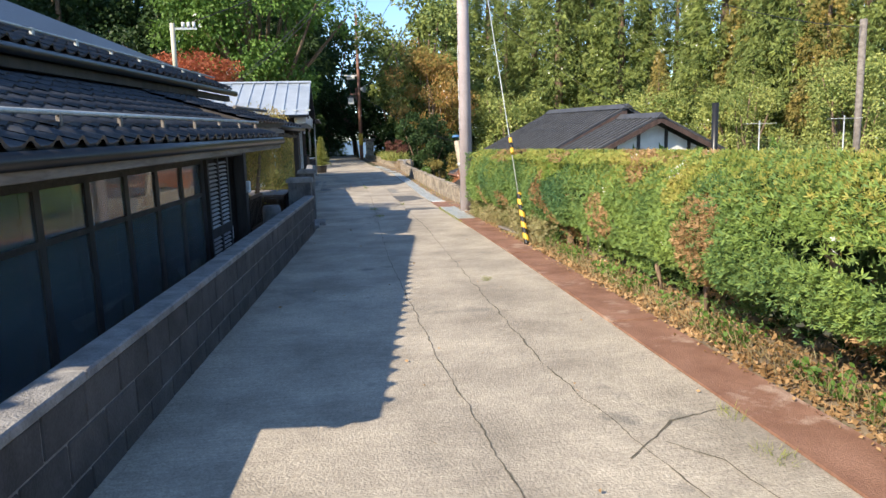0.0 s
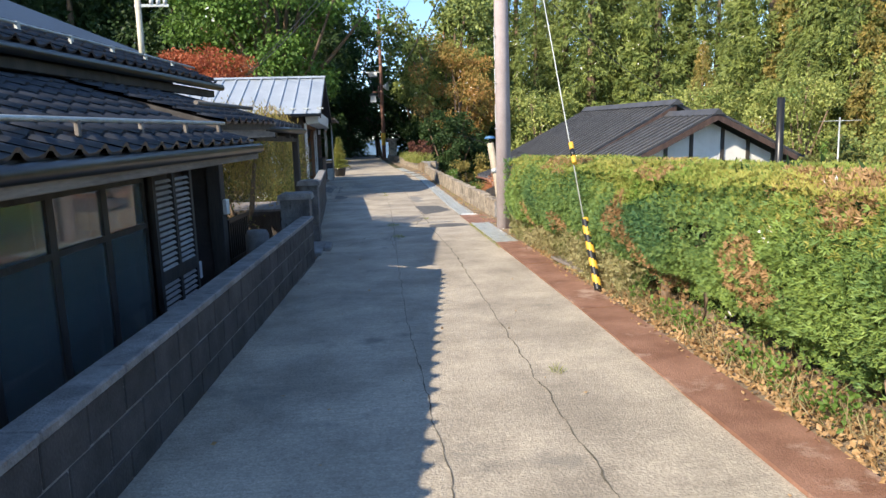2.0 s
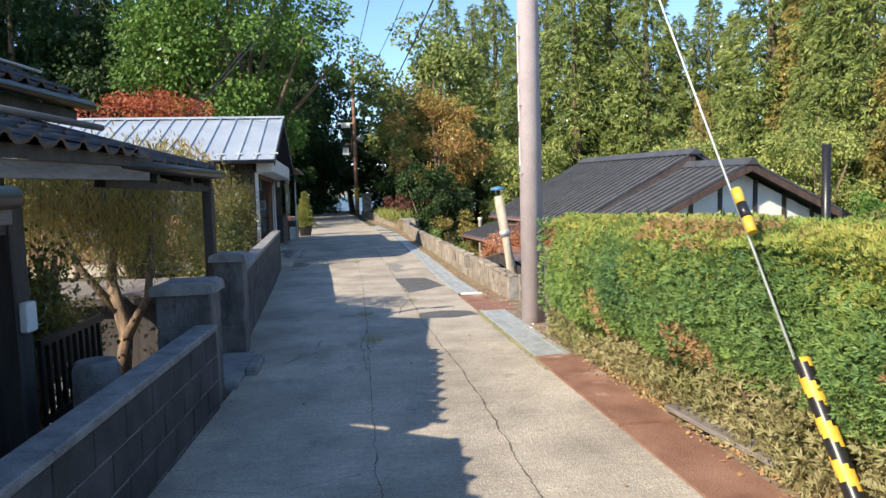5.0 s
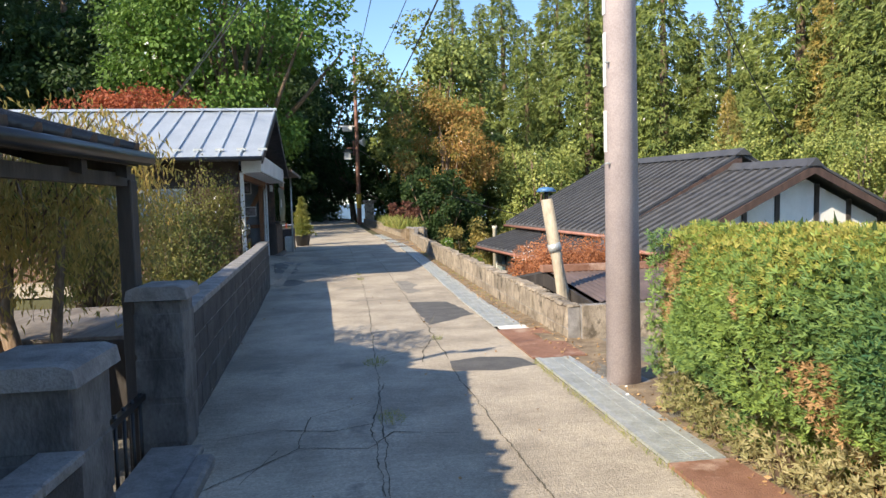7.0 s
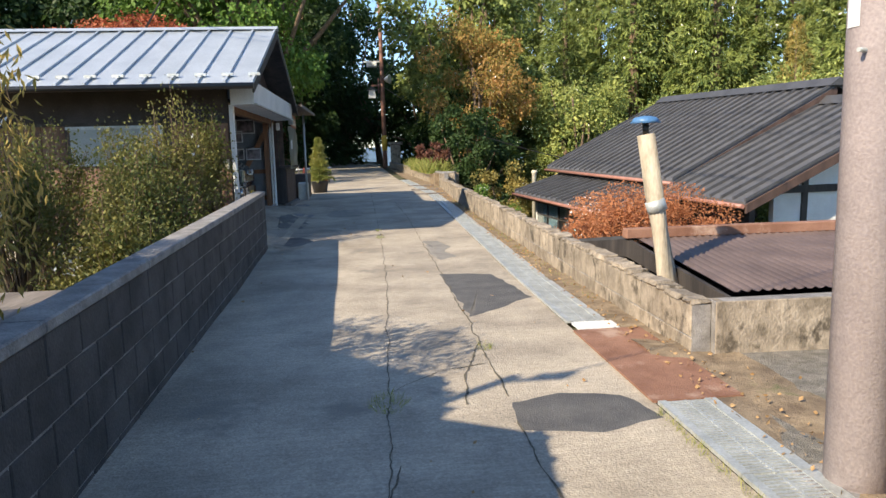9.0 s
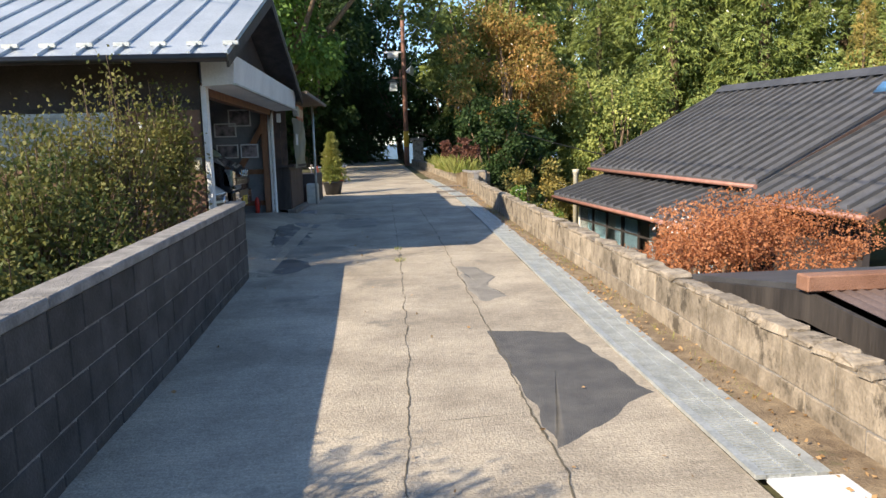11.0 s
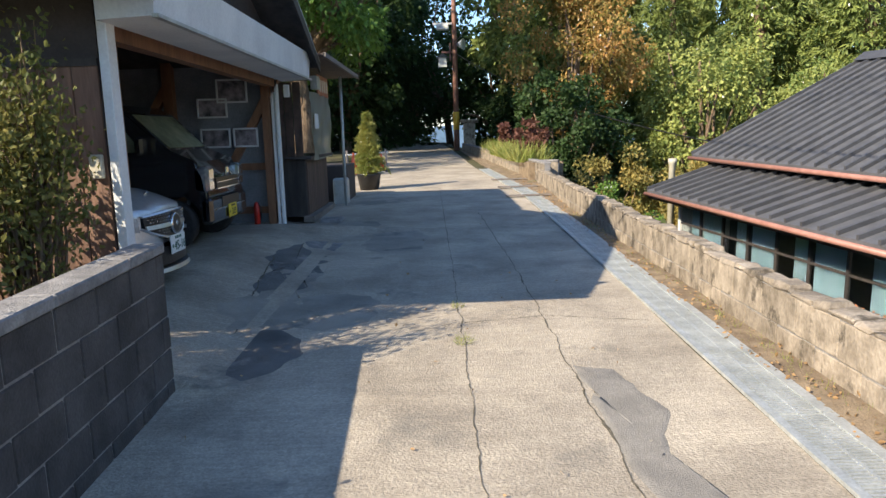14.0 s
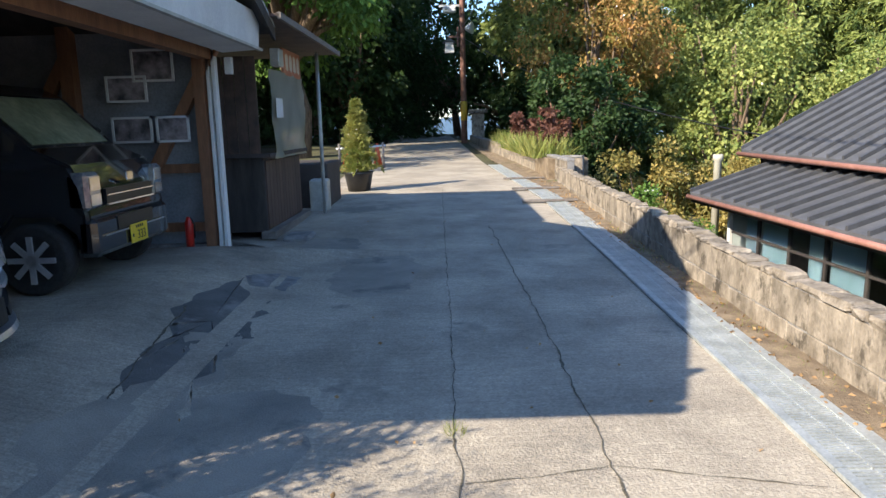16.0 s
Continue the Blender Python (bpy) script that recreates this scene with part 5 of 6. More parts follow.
part("side_board", prism([(0.1, 0.34), (2.3, 0.54), (4.3, 0.26), (4.3, 0.1), (2.3, 0.34), (0.1, 0.2)], -0.06, -0.02, "x"), DARKWOOD, lean)
part("wall", boxes((0.05, 4.8, 0.3, 4.2, -2.6, 0.22)), DARKWALL, lean)

log = tagged(empty("leaning_log", pose(3.36, 19.3, -0.4)), "leaning pale weathered log post with a metal cap", "post")
part("log_shaft", tube([(0.02, 0, 0), (0.0, 0.03, 0.7), (-0.12, 0.08, 1.5), (-0.2, 0.1, 2.05)], [0.1, 0.095, 0.085, 0.08], 14), PALELOG, log)
part("band", tube([(-0.09, 0.07, 1.35), (-0.12, 0.08, 1.45)], 0.092, 14), ZINC, log)
part("cap_rod", tube([(-0.2, 0.1, 2.04), (-0.205, 0.1, 2.16)], 0.03, 8), BLACKPAINT, log)
part("blue_cap", tube([(-0.205, 0.1, 2.15), (-0.205, 0.1, 2.2), (-0.205, 0.1, 2.215)], [0.14, 0.1, 0.03], 14), BLUECAP, log, "blue metal cap")


# ---- poles and cables ----
def cable(points, r=0.012, name="cable", sag=0.0, label="black overhead cable between poles"):
    (x0, y0, z0), (x1, y1, z1) = points
    pts = []
    for i in range(17):
        a = i / 16
        pts.append((x0 + (x1 - x0) * a, y0 + (y1 - y0) * a, z0 + (z1 - z0) * a - sag * 4 * a * (1 - a)))
    return tagged(mesh(name, tube(pts, r, 5), BLACKPAINT), label, "cable")


pole = tagged(empty("utility_pole", pose(2.81, 16.0, 0)), "tall grey concrete utility pole beside the drain", "pole")
part("shaft", tube([(0, 0, -0.4), (0, 0, 4), (0, 0, 10.5)], [0.148, 0.132, 0.105], 24), POLECON, pole)
for z in (5.0, 6.6):
    part("clamp_band", tube([(0, 0, z), (0, 0, z + 0.07)], 0.142, 24), ZINC, pole)
part("clamp_bolt", boxes((-0.2, 0.2, -0.02, 0.02, 5.02, 5.05)), ZINC, pole)
for i in range(12):
    a = 0.6 if i % 2 else 3.6
    z = 1.9 + i * 0.42
    part("step_bolt", tube([(0.1 * math.cos(a), 0.1 * math.sin(a), z), (0.19 * math.cos(a), 0.19 * math.sin(a), z)], 0.01, 6), ZINC, pole)
for z0, z1 in ((2.55, 3.0), (3.15, 3.75), (2.0, 2.35)):
    bm = bmesh.new()
    tube([(0, 0, z0), (0, 0, z1)], 0.143, 24, bm=bm, caps=False)
    bmesh.ops.delete(bm, geom=[f for f in bm.faces if not (f.calc_center_median().x < -0.134 and f.calc_center_median().y < 0.05)], context="FACES")
    part("label_strip", bm, WHITEPAINT, pole)
lamp = part("street_lamp", boxes((-0.75, -0.35, -0.1, 0.1, 5.25, 5.4), bevel=0.03), ZINC, pole)
part("arm", tube([(-0.1, 0, 5.5), (-0.4, 0, 5.45)], 0.025, 8), ZINC, lamp)
part("crossarm", boxes((-0.9, 0.9, -0.05, 0.05, 9.4, 9.5)), ZINC, pole)
part("collar", boxes((-0.25, 0.25, -0.25, 0.2, -0.1, 0.02), bevel=0.02), CAPSTONE, pole)

guy = tagged(empty("guy_wire", pose(2.67, 10.05, 0)), "steel guy wire with a yellow and black striped guard", "wire")
d = Vector((0.19, 5.85, 8.1))
part("strand", tube([(0, 0, -0.1), tuple(d)], 0.008, 6), ZINC, guy)
u = d.normalized()
guard = tube([tuple(u * (0.02 + i * 0.025)) for i in range(37)], 0.043, 16)
guard.faces.ensure_lookup_table()
for i, face in enumerate(guard.faces):
    ring, side = divmod(i, 16)
    face.material_index = int((ring / 8 + side / 16) * 2) % 2
part("striped_guard", guard, [YELLOWPAINT, BLACKPAINT], guy, "yellow and black spiral-striped plastic guard")
for i in range(3):
    part("marker", tube([tuple(u * (1.68 + i * 0.1)), tuple(u * (1.78 + i * 0.1))], 0.03, 10), (YELLOWPAINT, BLACKPAINT)[i % 2], guy)

far = tagged(empty("far_pole", pose(1.6, 61, 0.6)), "slim brown utility pole with lantern, loudspeaker and lamp", "pole")
part("shaft", tube([(0, 0, -0.4), (0, 0, 12)], [0.17, 0.11], 14), RUSTPOLE, far)
part("yellow_band", tube([(0, 0, 1.2), (0, 0, 2.2)], 0.175, 14), YELLOWPAINT, far)
part("crossarm", boxes((-0.3, 1.1, -0.05, 0.05, 10.2, 10.32)), WHITEPAINT, far)
part("peak", tube([(0, 0, 12), (0, 0, 12.8)], 0.05, 8), WHITEPAINT, far)
part("lamp_arm", boxes((-1.2, 0.1, -0.04, 0.04, 7.0, 7.1)), WHITEPAINT, far)
part("lamp_head", boxes((-1.0, -0.3, -0.15, 0.15, 6.7, 7.0), bevel=0.05), WHITEPAINT, far)
part("loudspeaker", tube([(0.15, 0, 5.9), (0.5, -0.15, 5.9)], [0.08, 0.32], 14), WHITEPAINT, far)
la = part("lantern", prism([(-0.95, 4.7), (-0.45, 4.7), (-0.5, 5.2), (-0.9, 5.2)], -0.22, 0.22), WHITEPAINT, far)
part("lantern_roof", prism([(-1.05, 5.2), (-0.35, 5.2), (-0.7, 5.45)], -0.3, 0.3), BLACKPAINT, la)
part("bracket", boxes((-0.75, 0.0, -0.04, 0.04, 5.45, 5.55), (-0.3, -0.2, -0.05, 0.05, 5.0, 6.0)), RUSTPOLE, far)
gatepost = tagged(empty("stone_post_far", pose(2.3, 60.3, 0.7)), "square stone post at the end of the wall", "post")
gatepost.name = "wall_post"
part("shaft", boxes((-0.32, 0.32, -0.3, 0.3, -0.6, 1.45), bevel=0.02), OLDBLOCK, gatepost)
part("cap", boxes((-0.5, 0.5, -0.45, 0.45, 1.45, 1.65), bevel=0.04), OLDBLOCK, gatepost)

sp = tagged(empty("service_pole", pose(-3.1, 14.3, 1.45)), "short white service mast on the dark house roof", "pole")
part("shaft", tube([(0, 0, 1.2), (0, 0, 2.5)], 0.045, 10), CREAM, sp)
part("arm", boxes((-0.05, 0.45, -0.015, 0.015, 2.38, 2.42)), ZINC, sp)
for i in range(3):
    part("insulator", tube([(0.2 + i * 0.1, 0, 2.42), (0.2 + i * 0.1, 0, 2.52)], 0.03, 8), WHITEPAINT, sp)
for x, y, z0, h, lab in ((19.9, 25, -2.5, 5.9, "bare wooden pole among the trees"), (14.8, 26.5, -2.5, 2.95, "dark post behind the low house")):
    tagged(mesh("wooden_pole", tube([(x, y, z0), (x, y, h)], 0.13, 10), GREYWOOD if h > 4 else BLACKPAINT), lab, "pole")
for x, y, h in ((14.2, 22.5, 2.1), (17.0, 22, 2.2)):
    an = tagged(empty("antenna", pose(x, y, -2.5)), "thin aerial with short cross rods", "antenna")
    part("mast", tube([(0, 0, 0), (0, 0, h + 2.5)], 0.025, 6), ZINC, an)
    part("boom", tube([(-0.5, 0, h + 2.4), (0.5, 0, h + 2.4)], 0.012, 6), ZINC, an)
    for i in range(6):
        part("rod", tube([(-0.45 + i * 0.18, -0.3, h + 2.4), (-0.45 + i * 0.18, 0.3, h + 2.4)], 0.008, 5), ZINC, an)
cable([(2.1, 16.0, 9.5), (1.3, 61, 10.9)], 0.016, sag=0.8)
cable([(3.5, 16.0, 9.5), (2.4, 61, 10.9)], 0.016, sag=0.9)
cable([(2.86, 16.0, 6.6), (1.6, 61, 6.6)], 0.02, sag=0.9)
cable([(2.86, 16.0, 7.4), (-2.8, 14.3, 3.95)], 0.010, sag=0.3)
cable([(2.86, 16.0, 8.0), (-6.0, 33, 3.6)], 0.012, sag=0.4)
cable([(2.86, 16.0, 7.8), (-6.2, 33, 3.5)], 0.012, sag=0.5)
cable([(2.86, 16.0, 6.8), (19.9, 25, 5.6)], 0.014, sag=0.6)
cable([(2.86, 16.0, 8.5), (1.9, -25, 8.5)], 0.016, sag=0.8)
cable([(2.86, 16.0, 5.1), (10.9, 25.0, 2.7)], 0.010, sag=0.5)
cable([(1.7, 61, 6.0), (9, 40, 1.0)], 0.02, sag=0.6)


# ---- trees ----
def cedar(name, h, r, seed, mat, label, n=12000, leaf=0.29):
    """A conifer: tapered trunk, whorls of drooping boughs that end in rounded tufts of sprays, gaps between them."""
    rng = np.random.default_rng(seed)
    root = tagged(empty(name, pose(0, 0, 0)), label, "tree")
    part("trunk", tube([(0, 0, -2), (0, 0, h * 0.5), (0.1, 0, h * 0.97)], [h * 0.018 + 0.06, h * 0.012, 0.03], 8), BARK, root)
    pts, ups, outs = [], [], []
    nb = int(h * 10)
    sizes = []
    for b in range(nb):
        q = 0.03 + 0.96 * (b + rng.uniform(0, 1)) / nb
        reach = r * (1 - q ** 1.7) ** 0.85 * rng.uniform(0.72, 1.12) + 0.12
        sizes.append((q, reach, 0.24 * reach + 0.22))
    total = sum(c * c for _, _, c in sizes)
    for b, (q, reach, cr) in enumerate(sizes):
        a = b * 2.399 + rng.uniform(-0.5, 0.5)
        out = np.array([math.cos(a), math.sin(a), 0.0])
        cen = out * max(0.0, reach - cr * 0.8) + np.array([0, 0, h * q - 0.12 * reach])
        m = int(n * cr * cr / total)
        p = rng.normal(0, 1, (m, 3)) + out * 0.6 + np.array([0, 0, 0.35])
        p /= np.linalg.norm(p, axis=1)[:, None]
        pts.append(cen + p * (cr * rng.uniform(0.35, 1.05, m) ** 0.5)[:, None] * np.array([1, 1, 0.8]))
        ups.append(p * 0.45 + out * 0.4 + np.array([0, 0, -0.55]))
        outs.append(p * 0.9 + out * 0.5 + np.array([0, 0, 0.35]))
    fmesh("crown", np.concatenate(pts), np.concatenate(ups), leaf, rng, mat, root, TUFT, 0.4, outs=np.concatenate(outs))
    return root


def broadleaf(name, h, r, seed, mat, label, n=6500, leaf=0.34, low=0.3, flat=0.8, clumps=46, trunk=BARK, lean=0.0):
    """A spreading tree: trunk forking into limbs, each ending in ragged clumps of leaves."""
    rng = np.random.default_rng(seed)
    root = tagged(empty(name, pose(0, 0, 0)), label, "tree")
    fork = h * low
    part("trunk", tube([(0, 0, -1.2), (0.02 * h, 0, fork * 0.5), (lean * 0.3, 0.01 * h, fork)], [0.035 * h, 0.028 * h, 0.022 * h], 9), trunk, root)
    pts, ups, outs = [], [], []
    cz, rz = (fork * 0.8 + h) / 2, (h - fork * 0.8) / 2
    limbs = bmesh.new()
    for c in range(clumps):
        d = rng.normal(0, 1, 3)
        d /= np.linalg.norm(d)
        k = rng.uniform(0.45, 0.92)
        cen = np.array([d[0] * r * k + lean, d[1] * r * k, cz + d[2] * rz * k * 1.0])
        cr = r * rng.uniform(0.15, 0.30)
        if c % 3 == 0:
            mid = (cen * 0.5 + np.array([0, 0, fork * 0.55])) + rng.normal(0, 0.05 * r, 3)
            tube([(lean * 0.3, 0.01 * h, fork * 0.97), tuple(mid), tuple(cen)], [0.014 * h, 0.008 * h, 0.003 * h], 5, bm=limbs)
        m = int(n / clumps)
        p = rng.normal(0, 1, (m, 3))
        p /= np.linalg.norm(p, axis=1)[:, None]
        rad = cr * rng.uniform(0.35, 1.08, m) ** 0.6
        q = cen + p * rad[:, None] * np.array([1, 1, flat])
        pts.append(q)
        ups.append(p * 0.5 + d * 0.3 + np.array([0, 0, -0.45]))
        outs.append(p + d * 0.3 + np.array([0, 0, 0.3]))
    part("branchwork", limbs, trunk, root)
    fmesh("crown", np.concatenate(pts), np.concatenate(ups), leaf, rng, mat, root, LEAF, 0.6, outs=np.concatenate(outs))
    return root


def plant(src, x, y, z, s=1.0, turn=0.0, wide=1.0):
    return copy_thing(src, pose(x, y, z, 0, 0, turn) @ Matrix.Diagonal((s * wide, s * wide, s, 1)))


def settle(src, x, y, z, s=1.0, turn=0.0, wide=1.0):
    src.matrix_world = pose(x, y, z, 0, 0, turn) @ Matrix.Diagonal((s * wide, s * wide, s, 1))
    return src


rnd = random.Random(11)
ced = [cedar("cedar_tree", 18, 2.4, 1, CEDAR, "tall green cedar behind the low house"),
       cedar("cedar_tree", 18, 2.7, 2, CEDAR, "tall green cedar behind the low house"),
       cedar("cedar_tree", 18, 2.6, 3, CEDAR_RUSTY, "tall cedar with yellowing autumn sprays")]
for c in ced:
    c["group"] = "cedars on the slope"
# place, height of the top, kind
spots = [(13.3, 73.0, 20.0, 0), (16.2, 68.2, 17.3, 1), (20.4, 73.2, 16.6, 0), (20.4, 64.8, 18.8, 1), (24.4, 67.5, 18.8, 0), (24.8, 60.7, 14.9, 0), (27.0, 59.6, 12.2, 1),
         (29.8, 60.3, 12.0, 0), (29.4, 55.9, 11.6, 1), (28.1, 49.5, 13.9, 0), (28.3, 46.9, 14.7, 2), (28.4, 44.3, 14.4, 1), (28.6, 41.5, 13.6, 0), (28.6, 38.7, 12.4, 2),
         (30.0, 37.3, 11.9, 1), (31.3, 35.8, 10.9, 0), (11.7, 79.4, 18.3, 1), (16.6, 78.4, 17.0, 0), (20.8, 79.3, 15.0, 1), (25.9, 75.5, 15.3, 0), (27.6, 70.4, 12.3, 1),
         (29.7, 67.2, 10.7, 0), (33.0, 63.1, 10.3, 0), (34.6, 57.2, 13.5, 1), (35.3, 54.1, 14.3, 0), (36.0, 51.0, 14.1, 0), (35.1, 46.3, 12.7, 1), (35.3, 43.3, 11.8, 2),
         (45, 28, 17, 2), (43, 18, 17, 1), (41, 26, 16, 0), (22, 47, 7, 2), (26, 42, 6, 1), (30, 37, 6, 2), (32, 30, 7, 1), (34, 23, 8, 2)]
used = set()
for x, y, top, k in spots:
    low = -4.5 if y > 45 else -3
    if k not in used:
        settle(ced[k], x, y, low, (top - low) / 18, rnd.uniform(0, 360))
        used.add(k)
    else:
        plant(ced[k], x, y, low, (top - low) / 18, rnd.uniform(0, 360), rnd.uniform(0.92, 1.2))
light = broadleaf("light_tree", 10, 3.6, 61, LIGHTLEAF, "light yellow-green broadleaf tree on the slope", n=16000, leaf=0.17, low=0.12, flat=0.85, clumps=60)
settle(light, 12.5, 52, -4, 1.0, 0)
for x, y, z, k, turn in ((16.5, 49, -4, 0.85, 70), (20, 44, -3.5, 0.9, 150), (23.5, 39, -3.2, 0.85, 230), (26, 33, -3, 0.9, 310)):
    plant(light, x, y, z, k, turn)

# Deep shade of the wood is painted into these dark leaves.
dark = [cedar("dark_cedar", 19, 4.2, 5, DARKLEAF, "conifer in the wood behind the lane, coloured dark for shade", n=8000, leaf=0.42),
        broadleaf("dark_tree", 15, 5.2, 6, DARKLEAF, "evergreen tree coloured dark for deep shade", n=15000, leaf=0.36, low=0.12, clumps=60)]
# The outermost left trees stand unseen, added to shade the wood.
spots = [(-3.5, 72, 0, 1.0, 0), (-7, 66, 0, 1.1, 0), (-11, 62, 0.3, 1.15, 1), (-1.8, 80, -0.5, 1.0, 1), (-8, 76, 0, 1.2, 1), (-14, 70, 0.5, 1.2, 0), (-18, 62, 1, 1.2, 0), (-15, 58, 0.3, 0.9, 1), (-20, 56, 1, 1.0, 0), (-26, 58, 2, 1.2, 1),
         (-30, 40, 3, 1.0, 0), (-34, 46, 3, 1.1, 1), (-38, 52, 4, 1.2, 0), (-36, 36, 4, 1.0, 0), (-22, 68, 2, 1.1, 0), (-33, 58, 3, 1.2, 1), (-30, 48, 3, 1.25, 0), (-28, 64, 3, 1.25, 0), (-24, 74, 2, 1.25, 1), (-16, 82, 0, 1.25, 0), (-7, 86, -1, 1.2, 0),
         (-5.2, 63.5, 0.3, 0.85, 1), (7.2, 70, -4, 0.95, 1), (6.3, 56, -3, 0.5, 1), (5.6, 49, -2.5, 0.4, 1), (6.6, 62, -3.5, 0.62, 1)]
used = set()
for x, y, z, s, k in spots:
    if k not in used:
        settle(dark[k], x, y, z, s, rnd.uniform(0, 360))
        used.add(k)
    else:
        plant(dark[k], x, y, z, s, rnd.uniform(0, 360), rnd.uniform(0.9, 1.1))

settle(broadleaf("green_tree", 14.5, 5.6, 21, GREENLEAF, "large bright green broadleaf tree behind the garage", n=30000, leaf=0.21, low=0.22, clumps=80), -5.4, 51, 0.3, 1.22)
settle(broadleaf("autumn_tree", 12.5, 4.3, 22, ORANGELEAF, "tree with orange-brown autumn leaves beyond the wall", n=17000, leaf=0.17, low=0.25, clumps=52), 6.9, 53, -2.6, 1.0, 0, 0.8)
settle(broadleaf("green_tree", 13, 4.2, 24, CEDAR, "tall olive-green tree behind the autumn tree", n=17000, leaf=0.22, low=0.2), 7.2, 60, -3, 1.45)
settle(broadleaf("thin_tree", 12, 4.6, 25, DARKLEAF, "thin-leaved dark tree with sky showing through", n=2600, leaf=0.28, low=0.35, clumps=60), 4.6, 68, -2.5)
settle(broadleaf("thin_tree", 11, 3.8, 26, DARKLEAF, "thin-leaved dark tree with sky showing through", n=2000, leaf=0.28, low=0.4, clumps=50), 1.2, 74, -1.5)
settle(broadleaf("red_maple", 7.8, 3.4, 27, REDLEAF, "red maple behind the garage roof", n=12000, leaf=0.14, low=0.3, flat=0.5, clumps=44), -8.3, 42, 0.2)
settle(broadleaf("salmon_maple", 2.9, 1.75, 28, SALMONLEAF, "mounded salmon-red lace maple below the wall", n=46000, leaf=0.034, low=0.3, flat=0.55, clumps=46), 4.95, 25.0, -2.2, 1.12)
settle(broadleaf("green_bush", 2.4, 1.2, 29, GREENLEAF, "rounded green bush behind the block wall", n=8000, leaf=0.065, low=0.1, clumps=22), 4.2, 35.5, -1.9)
settle(broadleaf("green_bush", 2.2, 0.7, 30, GREENLEAF, "small yellow-green bush behind the block wall", n=4000, leaf=0.065, low=0.1, clumps=14), 4.2, 29.4, -1.9)
settle(broadleaf("brown_bush", 3.6, 1.9, 31, CEDAR_RUSTY, "brownish bush on the slope below the wall", n=9000, leaf=0.10, low=0.1, clumps=30), 6.0, 42.5, -2.4)
settle(broadleaf("brown_bush", 3.4, 1.8, 32, CEDAR_RUSTY, "yellow-green bush on the slope below the wall", n=9000, leaf=0.10, low=0.1, clumps=30), 8.6, 43.0, -2.4)
settle(broadleaf("green_bush", 4.5, 2.2, 33, CEDAR, "green bush beside the low house", n=9000, leaf=0.13, low=0.1, clumps=30), 11.5, 42.5, -2.4)
settle(broadleaf("vine_bush", 4.4, 1.3, 34, SHRUBLEAF, "climbing bush beside the white gable", n=3000, leaf=0.15, low=0.2, clumps=20), 14.6, 23.5, -2.5)
for i, (x, y) in enumerate(((18, 26), (21, 29), (23, 34), (17, 41), (19, 21), (24, 23), (27, 28))):
    settle(broadleaf("slope_bush", 3.9, 2.4, 40 + i, (CEDAR, CEDAR_RUSTY, GREENLEAF)[i % 3], "shrub on the slope behind the low house", n=7000, leaf=0.15, low=0.1, clumps=26), x, y, -2.6)

# potted conifer beside the lane
pot = tagged(empty("potted_conifer", pose(-1.15, 38.0, 0.27) @ Matrix.Scale(0.88, 4)), "young yellow-green conifer in a dark pot", "plant")
part("pot", tube([(0, 0, 0), (0, 0, 0.42), (0, 0, 0.46)], [0.26, 0.34, 0.36], 14), BLACKPAINT, pot)
part("stem", tube([(0, 0, 0.3), (0, 0, 1.9)], [0.03, 0.01], 6), BARK, pot)
rng = np.random.default_rng(50)
m = 2600
q = rng.uniform(0, 1, m)
a = rng.uniform(0, 6.283, m)
lobes = 0.72 + 0.2 * np.sin(a * 3 + q * 9) + 0.22 * np.sin(q * 34 + 2 * np.sin(a))
rad = 0.46 * (1 - q) ** 0.75 * lobes * rng.uniform(0.2, 1.15, m) + 0.02
fmesh("crown", np.stack([rad * np.cos(a), rad * np.sin(a), 0.45 + 1.65 * q], 1), np.stack([np.cos(a), np.sin(a), 0.6 + 0 * a], 1), 0.10, rng, GRASSBLADE, pot, SPRAY, 0.5)


# ---- hedge ----
hedge = tagged(empty("hedge", pose(2.6, 6, 0)), "long clipped evergreen hedge with bare trunks and brown patches", "hedge")
rng = np.random.default_rng(60)


def nz(p, s, o=0.0):
    return noise.noise((p[0] * s + o, p[1] * s, p[2] * s))


def hedge_front(y, z):
    """How far the clipped face stands from the hedge's root line at a height."""
    belly = 0.16 * math.sin(max(0, min(1, (z - 0.35) / 1.0)) * math.pi)
    return 0.22 - belly + 0.30 * noise.noise((0, y * 0.55, z * 0.6)) + 0.10 * noise.noise((3, y * 1.9, z * 1.9)) + (0.14 if z < 0.42 else 0)


sets = {"green": ([], []), "bright": ([], []), "brown": ([], []), "inner_shade": ([], [])}
Y0, Y1, TOP = -7.5, 9.15, 1.36
for i in range(112000):
    y, z = rng.uniform(Y0, Y1), 0.12 + (TOP - 0.08) * rng.uniform(0, 1) ** 0.85
    low = 0.30 + 0.34 * noise.noise((9, y * 0.8, 0)) - (0.22 if y > 3.5 else 0)
    if z < low and rng.uniform() < 0.85:
        continue
    hole = noise.noise((5, y * 1.1, z * 1.5))
    if hole < -0.34 and z < 0.95 and rng.uniform() < 0.85:
        continue
    x = hedge_front(y, z) + abs(rng.normal(0, 0.05))
    if z > 1.22:
        x += (z - 1.22) * 0.6
    key = "green"
    b = noise.noise((17, y * 1.3, z * 1.7))
    if b > 0.22 and rng.uniform() < 0.7:
        key = "brown"
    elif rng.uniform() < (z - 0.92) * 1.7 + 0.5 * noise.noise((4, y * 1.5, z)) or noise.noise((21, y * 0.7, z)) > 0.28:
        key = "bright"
    sets[key][0].append((x, y, z))
    sets[key][1].append((-0.75, 0, 0.45))
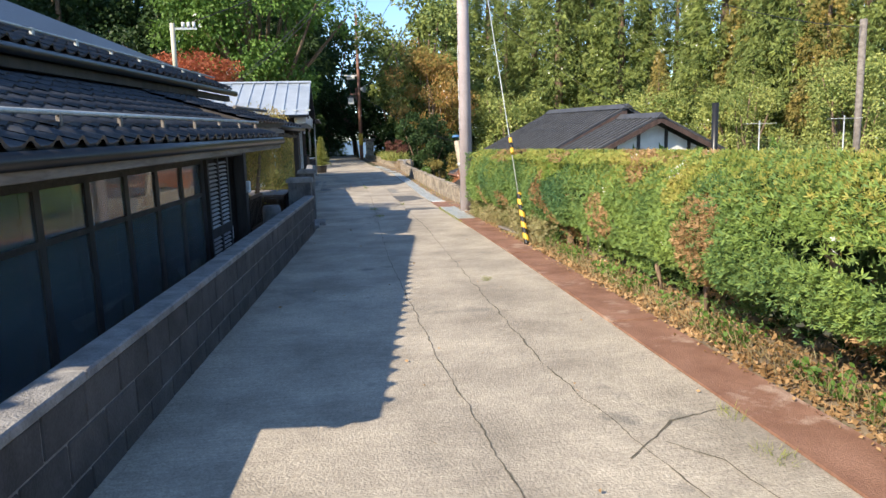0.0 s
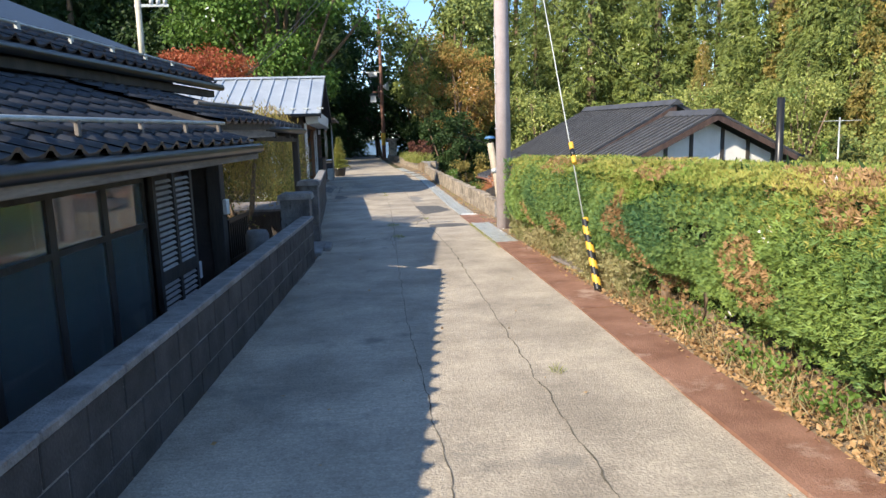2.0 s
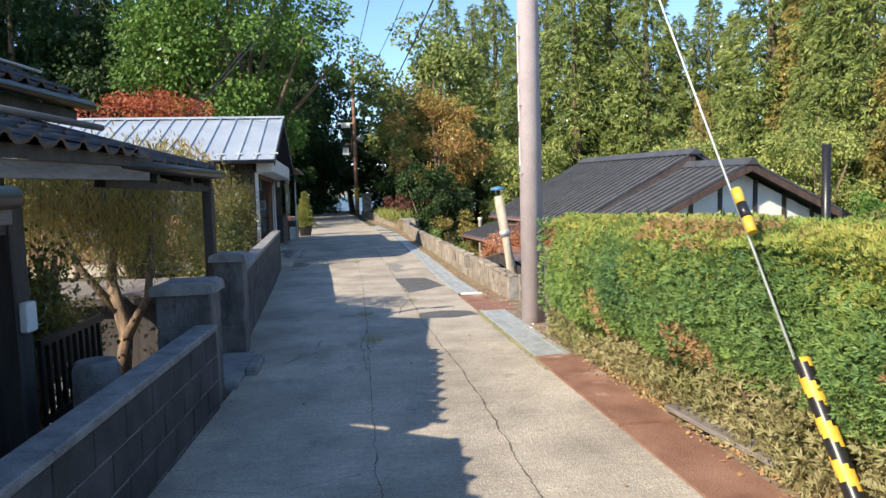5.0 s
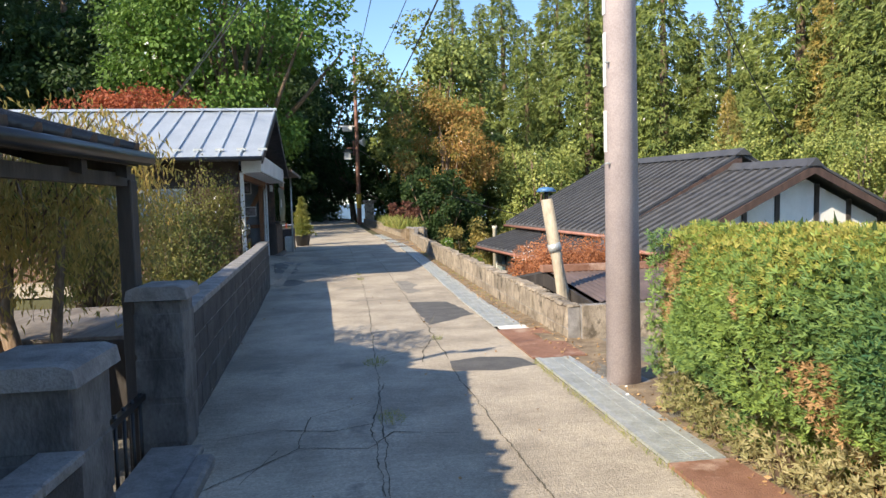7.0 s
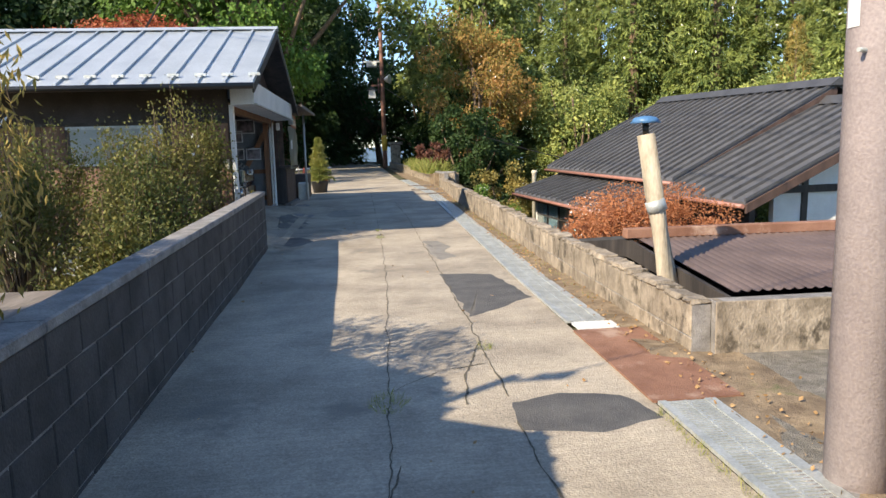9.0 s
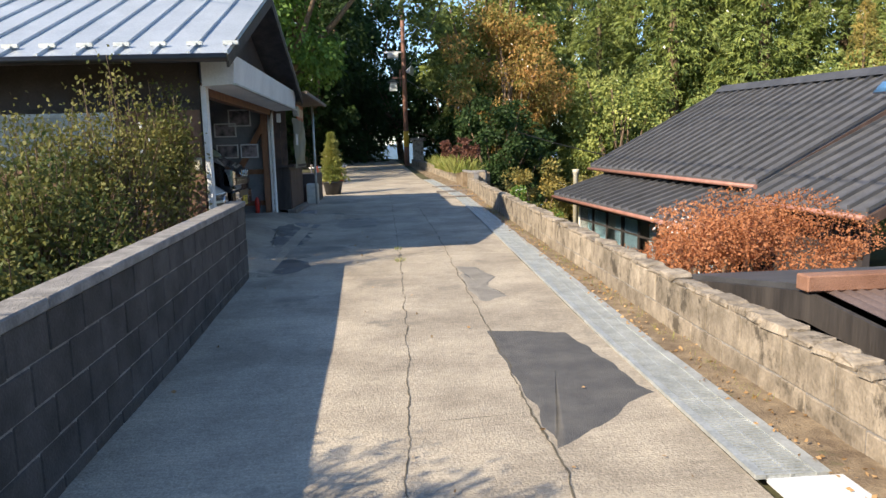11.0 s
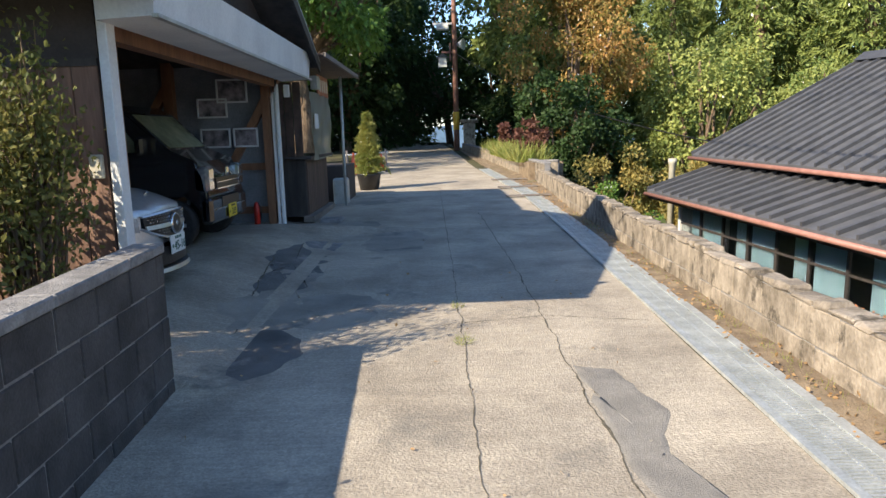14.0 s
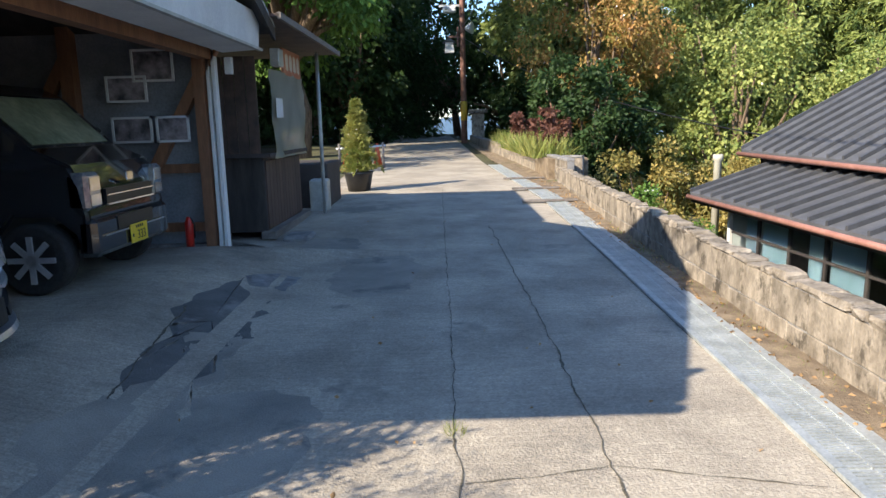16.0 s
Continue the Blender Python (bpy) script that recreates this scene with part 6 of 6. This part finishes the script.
for i in range(38000):
    y, x = rng.uniform(Y0, Y1), rng.uniform(0.12, 1.5)
    z = TOP + 0.035 * noise.noise((x * 1.5, y * 1.2, 0)) + 0.03 * noise.noise((x * 5, y * 5, 0)) - rng.uniform(0, 0.05) - max(0, 0.3 - x) * 0.35
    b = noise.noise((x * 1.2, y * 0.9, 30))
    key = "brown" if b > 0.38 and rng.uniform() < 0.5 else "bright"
    sets[key][0].append((x, y, z))
    sets[key][1].append((-0.15, 0, 1))
for i in range(5000):
    z, x = rng.uniform(0.3, TOP), rng.uniform(0.05, 1.5)
    sets["green"][0].append((x, Y1 + 0.08 * noise.noise((x, z, 3)) - abs(rng.normal(0, 0.05)), z))
    sets["green"][1].append((0, 0.8, 0.4))
# Dark inner leaves block the view through and paint the hollows' shade.
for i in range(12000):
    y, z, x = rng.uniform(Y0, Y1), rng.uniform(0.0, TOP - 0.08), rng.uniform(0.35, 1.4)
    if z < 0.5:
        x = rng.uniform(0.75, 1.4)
    sets["inner_shade"][0].append((x, y, z))
    sets["inner_shade"][1].append((-0.5, 0, 0.3))
for key, mat, size in (("green", HEDGELEAF, 0.042), ("bright", HEDGETOP, 0.036), ("brown", DEADSPRAY, 0.038), ("inner_shade", DARKLEAF, 0.16)):
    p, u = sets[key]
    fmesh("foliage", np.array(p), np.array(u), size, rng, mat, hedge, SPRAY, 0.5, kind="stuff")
ty = Y0 + 0.2
while ty < Y1 - 0.7:
    x0 = 0.42 + rng.uniform(-0.1, 0.1)
    k = rng.uniform(0.5, 0.95)
    tr = bmesh.new()
    tube([(x0, ty, -0.15), (x0 + rng.uniform(-0.12, 0.12), ty + rng.uniform(-0.16, 0.16), 0.35), (x0 + rng.uniform(-0.1, 0.1), ty + rng.uniform(-0.12, 0.12), 0.8), (x0 + 0.1, ty, 1.2)], [0.075 * k, 0.055 * k, 0.04 * k, 0.012], 9, bm=tr)
    for s in (-1, 1, 1):
        tube([(x0, ty, 0.3 + rng.uniform(0, 0.15)), (x0 + 0.02, ty + s * 0.16, 0.6), (x0 + 0.05 + rng.uniform(0, 0.2), ty + s * 0.3, 0.95)], [0.035 * k, 0.025 * k, 0.008], 7, bm=tr)
    for v in tr.verts:
        v.co += Vector((noise.noise(v.co * 9), noise.noise(v.co * 9 + Vector((5, 0, 0))), 0)) * 0.03
    part("trunk", tr, BRIGHTBARK, hedge)
    ty += rng.uniform(0.7, 1.5)
tagged(mesh("cut_stump", tube([(2.80, 13.75, -0.1), (2.83, 13.78, 0.40), (2.79, 13.74, 0.72), (2.81, 13.73, 0.88)], [0.06, 0.05, 0.055, 0.015], 10), BRIGHTBARK), "sawn bare stump standing before the hedge", "stump")

# dry weeds and grass at the hedge's foot
pts, ups = [], []
for i in range(5200):
    y = rng.uniform(-2, 14.6)
    x = drain_at(y) + 0.45 + abs(rng.normal(0, 0.22))
    pts.append((x, y, 0.0 + rng.uniform(0, 0.12)))
    ups.append((rng.normal(-0.2, 0.3), rng.normal(0, 0.3), 1))
tagged(fmesh("dry_weeds", np.array(pts), np.array(ups), 0.10, rng, DRYGRASS, None, BLADE, 0.45), "dry straw-coloured weeds under the hedge", "weeds", kind="stuff")
pts, ups = [], []
for i in range(11000):
    y = rng.uniform(9.5, 15.3)
    c = 0.55 + 0.45 * math.sin(y * 2.1)
    z = rng.uniform(0, 0.78) * (0.65 + 0.35 * c)
    pts.append((2.72 + 0.25 * rng.uniform() + 0.1 * z + 0.08 * noise.noise((0, y * 3, z * 3)), y, z))
    ups.append((-0.5, rng.normal(0, 0.5), 0.8))
tagged(fmesh("dry_shrub", np.array(pts), np.array(ups), 0.05, rng, DRYSHRUB, None, SPRAY, 0.8), "straggling dry shrub at the foot of the hedge", "shrub", kind="stuff")
pts, ups = [], []
for i in range(3400):
    y = rng.uniform(0.5, 9.5)
    if noise.noise((1, y * 1.6, 0)) < -0.05:
        continue
    x = drain_at(y) + 0.5 + abs(rng.normal(0, 0.14))
    pts.append((x, y, rng.uniform(0, 0.18)))
    ups.append((-0.4, 0, 0.8))
tagged(fmesh("ground_weeds", np.array(pts), np.array(ups), 0.042, rng, GREENLEAF, None, LEAF, 0.8), "small green weeds along the verge", "weeds", kind="stuff")
pts, ups = [], []
for (cx, cy, r, k) in ((2.95, 9.35, 0.16, 420), (2.05, 3.4, 0.07, 50), (1.98, 2.9, 0.08, 60), (0.75, 15.4, 0.1, 120), (0.72, 17.4, 0.12, 160), (0.78, 25.6, 0.07, 90), (0.76, 26.6, 0.05, 60), (1.55, 7.6, 0.05, 60), (1.5, 18.5, 0.06, 60)):
    for i in range(k):
        a, d = rng.uniform(0, 6.283), r * math.sqrt(rng.uniform())
        pts.append((cx + d * math.cos(a), cy + d * math.sin(a) * 1.6, lane_z(cx, cy)))
        ups.append((math.cos(a) * 0.5, math.sin(a) * 0.5, 1))
for i in range(900):
    y = rng.uniform(20, 33)
    pts.append((2.88 + rng.normal(0, 0.04), y, ground_z(y) + 0.01))
    ups.append((rng.normal(0, 0.4), rng.normal(0, 0.4), 1))
for i in range(500):
    y = rng.uniform(13.6, 17)
    pts.append((drain_at(y) - 0.04 + rng.normal(0, 0.015), y, 0.0))
    ups.append((rng.normal(0, 0.4), rng.normal(0, 0.4), 1))
tagged(fmesh("grass_tufts", np.array(pts), np.array(ups), 0.05, rng, GRASSBLADE, None, BLADE, 0.3), "tufts of green and yellow grass in the cracks", "grass", kind="stuff")
pts, ups = [], []
for i in range(1900):
    y = rng.uniform(0, 40)
    x = drain_at(y) + 0.3 + abs(rng.normal(0, 0.25))
    pts.append((x, y, ground_z(y) + 0.03))
    ups.append((rng.normal(0, 1), rng.normal(0, 1), 0.15))
for i in range(120):
    y = rng.uniform(2, 34)
    pts.append((rng.uniform(-0.8, 2.2), y, ground_z(y) + 0.014))
    ups.append((rng.normal(0, 1), rng.normal(0, 1), 0.1))
tagged(fmesh("fallen_leaves", np.array(pts), np.array(ups), 0.032, rng, DEADSPRAY, None, LEAF, 0.3), "scattered brown fallen leaves", "leaves", kind="stuff")

pts, ups = [], []
for i in range(9000):
    y = rng.uniform(-1, 13.5)
    x = drain_at(y) + 0.42 + abs(rng.normal(0, 0.3))
    pts.append((x, y, 0.01 + rng.uniform(0, 0.10) * min(1, (x - drain_at(y) - 0.4) * 3)))
    ups.append((rng.normal(0, 1), rng.normal(0, 1), 0.3))
tagged(fmesh("leaf_litter", np.array(pts), np.array(ups), 0.045, rng, DEADSPRAY, None, LEAF, 0.5), "brown leaf litter and twigs under the hedge", "leaves", kind="stuff")
planks = tagged(empty("plank_stack", pose(2.92, 11.5, 0.05, 0, 0, 4)), "weathered grey planks lying by the striped guard", "planks")
for i in range(3):
    part("plank", boxes((-0.2 + i * 0.13, -0.08 + i * 0.13, -0.55 + 0.06 * i, 0.6 - 0.05 * i, 0.0, 0.035), bevel=0.004), GREYWOOD, planks)

# flowers and grass on the raised planter
pts, ups = [], []
for i in range(2600):
    y = rng.uniform(40, 52)
    pts.append((rng.uniform(2.75, 3.7) - (y - 40) * 0.02, y, 0.75))
    ups.append((rng.normal(0, 0.3), rng.normal(0, 0.3), 1))
tagged(fmesh("planter_grass", np.array(pts), np.array(ups), 0.5, rng, GRASSBLADE, None, BLADE, 0.3), "long green grass on the raised planter", "grass", kind="stuff")
for x, y, s in ((3.4, 41.0, 0.9), (3.1, 46, 0.8), (3.3, 43.5, 0.7)):
    settle(broadleaf("reddish_plant", 1.5 * s, 0.55 * s, int(y), REDDARK, "dark red garden plant on the planter", n=700, leaf=0.13, low=0.2, clumps=12), x, y, 0.75)


# ---- garden behind the wall ----
def weeping(x, y, z, h, r, seed):
    """A small weeping tree: crooked stems and long hanging twigs with narrow yellowing leaves."""
    rng = np.random.default_rng(seed)
    root = tagged(empty("weeping_tree", pose(x, y, z)), "small weeping tree with yellowing narrow leaves", "tree")
    st = bmesh.new()
    tube([(0, 0, -0.2), (0.08, 0.1, 0.6), (-0.05, 0.05, 1.3), (0.1, 0, h * 0.75)], [0.11, 0.09, 0.07, 0.04], 9, bm=st)
    tube([(0.05, 0.1, 0.5), (0.45, -0.2, 1.1), (0.6, -0.3, h * 0.7)], [0.07, 0.05, 0.03], 8, bm=st)
    tube([(0.0, 0.05, 0.9), (-0.5, 0.2, 1.5), (-0.8, 0.1, h * 0.75)], [0.06, 0.045, 0.02], 8, bm=st)
    part("trunk", st, BRIGHTBARK, root)
    tw = bmesh.new()
    pts, ups = [], []
    for i in range(150):
        a, d = rng.uniform(0, 6.283), r * math.sqrt(rng.uniform(0.03, 1))
        top = h * rng.uniform(0.72, 1.0) - 0.12 * d
        ex, ey = d * math.cos(a), d * math.sin(a)
        drop = rng.uniform(0.3, 1.15)
        path = [(ex * 0.25, ey * 0.25, top * 0.8), (ex * 0.75, ey * 0.75, top + 0.12), (ex, ey, top - 0.1), (ex * 1.08, ey * 1.08, top - drop)]
        if i % 2 == 0:
            tube(path, [0.012, 0.008, 0.005, 0.002], 4, bm=tw, caps=False)
        for k in range(105):
            t = rng.uniform(0, 1)
            seg = 0 if t < 0.15 else (1 if t < 0.35 else 2)
            w = rng.uniform()
            p0, p1 = np.array(path[seg]), np.array(path[seg + 1])
            pts.append(p0 + (p1 - p0) * w + rng.normal(0, 0.09, 3))
            ups.append((rng.normal(0, 0.3), rng.normal(0, 0.3), -1))
    part("branchwork", tw, BRIGHTBARK, root)
    fmesh("crown", np.array(pts), np.array(ups), 0.075, rng, YELLOWLEAF, root, NARROW, 0.35)
    return root


weeping(-2.45, 16.75, -0.6, 3.1, 1.25, 71)
weeping(-4.6, 20.5, -0.6, 3.3, 1.5, 72)


def shrub(x, y, z, h, r, seed, n, mat=None, label="twiggy dark green garden shrub with small leaves"):
    rng = np.random.default_rng(seed)
    root = tagged(empty("garden_shrub", pose(x, y, z)), label, "shrub")
    tw = bmesh.new()
    pts, ups = [], []
    for i in range(70):
        a, e = rng.uniform(0, 6.283), rng.uniform(0.25, 1)
        tip = np.array([r * math.cos(a) * e * rng.uniform(0.5, 1.1), r * math.sin(a) * e * rng.uniform(0.5, 1.1), h * (1.08 - 0.55 * e ** 2) * rng.uniform(0.7, 1.08)])
        mid = tip * 0.5 + np.array([0, 0, 0.15 * h]) + rng.normal(0, 0.06, 3)
        tube([(0, 0, -0.1), tuple(mid), tuple(tip)], [0.02, 0.011, 0.003], 4, bm=tw, caps=False)
        m = int(n * 2.3) // 70
        t = rng.uniform(0.3, 1.0, m)[:, None]
        pts.append(mid + (tip - mid) * t + rng.normal(0, 0.10, (m, 3)))
        ups.append(np.tile((tip - mid) * 0.6 + np.array([0, 0, 0.2]), (m, 1)))
    part("branchwork", tw, BARK, root)
    fmesh("crown", np.concatenate(pts), np.concatenate(ups), 0.046, rng, mat or SHRUBLEAF, root, LEAF, 0.8)
    return root


for i, (x, y, h, r, n) in enumerate(((-2.15, 22.2, 2.1, 0.95, 3200), (-2.7, 23.6, 2.5, 1.0, 2600), (-1.9, 20.6, 1.7, 0.8, 3000), (-3.6, 22.0, 2.3, 1.0, 3000), (-2.25, 24.0, 3.0, 0.75, 1900), (-4.2, 24.2, 2.6, 1.0, 2600), (-2.2, 13.6, 1.9, 0.7, 2600), (-3.0, 15.6, 1.5, 0.7, 2200))):
    shrub(x, y, -0.6, h, r, 80 + i, n)
shrub(-2.0, 24.95, -0.6, 2.9, 0.6, 97, 2600)
shrub(-2.1, 21.4, -0.6, 1.1, 0.9, 95, 3600, DARKLEAF, "low dark evergreen shrub behind the garden wall")
shrub(-2.0, 23.0, -0.6, 1.1, 0.9, 96, 3600, DARKLEAF, "low dark evergreen shrub behind the garden wall")
shed_roof = tagged(empty("garden_shelter", pose(-2.9, 18.0, 0)), "low garden shelter with grey sheet roof under the trees", "shelter")
part("sheet_roof", boxes((-2.0, 1.45, -0.9, 1.4, 0.42, 0.46), bevel=0.006), GREYWOOD, shed_roof)
part("roof_beam", boxes((-2.0, 1.45, -0.92, -0.84, 0.34, 0.42)), DARKWOOD, shed_roof)
for x, y in ((1.3, -0.8), (-1.8, -0.8), (1.3, 1.25), (-1.8, 1.25)):
    part("post", boxes((x - 0.04, x + 0.04, y - 0.04, y + 0.04, -0.6, 0.42)), DARKWOOD, shed_roof)
# Added dark board stands in for the deep shade under the roof.
part("shade_board", boxes((-1.9, 1.4, -0.74, -0.70, -0.6, 0.34)), DARKWOOD, shed_roof)
part("back_board", boxes((-1.9, 1.4, 1.28, 1.32, -0.6, 0.42)), DARKWOOD, shed_roof)


# ---- far end of the lane ----
def cone(x, y):
    z = ground_z(y)
    root = tagged(empty("traffic_cone", pose(x, y, z)), "orange traffic cone at the far roadside", "cone")
    part("base", boxes((-0.2, 0.2, -0.2, 0.2, 0, 0.04)), ORANGEPLASTIC, root)
    part("body", tube([(0, 0, 0.04), (0, 0, 0.7)], [0.14, 0.03], 12), ORANGEPLASTIC, root)


cone(-1.45, 45)
cone(-2.2, 43.5)
bar = tagged(empty("barrier", pose(-1.9, 44.2, 0.38)), "low barrier of posts and a white rail", "barrier")
for x in (-0.6, 0.7):
    part("post", tube([(x, 0, -0.1), (x, 0, 0.75)], 0.04, 8), GREYWOOD, bar)
part("rail", tube([(-0.7, 0, 0.6), (0.8, 0, 0.66)], 0.03, 8), WHITEPAINT, bar)
fg = tagged(empty("far_outbuilding", pose(-4.6, 70, 0.7)), "small grey concrete outbuilding under the trees", "building")
part("wall", boxes((-1.0, 1.0, 0, 2, -0.3, 2.1)), CAPSTONE, fg)
part("roof", boxes((-1.2, 1.2, -0.2, 2.2, 2.1, 2.25)), BLACKROOF, fg)
tagged(mesh("far_low_wall", boxes((-5.6, -3.8, 67.0, 67.4, 0.4, 1.5), bevel=0.03), OLDBLOCK), "low weathered wall at the lane's end", "wall")
# far hills across the valley, the haze painted into their blue
hv, hf = [], []
for i in range(81):
    x = -2400 + i * 60
    hv += [(x, 2600, -400), (x, 2600, 20 + 45 * noise.noise((i * 0.13, 0, 0)) + 18 * noise.noise((i * 0.5, 3, 0)))]
for i in range(80):
    hf.append((2 * i, 2 * i + 2, 2 * i + 3, 2 * i + 1))
tagged(raw("backdrop", hv, hf, HILLS), "hills across the valley, haze painted in as blue", "hills", kind="structure")
